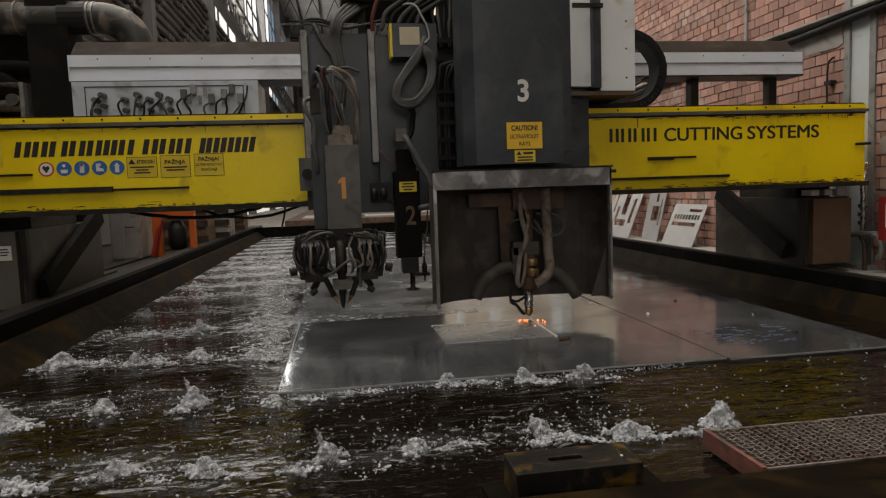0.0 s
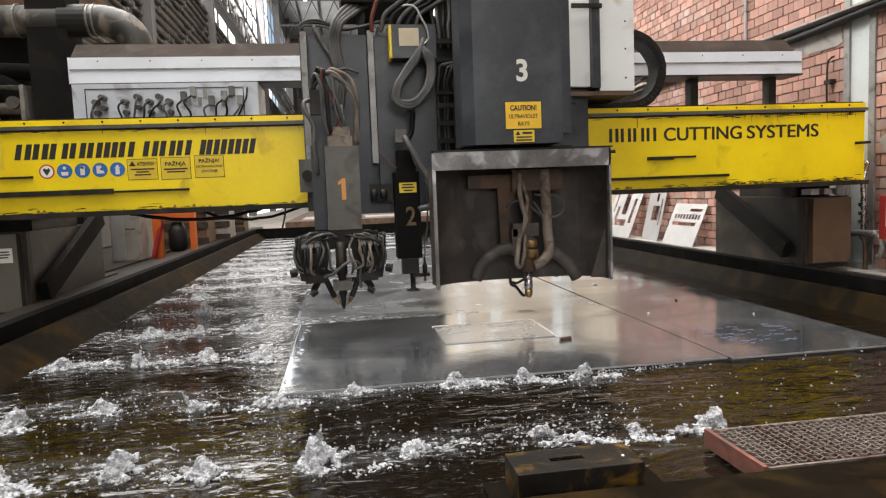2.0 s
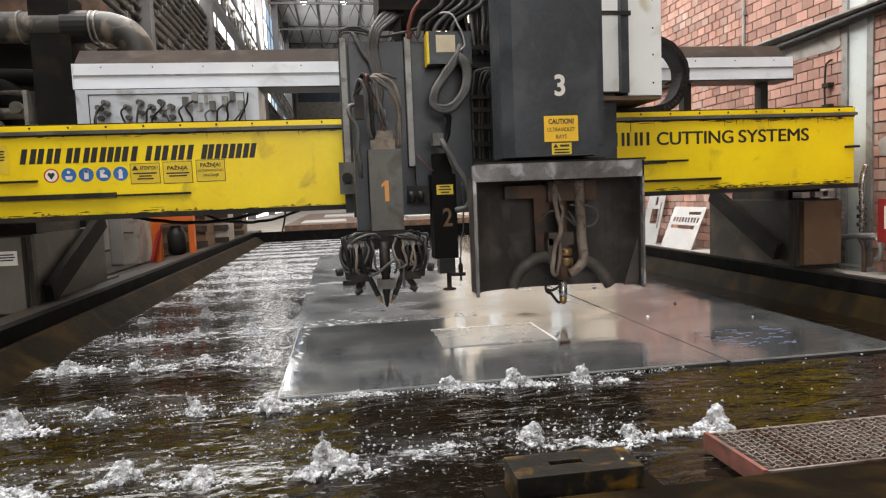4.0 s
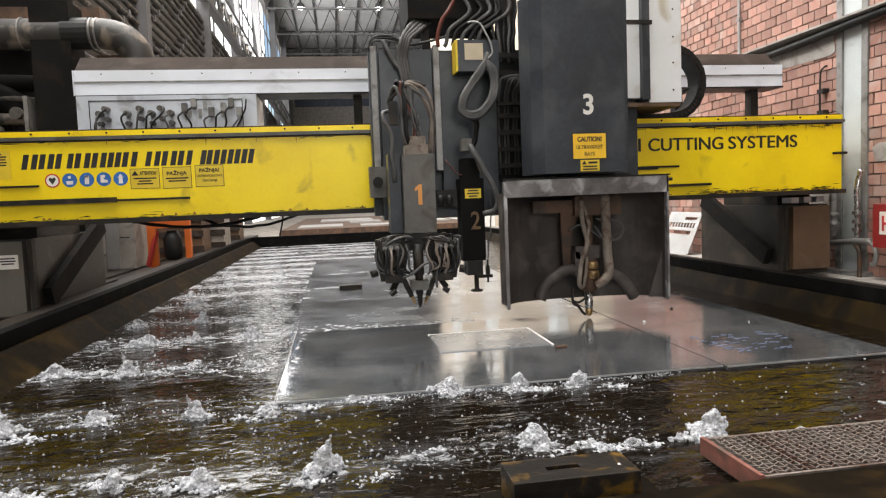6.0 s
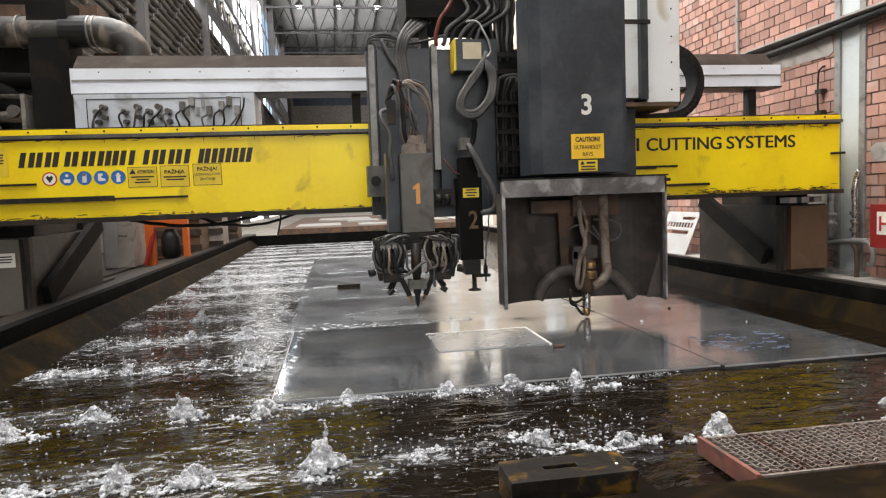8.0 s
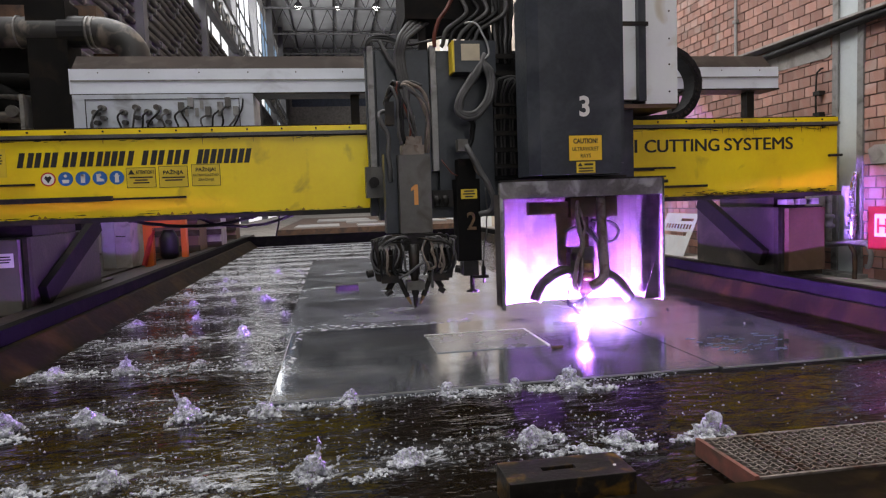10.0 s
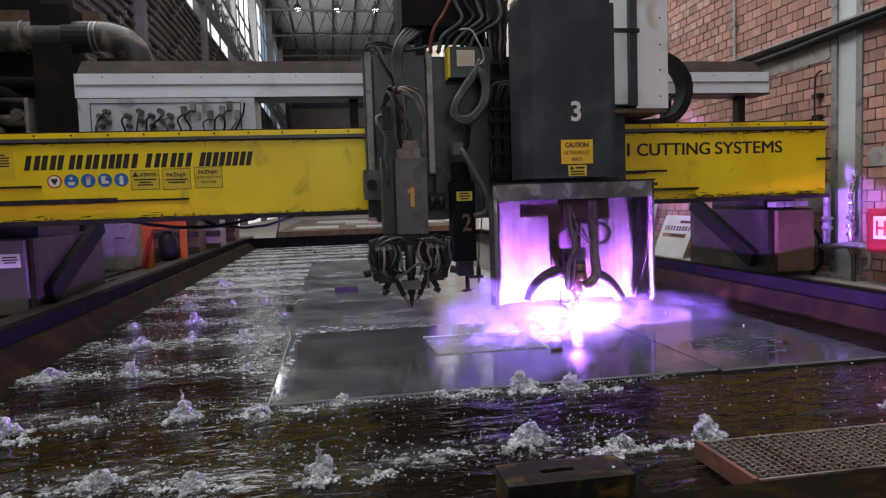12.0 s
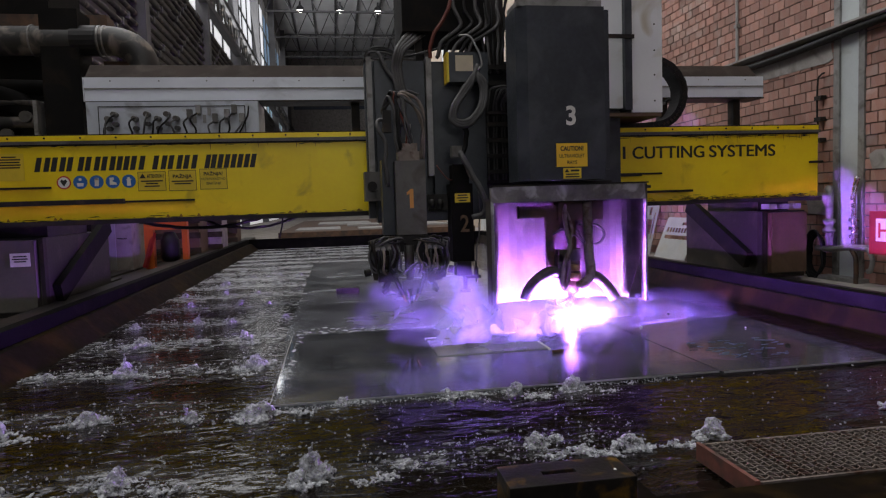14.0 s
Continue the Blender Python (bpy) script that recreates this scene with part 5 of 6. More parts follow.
# drag chain loop
chain = smooth_path([(1.9, 4.5, 2.50), (2.3, 4.5, 2.495), (2.48, 4.5, 2.45), (2.58, 4.5, 2.34), (2.60, 4.5, 2.23), (2.56, 4.5, 2.11), (2.47, 4.5, 2.03), (2.3, 4.5, 2.0), (1.9, 4.5, 1.99)], 4)
outer, inner = [], []
for i, q in enumerate(chain):
    d = (chain[min(i + 1, len(chain) - 1)] - chain[max(i - 1, 0)]).normalized()
    outer.append((q.x - d.z * 0.03, q.z + d.x * 0.03))
    inner.append((q.x + d.z * 0.03, q.z - d.x * 0.03))
for i in range(len(chain) - 1):
    part("chain_link", prism([outer[i], outer[i + 1], inner[i + 1], inner[i]], 4.425 + 0.004 * (i % 2), 4.575, "y"), CABLE_DARK, carriage)
for q in chain[1:-1]:
    part("chain_pin", tube([(q.x, 4.418, q.z), (q.x, 4.43, q.z)], 0.010, 8, 0), DARK_STEEL, carriage)
part("chain_cable", tube([(1.9, 4.42, 2.09), (2.1, 4.42, 2.10), (2.35, 4.43, 2.13), (2.5, 4.45, 2.2)], 0.011, 8), CABLE_DARK, carriage, smooth=True)
part("chain_cable", tube([(1.9, 4.40, 2.02), (2.2, 4.40, 2.06), (2.45, 4.43, 2.17)], 0.009, 8), CABLE, carriage, smooth=True)

# ---- head 1: triple bevel torch ----
head1 = Thing("bevel_cutter", (0.46, 3.85, 1.3), "grey torch lift box marked 1 with a triple gas torch", "torch head")
part("lift_box", box(0.375, 0.555, 3.75, 3.93, 1.30, 1.745), GREY_BOX, head1, "dull grey lift box", bevel=0.006)
part("number", prism([(0.455, 1.46), (0.478, 1.46), (0.478, 1.575), (0.462, 1.575), (0.438, 1.555), (0.438, 1.538), (0.455, 1.548)], 3.748, 3.7495, "y"), ORANGE_INK, head1, "orange number 1")
part("slide_back", box(0.30, 0.37, 3.84, 4.0, 1.30, 1.76), CHARCOAL, head1, bevel=0.006)
part("plug_block", box(0.395, 0.525, 3.77, 3.87, 1.746, 1.80), HOSE, head1, "dusty plug block", bevel=0.006)
part("plug_collar", box(0.42, 0.515, 3.78, 3.86, 1.80, 1.85), HOSE, head1, bevel=0.01)
part("plug_stem", lathe([(0.022, 1.85), (0.022, 1.90), (0.014, 1.92), (0.014, 1.97)], 0.47, 3.82, 12), GREY_STRIP, head1, smooth=True)
hj = random.Random(9)
for k in range(7):
    a, c = hj.uniform(-0.02, 0.02), hj.uniform(-0.02, 0.025)
    part("head_hose", tube([(0.40 + 0.017 * k, 3.80, 1.80 + 0.02 * hj.random()), (0.385 + 0.016 * k + a, 3.78 + hj.uniform(-0.02, 0.02), 1.93 + c), (0.375 + 0.008 * k - a, 3.77, 2.06 + c),
                            (0.35 + 0.012 * k, 3.79 + hj.uniform(-0.015, 0.02), 2.13 + c), (0.315 + 0.02 * hj.random(), 3.86, 2.08 + a), (0.35, 3.95, 2.02)], hj.choice((0.006, 0.008, 0.010)), 8),
         (CABLE_RED if k == 3 else hj.choice((CABLE, CABLE_DARK))), head1, smooth=True)
for k in range(5):
    a, c = hj.uniform(-0.015, 0.02), hj.uniform(-0.02, 0.03)
    part("head_hose", tube([(0.36 + 0.012 * k, 3.80, 2.12 + a), (0.43 + a, 3.77 + hj.uniform(-0.015, 0.015), 2.13 + c), (0.50 + 0.012 * k, 3.775, 2.06 + c), (0.545 + a, 3.79, 1.93), (0.535 + 0.005 * k, 3.84, 1.76)], hj.choice((0.007, 0.009, 0.011)), 8), CABLE if k % 2 else HOSE, head1, smooth=True)
part("side_hose", tube([(0.335, 3.82, 1.60), (0.325, 3.79, 1.75), (0.33, 3.79, 1.86), (0.29, 3.80, 1.93), (0.285, 3.82, 1.98), (0.33, 3.84, 2.0)], 0.012, 8), CABLE, head1, smooth=True)
part("solenoid", box(0.315, 0.365, 3.80, 3.86, 1.92, 2.05), DARK_STEEL, head1, bevel=0.005)
part("shaft", box(0.415, 0.515, 3.78, 3.88, 1.20, 1.30), DARK_STEEL, head1, bevel=0.004)
part("bevel_bridge", prism([(0.20, 1.27), (0.30, 1.295), (0.56, 1.295), (0.66, 1.27), (0.655, 1.16), (0.60, 1.05), (0.52, 1.05), (0.49, 1.20), (0.38, 1.20), (0.35, 1.05), (0.24, 1.05), (0.205, 1.16)], 3.74, 3.79, "y"), DARK_STEEL, head1, "sooty bevel bridge plate", bevel=0.004)
torch = part("centre_torch", lathe([(0.006, 0.88), (0.012, 0.90), (0.016, 0.95), (0.022, 0.96), (0.022, 1.06), (0.03, 1.07), (0.03, 1.24)], 0.435, 3.70, 14), DARK_STEEL, head1, smooth=True)
part("torch_clamp", box(0.385, 0.485, 3.66, 3.75, 0.985, 1.035), GREY_BOX, torch, bevel=0.006)
for s in (-1, 1):
    m = 0.435
    tilt = part("tilted_torch", rod((m + s * 0.12, 3.71, 1.12), (m + s * 0.045, 3.70, 0.945), 0.015), DARK_STEEL, head1, "tilted side torch")
    part("nozzle", tube([(m + s * 0.047, 3.70, 0.95), (m + s * 0.026, 3.70, 0.902)], 0.012, 12, 0, taper=0.5), BRASS, tilt)
    part("torch_arm", bar((m + s * 0.11, 3.72, 1.06), (m + s * 0.155, 3.70, 0.985), 0.026, 0.026), DARK_STEEL, head1)
    part("arm_knob", tube([(m + s * 0.135, 3.69, 0.985), (m + s * 0.165, 3.68, 0.965)], 0.016, 10, 0), DARK_STEEL, head1)
    part("side_knob", tube([(m + s * 0.235, 3.70, 1.09), (m + s * 0.265, 3.69, 1.085)], 0.022, 12, 0), DARK_STEEL, head1)
    for k in range(3):
        x = m + s * (0.12 + 0.034 * k)
        valve = part("valve", tube([(x, 3.735, 1.225), (x, 3.66, 1.225)], 0.014, 10, 0), GREY_STRIP, head1)
        part("valve_hose", tube([(x, 3.665, 1.22), (x, 3.645, 1.175), (x + s * 0.004, 3.65, 1.11), (x - s * 0.012, 3.67, 1.07)], 0.0075, 8), HOSE if k == 1 else CABLE_DARK, valve, smooth=True)
    part("cheek_plate", prism([(m + s * 0.085, 1.19), (m + s * 0.235, 1.16), (m + s * 0.215, 1.04), (m + s * 0.10, 1.03)], 3.70, 3.735, "y"), DARK_STEEL, head1, bevel=0.004)
    part("cheek_block", box(min(m + s * 0.075, m + s * 0.19), max(m + s * 0.075, m + s * 0.19), 3.665, 3.70, 1.03, 1.075), DARK_STEEL, head1, bevel=0.005)
    part("top_valve_block", box(min(m + s * 0.10, m + s * 0.215), max(m + s * 0.10, m + s * 0.215), 3.67, 3.735, 1.235, 1.27), GREY_BOX, head1, bevel=0.004)
    hr = random.Random(40 + s)
    for k in range(11):
        o = hr.uniform(0.02, 0.20)
        e = hr.uniform(0.195, 0.235)
        part("loop_hose", tube([(m + s * o, 3.72, 1.27 + hr.uniform(-0.03, 0.02)), (m + s * (o + 0.04), 3.66 + hr.uniform(-0.01, 0.02), 1.27 + hr.uniform(-0.01, 0.025)),
                                (m + s * e, 3.67 + hr.uniform(-0.02, 0.03), 1.22 + hr.uniform(-0.03, 0.02)), (m + s * (e - 0.01), 3.67, 1.13 + hr.uniform(-0.03, 0.03)),
                                (m + s * (e - hr.uniform(0.04, 0.09)), 3.67, 1.09 + hr.uniform(-0.02, 0.03)), (m + s * hr.uniform(0.09, 0.16), 3.72, 1.09 + hr.uniform(-0.02, 0.03))], hr.choice((0.005, 0.0065, 0.008)), 7, 5),
             hr.choice((CABLE, CABLE_DARK, CABLE_DARK, DARK_STEEL)), head1, smooth=True)
    for k in range(5):
        x = m + s * hr.uniform(0.04, 0.2)
        part("inner_hose", tube([(x, 3.69, 1.27), (x - s * hr.uniform(-0.02, 0.04), 3.655, 1.20), (x + s * hr.uniform(-0.03, 0.03), 3.65, 1.12), (x - s * hr.uniform(0.0, 0.06), 3.68, hr.uniform(1.06, 1.12))], 0.0065, 7, 5), hr.choice((CABLE, CABLE_DARK, HOSE)), head1, smooth=True)
part("cross_hose", tube([(0.34, 3.66, 1.06), (0.40, 3.645, 1.09), (0.46, 3.64, 1.13), (0.51, 3.65, 1.14), (0.535, 3.66, 1.10), (0.53, 3.67, 0.99)], 0.0075, 8), CABLE, head1, smooth=True)



def resized_from_eye(obs, base, k):
    """Parts scaled as one about the camera's eye, to fit its view at a nearer depth."""
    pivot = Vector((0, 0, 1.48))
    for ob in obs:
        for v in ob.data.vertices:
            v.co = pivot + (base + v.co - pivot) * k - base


resized_from_eye(head1.ob.children_recursive, head1.base, 0.925)
part("slide_arm", box(0.33, 0.46, 3.70, 3.99, 1.36, 1.62), CHARCOAL, head1, bevel=0.006)

# ---- head 2: marking head ----
head2 = Thing("marking_unit", (0.78, 3.85, 1.03), "slim black marking head marked 2 with a probe foot", "marking head")
part("upper_column", box(0.735, 0.835, 3.84, 3.96, 1.60, 1.72), SOOT, head2, bevel=0.006)
part("column", box(0.712, 0.848, 3.80, 3.95, 1.12, 1.60), SOOT, head2, "slim black column", bevel=0.006)
part("yellow_label", box(0.735, 0.83, 3.797, 3.7995, 1.485, 1.54), YELLOW_LABEL, head2, "small yellow warning label")
part("number", letters("2", 0.765, 3.797, 1.305, 0.105, 0.055, bold=0.002), material("worn_ink", (0.13, 0.075, 0.035), 0.6, vary=0.4, scale=30), head2, "worn orange number 2")
label_bars(head2, head2, 0.74, 0.825, 1.525, (0.06, 0.07, 0.05), 3.797)
part("mount", box(0.735, 0.825, 3.79, 3.90, 1.035, 1.12), DARK_STEEL, head2, bevel=0.005)
part("side_plate", box(0.79, 0.885, 3.80, 3.84, 1.015, 1.032), DARK_STEEL, head2)
part("spindle", lathe([(0.038, 0.935), (0.038, 0.943), (0.014, 0.95), (0.014, 1.035)], 0.792, 3.83, 14), DARK_STEEL, head2, smooth=True)
part("probe", lathe([(0.006, 0.985), (0.006, 1.02), (0.014, 1.03), (0.014, 1.075), (0.006, 1.09), (0.006, 1.12)], 0.86, 3.82, 10), DARK_STEEL, head2, smooth=True)
part("probe_cable", tube([(0.86, 3.82, 1.11), (0.875, 3.81, 1.25), (0.89, 3.81, 1.40), (0.885, 3.82, 1.55)], 0.004, 6), CABLE, head2, smooth=True)
part("feed_hose", tube([(0.77, 3.82, 1.80), (0.79, 3.78, 1.76), (0.835, 3.76, 1.66), (0.885, 3.75, 1.56), (0.915, 3.75, 1.47), (0.90, 3.76, 1.41), (0.84, 3.79, 1.39)], 0.017, 10), CABLE, head2, "thick grey feed hose", smooth=True)
part("feed_hose", tube([(0.775, 3.83, 1.81), (0.80, 3.80, 1.72), (0.85, 3.78, 1.62)], 0.011, 8), HOSE, head2, smooth=True)
part("hose_bracket", box(0.725, 0.785, 3.79, 3.86, 1.76, 1.83), GREY_BOX, head2, bevel=0.004)

# ---- head 3: plasma head with its shield ----
head3 = Thing("plasma_cutter", (1.41, 3.7, 1.6), "tall charcoal plasma head marked 3 with a steel shield", "plasma head")
col = part("column", prism([(1.20, 3.72), (1.692, 3.72), (1.692, 4.0), (1.14, 4.0), (1.14, 3.77)], 1.605, 2.66, "z"), CHARCOAL, head3, "tall charcoal column housing", bevel=0.005)
part("column_cap", box(1.15, 1.68, 3.73, 3.99, 2.661, 2.70), GREY_STRIP, col)
part("upper_arm", box(1.2, 1.62, 3.8, 3.98, 2.70, 2.95), DARK_STEEL, col)
part("number", letters("3", 1.437, 3.718, 1.945, 0.115, 0.062, bold=0.004), WHITE_INK, col, "white number 3")
part("caution_border", box(1.365, 1.573, 3.7165, 3.719, 1.682, 1.834), BLACK_INK, col)
part("caution_label", box(1.369, 1.569, 3.715, 3.7163, 1.686, 1.830), ORANGE_LABEL, col, "orange caution label")
part("caution_word", letters("CAUTION!", 1.395, 3.714, 1.785, 0.028, 0.148, bold=0.001), BLACK_INK, col)
part("caution_word", letters("ULTRAVIOLET", 1.388, 3.714, 1.742, 0.023, 0.162), BLACK_INK, col)
part("caution_word", letters("RAYS", 1.438, 3.714, 1.702, 0.023, 0.062), BLACK_INK, col)
part("small_label", box(1.412, 1.528, 3.7165, 3.719, 1.613, 1.678), YELLOW_LABEL, col, "small yellow warning label")
part("warning_triangle", prism([(1.420, 1.652), (1.450, 1.652), (1.435, 1.674)], 3.7155, 3.7165, "y"), BLACK_INK, col)
label_bars(head3, col, 1.42, 1.52, 1.636, (0.085, 0.09), 3.7165)
part("print_line", box(1.46, 1.515, 3.7155, 3.7165, 1.656, 1.668), BLACK_INK, col)
resized_from_eye([col["ob"], *col["ob"].children], head3.base, 0.90)
part("column_back", box(1.14, 1.66, 3.605, 4.0, 1.66, 2.6), CHARCOAL, head3, bevel=0.005)
part("neck", box(1.20, 1.62, 3.50, 3.95, 1.572, 1.588), DARK_STEEL, head3)
PLAN = [(0.884, 3.42), (0.892, 3.50), (0.93, 3.585), (1.03, 3.645), (1.2, 3.675), (1.41, 3.68), (1.58, 3.668), (1.70, 3.63), (1.765, 3.56), (1.787, 3.49), (1.79, 3.42)]


def shell(plan, z0, z1, thick, bm=None, slant=0.0):
    """A curved sheet standing on a plan line."""
    bm = bm or bmesh.new()
    pts = smooth_path([(x, y, 0) for x, y in plan], 3)
    ring = []
    for i, q in enumerate(pts):
        d = (pts[min(i + 1, len(pts) - 1)] - pts[max(i - 1, 0)]).normalized()
        n = Vector((-d.y, d.x, 0)) * thick
        ring.append([bm.verts.new((p.x, p.y, z)) for p, z in ((q, z0), (q + n, z0), (q + n, z1), (q, z1))])
    for a, b in zip(ring, ring[1:]):
        for k in range(4):
            bm.faces.new((a[k], a[(k + 1) % 4], b[(k + 1) % 4], b[k]))
    bm.faces.new(ring[0]), bm.faces.new(ring[-1][::-1])
    return bm


shield = part("shield", shell(PLAN, 0.880, 1.555, 0.005), SHIELD, head3, "curved scorched steel flash shield", smooth=False)
part("shield_top", prism(PLAN, 1.556, 1.571, "z"), DARK_STEEL, shield, "flat shield roof")
part("rim_band", box(0.880, 1.796, 3.408, 3.419, 1.476, 1.565), SHIELD_RIM, shield, "scuffed grey rim band", bevel=0.003)
part("rim_lip", box(0.872, 1.802, 3.398, 3.44, 1.566, 1.574), DARK_STEEL, shield, "thin dark lip over the rim", bevel=0.002)
part("edge_angle", box(0.868, 0.884, 3.405, 3.44, 0.882, 1.56), SHIELD_RIM, shield)
part("edge_angle", box(1.786, 1.797, 3.408, 3.44, 0.885, 1.56), SHIELD_RIM, shield)
part("outer_flap", prism([(0.858, 3.50), (0.866, 3.42), (0.871, 3.42), (0.864, 3.52)], 0.90, 1.50, "z"), SHIELD, shield)
part("torn_flap", prism([(1.785, 1.15), (1.785, 0.89), (1.70, 0.89)], 3.47, 3.476, "y"), SHIELD, shield, "bent corner flap")
part("rim_lever", rod((1.79, 3.44, 1.545), (1.83, 3.43, 1.545), 0.009), DARK_STEEL, shield)
part("mount_bracket", box(1.31, 1.585, 3.55, 3.64, 1.36, 1.47), RUSTY, head3, "rusty mount bracket", bevel=0.008)
part("mount_bracket", box(1.08, 1.31, 3.59, 3.64, 1.38, 1.45), RUSTY, head3, bevel=0.008)
part("mount_plate", prism([(1.24, 1.40), (1.36, 1.40), (1.30, 1.25), (1.30, 1.05), (1.25, 1.05)], 3.60, 3.615, "y"), RUSTY, head3)
part("mount_post", box(1.35, 1.55, 3.56, 3.64, 1.47, 1.556), DARK_STEEL, head3)
torch3 = part("torch_body", lathe([(0.03, 0.925), (0.045, 0.94), (0.05, 1.0), (0.05, 1.10), (0.04, 1.14), (0.025, 1.19), (0.025, 1.36)], 1.395, 3.578, 16), RUSTY, head3, "scorched torch body", smooth=True)
part("nozzle_sleeve", lathe([(0.020, 0.83), (0.023, 0.84), (0.023, 0.93)], 1.388, 3.578, 16), CHROME, torch3, "bright nozzle sleeve", smooth=True)
part("nozzle_tip", lathe([(0.010, 0.787), (0.017, 0.795), (0.021, 0.81), (0.021, 0.83)], 1.388, 3.578, 16), BRASS, torch3, "brass nozzle tip", smooth=True)
part("brass_ring", lathe([(0.03, 1.06), (0.034, 1.07), (0.034, 1.09), (0.028, 1.10)], 1.40, 3.545, 14), BRASS, torch3, smooth=True)
part("brass_ring", lathe([(0.028, 1.005), (0.036, 1.015), (0.036, 1.045), (0.03, 1.05)], 1.40, 3.54, 14), BRASS, torch3, smooth=True)
part("torch_clamp", box(1.30, 1.44, 3.53, 3.62, 1.12, 1.19), SHIELD, torch3, bevel=0.006)
part("clamp_cheek", box(1.295, 1.325, 3.53, 3.60, 1.02, 1.16), SHIELD, torch3, bevel=0.006)
part("supply_hose", tube([(1.485, 3.55, 1.47), (1.487, 3.545, 1.3), (1.49, 3.54, 1.15), (1.495, 3.535, 1.04), (1.46, 3.53, 0.99), (1.41, 3.53, 0.965)], 0.027, 12), HOSE, head3, "thick dusty supply hose", smooth=True)
part("thin_hose", tube([(1.35, 3.56, 1.45), (1.345, 3.54, 1.34), (1.37, 3.535, 1.22), (1.335, 3.53, 1.10), (1.32, 3.53, 0.99), (1.335, 3.54, 0.95)], 0.013, 10), HOSE, head3, smooth=True)
part("thin_hose", tube([(1.36, 3.56, 1.42), (1.385, 3.545, 1.33), (1.37, 3.54, 1.20), (1.36, 3.535, 1.05), (1.345, 3.54, 0.96)], 0.010, 10), HOSE, head3, smooth=True)
part("looped_wire", tube([(1.43, 3.55, 1.34), (1.53, 3.53, 1.33), (1.58, 3.53, 1.28), (1.54, 3.53, 1.22), (1.47, 3.54, 1.23), (1.42, 3.55, 1.30)], 0.007, 8), CABLE, head3, smooth=True)
part("looped_wire", tube([(1.28, 3.57, 1.28), (1.33, 3.55, 1.31), (1.40, 3.55, 1.27), (1.46, 3.55, 1.22)], 0.006, 8), CABLE, head3, smooth=True)
for s, pts in ((-1, [(1.335, 1.045), (1.27, 1.06), (1.20, 1.035), (1.13, 0.975), (1.095, 0.90)]), (1, [(1.50, 1.03), (1.55, 1.01), (1.60, 0.965), (1.635, 0.915), (1.655, 0.88)])):
    part("fume_arm", tube([(x, 3.56, z) for x, z in pts], 0.033, 12), SHIELD, head3, "curved sooty fume arm", smooth=True)
part("sensor_arm", tube([(1.285, 3.55, 0.95), (1.285, 3.55, 0.87), (1.315, 3.55, 0.845), (1.36, 3.56, 0.80)], 0.008, 8), DARK_STEEL, head3, smooth=True)
part("sensor_arm", tube([(1.285, 3.55, 0.88), (1.32, 3.55, 0.875), (1.37, 3.56, 0.90)], 0.007, 8), DARK_STEEL, head3, smooth=True)
# ---- churning jets and foam on the water ----
def foam_mesh(seed, tall):
    """A frothing clump of bubbles grown together into one skin."""
    r = random.Random(seed)
    bm = bmesh.new()
    for k in range(120):
        a, d = r.uniform(0, 6.283), abs(r.gauss(0, 0.026))
        top = (0.034 + 0.020 * tall) * math.exp(-(d / 0.028) ** 2) * r.uniform(0.3, 1.1)
        blob(bm, (d * math.cos(a) * 1.5, d * math.sin(a), top), r.uniform(0.005, 0.0125), r, 0.35, 1, 1.0)
    x, y = r.gauss(0, 0.01), r.gauss(0, 0.006)
    for k in range(int(9 * tall)):
        blob(bm, (x, y, 0.02 + 0.0085 * k), 0.0085 * (1.1 - k / (10 * tall)) + 0.002, r, 0.4, 1, 1.3)
        x, y = x + r.gauss(0, 0.003), y + r.gauss(0, 0.002)
    return skin_of(bm, "water_jet", 0.003)


def skin_of(bm, name, fine):
    rough = new(name, finish(name, bm, FOAM))
    skin = rough.modifiers.new("skin", "REMESH")
    skin.mode, skin.voxel_size = "VOXEL", fine
    bpy.context.view_layer.update()
    me = bpy.data.meshes.new_from_object(rough.evaluated_get(bpy.context.evaluated_depsgraph_get()))
    bpy.data.objects.remove(rough)
    bm = bmesh.new()
    bm.from_mesh(me)
    left, best = set(bm.verts), []
    while left:
        todo, seen = [left.pop()], []
        while todo:
            v = todo.pop()
            seen.append(v)
            for e in v.link_edges:
                w = e.other_vert(v)
                if w in left:
                    left.remove(w)
                    todo.append(w)
        best = max(best, seen, key=len)
    keep = set(best)
    bmesh.ops.delete(bm, geom=[v for v in bm.verts if v not in keep], context="VERTS")
    for k in range(4):
        bmesh.ops.smooth_vert(bm, verts=bm.verts, factor=0.5, use_axis_x=True, use_axis_y=True, use_axis_z=True)
    bm.to_mesh(me)
    bm.free()
    for v in me.vertices:
        v.co += Vector((noise.noise(v.co * 160), noise.noise(v.co * 160 + Vector((7, 3, 1))), noise.noise(v.co * 160 + Vector((2, 9, 4))))) * 0.0034
    return me


def froth_mesh(seed):
    """A low ragged raft of froth about a quarter of a metre long."""
    r = random.Random(seed)
    bm = bmesh.new()
    for k in range(190):
        x = r.gauss(0, 0.070)
        y = r.gauss(0, 0.017) + 0.012 * math.sin(x * 40 + seed)
        blob(bm, (x, y, r.uniform(-0.004, 0.010) * math.exp(-(x / 0.1) ** 2)), r.uniform(0.0025, 0.0075), r, 0.5, 1, 0.7)
    return skin_of(bm, "froth_raft", 0.0026)


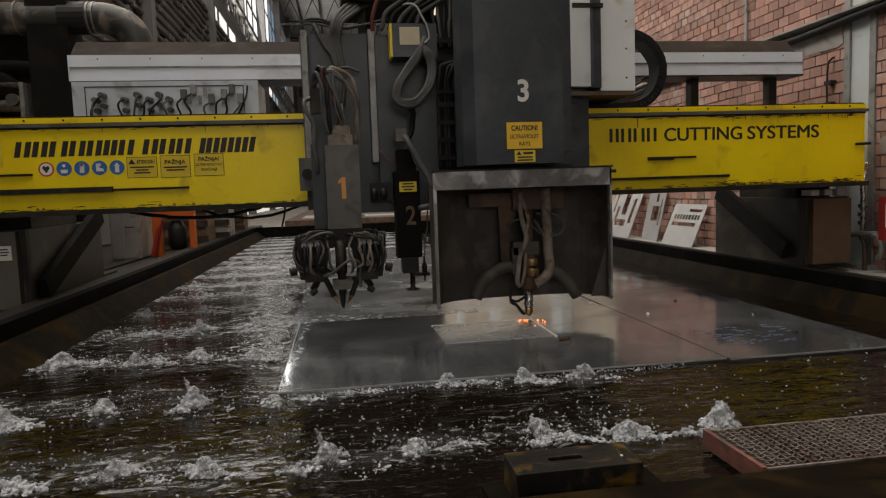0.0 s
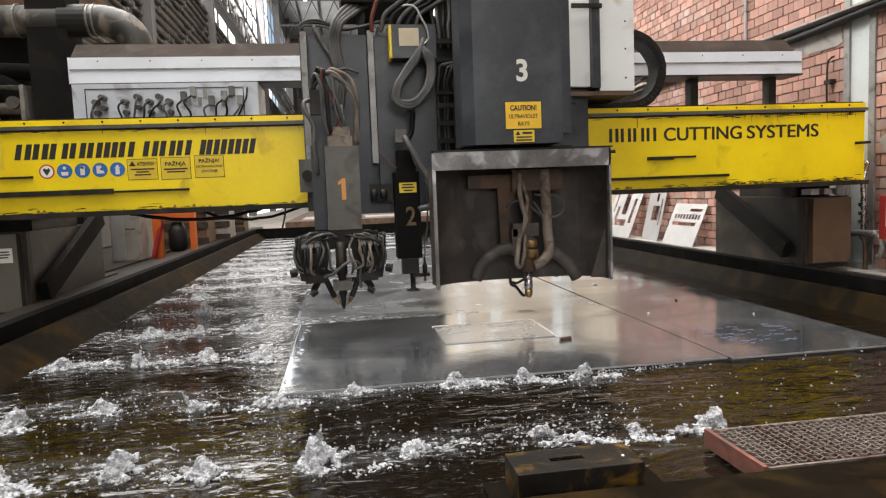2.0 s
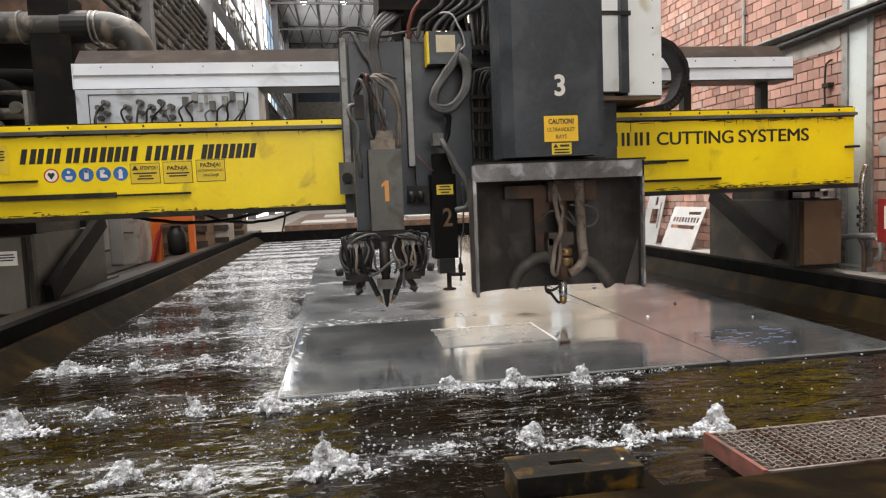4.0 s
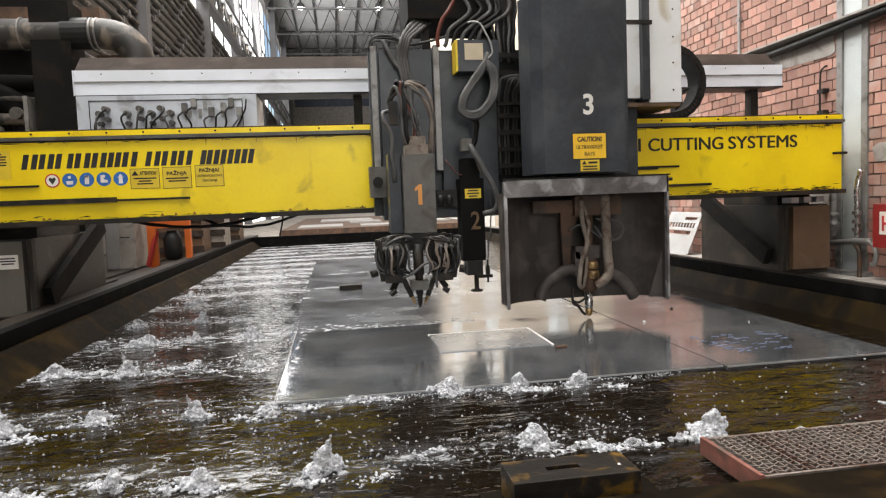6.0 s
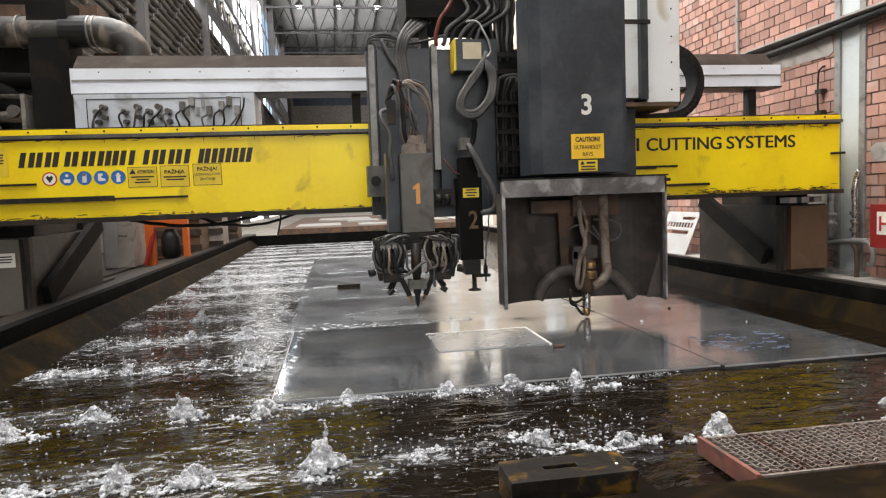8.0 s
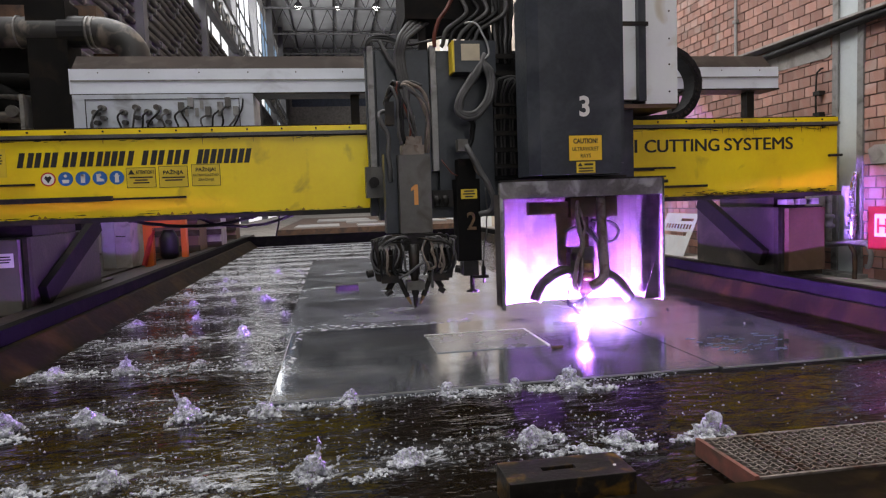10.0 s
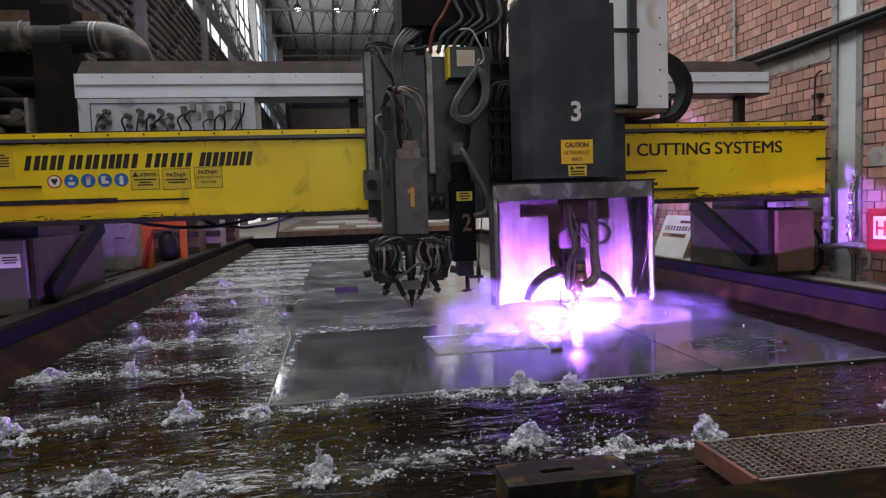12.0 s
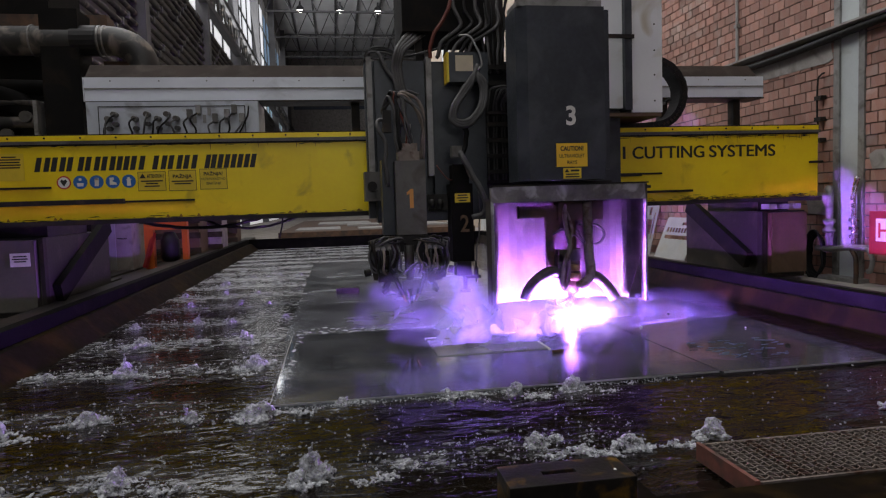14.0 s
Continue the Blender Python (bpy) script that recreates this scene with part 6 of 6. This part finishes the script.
JET_MESHES = [foam_mesh(s, t) for s, t in ((1, 0.35), (2, 0.6), (3, 0.75), (4, 0.3), (5, 1.0), (6, 0.2), (7, 0.45))]
RAFT_MESHES = [froth_mesh(s) for s in (11, 12, 13, 14)]
JETS = []
jr = random.Random(21)
for row, y in enumerate((1.80, 2.36, 3.08, 3.74, 4.37, 5.1, 5.8, 6.5, 7.2, 8.0)):
    for k in range(13):
        x = -1.22 + 0.285 * k + (0.12 if row % 2 else 0.0)
        if x > 1.15 or (y > 2.38 and x > -0.36) or (row == 1 and x > 1.1) or (y > 5.0 and jr.random() < 0.25):
            continue
        JETS.append((x + jr.uniform(-0.05, 0.05), y + jr.uniform(-0.045, 0.045), jr.uniform(0.8, 1.25)))
JETS += [(1.62, 1.70, 0.45), (1.75, 1.86, 0.5), (1.30, 1.68, 0.55)]
JET_THINGS = []
for k, (x, y, s) in enumerate(JETS):
    s *= 1.16
    ob = new("water_jet", JET_MESHES[k % 7])
    ob.location, ob.scale = (x, y, WATERLINE), (s, s, s)
    tagged(ob, "small white bubbling jet bursting through the dark water", "water jet", "bubbling water jets")
    JET_THINGS.append(ob)


RAFTS = []
for k, (x, y, s) in enumerate(JETS):
    for j in range(2 if y < 4.0 and k % 2 else 1):
        ob = new("froth_raft", RAFT_MESHES[(k + j) % 4])
        ob.location, ob.scale = (x + jr.uniform(-0.13, 0.13), y + jr.gauss(0, 0.05) - 0.03, WATERLINE), (s, s, s)
        tagged(ob, "ragged raft of white froth afloat on the water", "froth", "froth rafts")
        RAFTS.append(ob)


def foam_drift(seed, area, count, big):
    """Flecks of foam that drift as one sheet."""
    r = random.Random(seed)
    x0, x1, y0, y1 = area
    bm = bmesh.new()
    made = 0
    while made < count:
        x, y = r.uniform(x0, x1), r.uniform(y0, y1)
        if x > -0.32 and y > 2.34 and x < 2.5 and y < 8.45:
            continue
        near = min(abs(y - q) for q in (1.84, 2.40, 3.12, 3.78, 4.41, 5.1, 5.8, 6.5, 7.2, 8.0)) if y < 8.4 else 0.1
        dens = (math.exp(-(near / 0.13) ** 2) + 0.10) * (0.35 + 0.65 * (noise.noise((x * 2.2, y * 3.1, seed)) > -0.15))
        if x > 1.1:
            dens *= 0.12
        if r.random() > dens:
            continue
        q = r.uniform(0.25, 1.0) ** 2 * big
        v = [bm.verts.new((x + q * 1.6 * r.uniform(0.5, 1.2) * math.cos(a), y + q * r.uniform(0.5, 1.2) * math.sin(a), WATERLINE + r.uniform(0.001, 0.006))) for a in (0, 1.26, 2.51, 3.77, 5.03)]
        t = bm.verts.new((x, y, WATERLINE + 0.006 + q * 0.7))
        for i in range(5):
            bm.faces.new((v[i], v[(i + 1) % 5], t))
        made += 1
    mid = ((x0 + x1) / 2, (y0 + y1) / 2, WATERLINE)
    return single("foam_flecks", bm, FOAM, mid, "scattered white foam flecks drifting on the water", "foam", kind="stuff")


FOAM_SHEETS = [foam_drift(31, (-1.32, 1.9, 1.6, 2.7), 420, 0.0055), foam_drift(32, (-1.32, 0.9, 1.6, 2.7), 1500, 0.0045), foam_drift(33, (-1.32, -0.3, 2.7, 4.6), 600, 0.007),
               foam_drift(34, (-1.32, -0.3, 4.6, 8.5), 600, 0.009), foam_drift(35, (-1.32, 2.5, 8.45, 12.1), 600, 0.012), foam_drift(36, (-1.32, -0.3, 2.7, 8.5), 700, 0.007)]
# single droplets thrown over the near water
bm = bmesh.new()
dr = random.Random(64)
for k in range(300):
    x, y = dr.uniform(0.1, 2.3), dr.uniform(1.62, 2.36)
    blob(bm, (x, y, WATERLINE + dr.uniform(0.004, 0.012)), 0.0009 + 0.0034 * dr.random() ** 2, dr, 0.4, 1, 0.8)
FOAM_SHEETS.append(single("water_droplets", bm, FOAM, (1.2, 2.0, WATERLINE), "scattered white droplets leaping on the dark water", "droplets", kind="stuff"))
# foam line washing along the front edge of the plates
bm = bmesh.new()
er = random.Random(8)
for k in range(700):
    x = er.uniform(-0.27, 1.3)
    blob(bm, (x, 2.382 + er.gauss(0, 0.010) - 0.006, WATERLINE + er.uniform(-0.006, 0.009)), er.uniform(0.001, 0.0042), er, 0.4, 1, 0.8)
for k in range(160):
    blob(bm, (-0.275 + er.gauss(0, 0.006), er.uniform(2.4, 3.7), WATERLINE + er.uniform(-0.004, 0.010)), er.uniform(0.001, 0.004), er, 0.4, 1, 0.8)
single("edge_foam", bm, FOAM, (0.5, 2.385, WATERLINE), "thin white foam line washing along the plate edge", "foam", kind="stuff")
# splashes lying on the plates at their joint
bm = bmesh.new()
for k in range(170):
    x = er.uniform(-0.24, 0.75)
    blob(bm, (x, 3.75 + er.gauss(0, 0.05) + 0.3 * max(0, 0.25 - x) * er.random(), PLATE_TOP - 0.0035), er.uniform(0.004, 0.017), er, 0.6, 1, 0.05)
for k in range(40):
    blob(bm, (-0.235 + abs(er.gauss(0, 0.012)), er.uniform(2.75, 3.7), PLATE_TOP), er.uniform(0.003, 0.014), er, 0.6, 1, 0.06)
single("splash_foam", bm, FOAM, (0.3, 3.74, PLATE_TOP), "white splash foam lying over the plate joint", "foam", kind="stuff")

# ---- the plasma arc, its painted bloom, its steam and embers ----
th = Thing("plasma_arc", (1.385, 3.578, 0.80), "blinding violet-white plasma arc under the torch", "arc")
part("arc_core", lathe([(0.008, 0.7815), (0.020, 0.7825), (0.022, 0.786), (0.018, 0.790), (0.008, 0.793)], 1.385, 3.578, 12), ARC, th, smooth=True)
ARC_THING = th.ob


def arc_bloom_material():
    """Painted bloom and lit steam round the arc: it glows, hides nothing and fades away from its middle."""
    m = bpy.data.materials.new("arc_bloom")
    m.use_nodes = True
    n, link = m.node_tree.nodes, m.node_tree.links.new
    n.remove(n["Principled BSDF"])
    geo, ball, mp, tex = n.new("ShaderNodeTexCoord"), n.new("ShaderNodeTexGradient"), n.new("ShaderNodeMapping"), n.new("ShaderNodeTexNoise")
    ball.gradient_type = "SPHERICAL"
    mp.inputs["Location"].default_value, mp.inputs["Scale"].default_value = (-1, -1, 0), (2, 2, 0)
    link(geo.outputs["UV"], mp.inputs["Vector"])
    link(mp.outputs["Vector"], ball.inputs["Vector"])
    tex.inputs["Scale"].default_value, tex.inputs["Detail"].default_value = 9, 4
    link(geo.outputs["Object"], tex.inputs["Vector"])
    power, lump, mul = n.new("ShaderNodeMath"), n.new("ShaderNodeMath"), n.new("ShaderNodeMath")
    power.operation, lump.operation, mul.operation = "POWER", "MULTIPLY_ADD", "MULTIPLY"
    link(ball.outputs["Fac"], power.inputs[0])
    power.inputs[1].default_value = 2.2
    link(tex.outputs["Fac"], lump.inputs[0])
    lump.inputs[1].default_value, lump.inputs[2].default_value = 34.0, -3.0
    link(power.outputs[0], mul.inputs[0])
    link(lump.outputs[0], mul.inputs[1])
    clear, shine, both = n.new("ShaderNodeBsdfTransparent"), n.new("ShaderNodeEmission"), n.new("ShaderNodeAddShader")
    shine.inputs["Color"].default_value = (0.50, 0.32, 1.0, 1)
    link(mul.outputs[0], shine.inputs["Strength"])
    link(clear.outputs[0], both.inputs[0])
    link(shine.outputs[0], both.inputs[1])
    link(both.outputs[0], n["Material Output"].inputs["Surface"])
    return m


def steam(seed, wide, high, deep, mist=MIST, skins=3):
    """A puff of thin steam: billowing skins one behind another."""
    r = random.Random(seed)
    bm = bmesh.new()
    uv = bm.loops.layers.uv.new("middle")
    for layer in range(skins):
        cx, cz, cy = r.gauss(0, wide * 0.25), r.uniform(0, high * 0.4), (layer - 1) * deep * 0.5
        tilt, k = r.uniform(-0.7, 0.7), 22
        g = []
        for i in range(k + 1):
            row = []
            for j in range(k + 1):
                a, b = i / k * 2 - 1, j / k * 2 - 1
                w = noise.noise((a * 2.2 + seed, b * 2.2, layer * 3.0))
                v = bm.verts.new((cx + a * wide, cy + deep * (0.9 * w + tilt * a + 0.5 * (a * a + b * b)), max(-0.01, cz + b * high + 0.12 * high * w)))
                row.append((v, i / k, j / k))
            g.append(row)
        for i in range(k):
            for j in range(k):
                q = (g[i][j], g[i + 1][j], g[i + 1][j + 1], g[i][j + 1])
                f = bm.faces.new([t[0] for t in q])
                for loop, t in zip(f.loops, q):
                    loop[uv].uv = t[1:]
    me = finish("steam_puff", bm, mist, (0, 0, 0), 0, True)
    ob = new("steam_puff", me)
    ob.location = (1.2, 3.6, 0.3)
    return tagged(ob, "drifting puff of thin steam lit violet by the arc", "steam", kind="stuff")


STEAM = [steam(51, 0.28, 0.12, 0.10, THIN_MIST, 1), steam(52, 0.36, 0.15, 0.14, MIST, 1), steam(53, 0.40, 0.26, 0.18, MIST, 1), steam(54, 0.38, 0.30, 0.18, MIST, 1), steam(55, 0.42, 0.24, 0.16, MIST, 1), steam(56, 0.46, 0.15, 0.14, THIN_MIST, 1)]
# one glowing sheet paints the bloom round the arc
ARC_BLOOM = steam(57, 0.31, 0.19, 0.03, arc_bloom_material(), 1)
tagged(ARC_BLOOM, "glowing sheet for the arc's violet-white bloom and lit steam", "hot gas", kind="stuff")
EMBERS = []
for k in range(8):
    x, y = 0.93 + rng.gauss(0, 0.04), 3.37 - abs(rng.gauss(0, 0.09))
    EMBERS.append((single("ember", blob(bmesh.new(), (x, y, PLATE_TOP + 0.006), rng.uniform(0.003, 0.007), rng, 0.3, 1), EMBER, (x, y, PLATE_TOP), "glowing orange ember from the cut", "ember", "embers"), x, y))
# ---- bricks of the side wall ----
def brick_mesh(length):
    bm = box(0, 0.03, 0.004, length - 0.005, 0.004, 0.0755)
    return finish("brick", bm, BRICK, (0, 0, 0), 0.0025)


SHORT = brick_mesh(0.130)
COURSE = 0.0805
br = random.Random(77)
rest_v, rest_f = [], []
picked = 0
for row in range(72):
    z = FLOOR + row * COURSE
    for k in range(72):
        y = 3.30 + 0.130 * k + (0.065 if row % 2 else 0.0)
        y1 = y + 0.124
        if y < 4.19 < y1:
            y1 = 4.187
        if y < 4.487 < y1:
            y = 4.487
        if 4.15 < y < 4.487 or y1 - y < 0.02:
            continue
        d = br.uniform(-0.004, 0.003)
        if picked < 300 and y1 - y > 0.12 and (4.44 < y < 5.75 and 1.95 < z < 3.3 or y < 4.1 and 1.4 < z < 2.7):
            ob = new("brick", SHORT)
            ob.parent = wall_brick
            ob.location = (WALL_X + d, y, z)
            picked += 1
            continue
        i = len(rest_v)
        w = [(WALL_X + d, y + 0.005, z + 0.005), (WALL_X + d, y1, z + 0.005), (WALL_X + d, y1, z + 0.075), (WALL_X + d, y + 0.005, z + 0.075)]
        rest_v += w + [(x + 0.03, a, b) for x, a, b in w]
        rest_f += [(i, i + 1, i + 2, i + 3), (i, i + 4, i + 5, i + 1), (i + 1, i + 5, i + 6, i + 2), (i + 2, i + 6, i + 7, i + 3), (i + 3, i + 7, i + 4, i)]
me = bpy.data.meshes.new("brick_field")
me.from_pydata(rest_v, [], rest_f)
me.materials.append(BRICK)
field = new("brick_field", me)
field.parent = wall_brick
tagged(field, kind="stuff")


# ---- what moves ----
GANTRY_Y = [(0, -0.149), (1, -0.149), (2, -0.145), (2.5, -0.141), (3, -0.130), (3.5, -0.105), (4.2, -0.055), (5.0, -0.008), (5.5, 0.0), (6.5, 0.0), (8, -0.003), (9.8, 0.0),
            (10.5, 0.022), (11, 0.049), (11.5, 0.077), (12, 0.104), (12.5, 0.130), (13, 0.155), (13.5, 0.181), (14, 0.205)]
SLIDE_X = [(0, -0.420), (1, -0.420), (2, -0.421), (2.5, -0.410), (3, -0.366), (3.5, -0.288), (4.0, -0.197), (4.5, -0.110), (5.0, -0.044), (5.5, -0.011), (6, -0.001), (6.5, 0.0), (8, -0.003), (10.5, -0.005),
           (12, -0.008), (14, -0.011)]
LIFT_Z = [(0, 0.010), (0.5, 0.028), (1, 0.056), (1.5, 0.085), (2, 0.110), (2.5, 0.112), (3, 0.102), (3.6, 0.081), (4.4, 0.047), (5.0, 0.021), (5.5, 0.011), (6, 0.003), (6.5, 0.0), (14, -0.002)]


def at_time(rows, t):
    for (a, u), (b, v) in zip(rows, rows[1:]):
        if a <= t <= b:
            return u + (v - u) * (t - a) / (b - a)
    return rows[-1][1]


STEPS = sorted({t for rows in (GANTRY_Y, SLIDE_X, LIFT_Z) for t, _ in rows})


def motions():
    walk(gantry.ob, [(t, pose(*(gantry.base + Vector((0, at_time(GANTRY_Y, t), 0))))) for t in STEPS])
    for th, lifts in ((carriage, 0), (head1, 0), (head2, 0), (head3, 1)):
        walk(th.ob, [(t, pose(*(th.base + Vector((at_time(SLIDE_X, t), at_time(GANTRY_Y, t), lifts * at_time(LIFT_Z, t)))))) for t in STEPS])
    # the arc strikes at the nozzle after the long pause; until then it rests inside the head's housing
    base = Vector((1.385, 3.578, 0.80))
    inside = base + Vector((0.03, 0.28, 1.3))
    rows = [(t, pose(*(inside + Vector((at_time(SLIDE_X, t), at_time(GANTRY_Y, t), at_time(LIFT_Z, t)))))) for t in (0, 1, 2, 2.5, 3, 3.5, 4.0, 4.5, 5, 5.5, 6.5, 8, 9.5, 9.6)]
    rows += [(t, pose(*(base + Vector((at_time(SLIDE_X, t), at_time(GANTRY_Y, t), 0))), 0, 0, 40 * math.sin(9 * t))) for t in (9.7, 9.8, 10, 10.25, 10.5, 10.75, 11, 11.25, 11.5, 11.75, 12, 12.25, 12.5, 12.75, 13, 13.25, 13.5, 13.75, 14)]
    walk(ARC_THING, rows)
    # steam boils up from under the water and drifts away from the arc
    paths = ([(0, 1.3, 3.6, 0.3), (9.6, 1.3, 3.6, 0.3), (10.2, 1.38, 3.42, 0.785), (12, 1.36, 3.48, 0.785), (14, 1.36, 3.57, 0.785)],
             [(0, 1.2, 3.5, 0.3), (9.7, 1.2, 3.5, 0.3), (10.4, 1.18, 3.32, 0.79), (11.5, 1.06, 3.28, 0.79), (12.5, 1.00, 3.30, 0.80), (14, 0.95, 3.36, 0.80)],
             [(0, 1.0, 3.5, 0.25), (10.4, 1.0, 3.5, 0.25), (11.3, 1.0, 3.22, 0.76), (12.5, 0.86, 3.20, 0.80), (13.3, 0.66, 3.22, 0.86), (14, 0.58, 3.25, 0.90)],
             [(0, 0.9, 3.5, 0.2), (11.0, 0.9, 3.5, 0.2), (12.2, 0.92, 3.20, 0.72), (13, 0.74, 3.20, 0.80), (14, 0.54, 3.24, 0.82)],
             [(0, 1.1, 3.5, 0.2), (11.8, 1.1, 3.5, 0.2), (12.8, 1.08, 3.26, 0.74), (14, 0.80, 3.28, 0.80)],
             [(0, 1.6, 3.5, 0.2), (9.7, 1.6, 3.5, 0.2), (10.5, 1.62, 3.40, 0.78), (12, 1.66, 3.44, 0.78), (14, 1.72, 3.5, 0.79)])
    # the painted bloom comes up with the arc and follows it
    gas = [(0, 1.385, 3.50, 0.3), (9.6, 1.385, 3.50, 0.3), (9.7, 1.385, 3.50, 0.79), (10.5, 1.38, 3.52, 0.79), (12, 1.377, 3.60, 0.79), (14, 1.374, 3.70, 0.79)]
    walk(ARC_BLOOM, [(t, pose(x, y, z, 0, 0, 4 * math.sin(7 * t))) for t, x, y, z in gas])
    for ob, rows in zip(STEAM, paths):
        walk(ob, [(t, pose(x, y, z, 0, 0, 2 * t - 20)) for t, x, y, z in rows])
    # embers die down into the cut
    for k, (ob, x, y) in enumerate(EMBERS):
        walk(ob, [(0, pose(x, y, PLATE_TOP)), (0.25 + 0.06 * k, pose(x, y, PLATE_TOP - 0.002)), (0.45 + 0.07 * k, pose(x, y, PLATE_TOP - 0.05)), (14, pose(x, y, PLATE_TOP - 0.05))])
    # jets pulse, foam drifts to and fro
    mr = random.Random(4)
    for k, ob in enumerate(JET_THINGS):
        x, y, z = ob.location
        rows, turn = [], mr.uniform(-180, 180)
        for j in range(41):
            turn += mr.uniform(-50, 50)
            rows.append((j * 0.35, pose(x + mr.gauss(0, 0.012), y + mr.gauss(0, 0.008), z - 0.012 + mr.uniform(-0.03, 0.014), mr.uniform(-12, 12), mr.uniform(-12, 12), turn)))
        walk(ob, rows)
    for k, ob in enumerate(RAFTS):
        x, y, z = ob.location
        turn = mr.uniform(-14, 14)
        walk(ob, [(j * 0.7, pose(x + mr.gauss(0, 0.02), y + mr.gauss(0, 0.012), z + mr.uniform(-0.008, 0.002), 0, 0, turn + mr.uniform(-9, 9))) for j in range(21)])
    for k, ob in enumerate(FOAM_SHEETS):
        x, y, z = ob.location
        walk(ob, [(j * 0.5, pose(x + 0.02 * math.sin(j * 1.3 + k), y + 0.012 * math.sin(j * 1.9 + 2 * k), z + 0.002 * math.sin(j * 2.3 + k))) for j in range(29)])


motions()
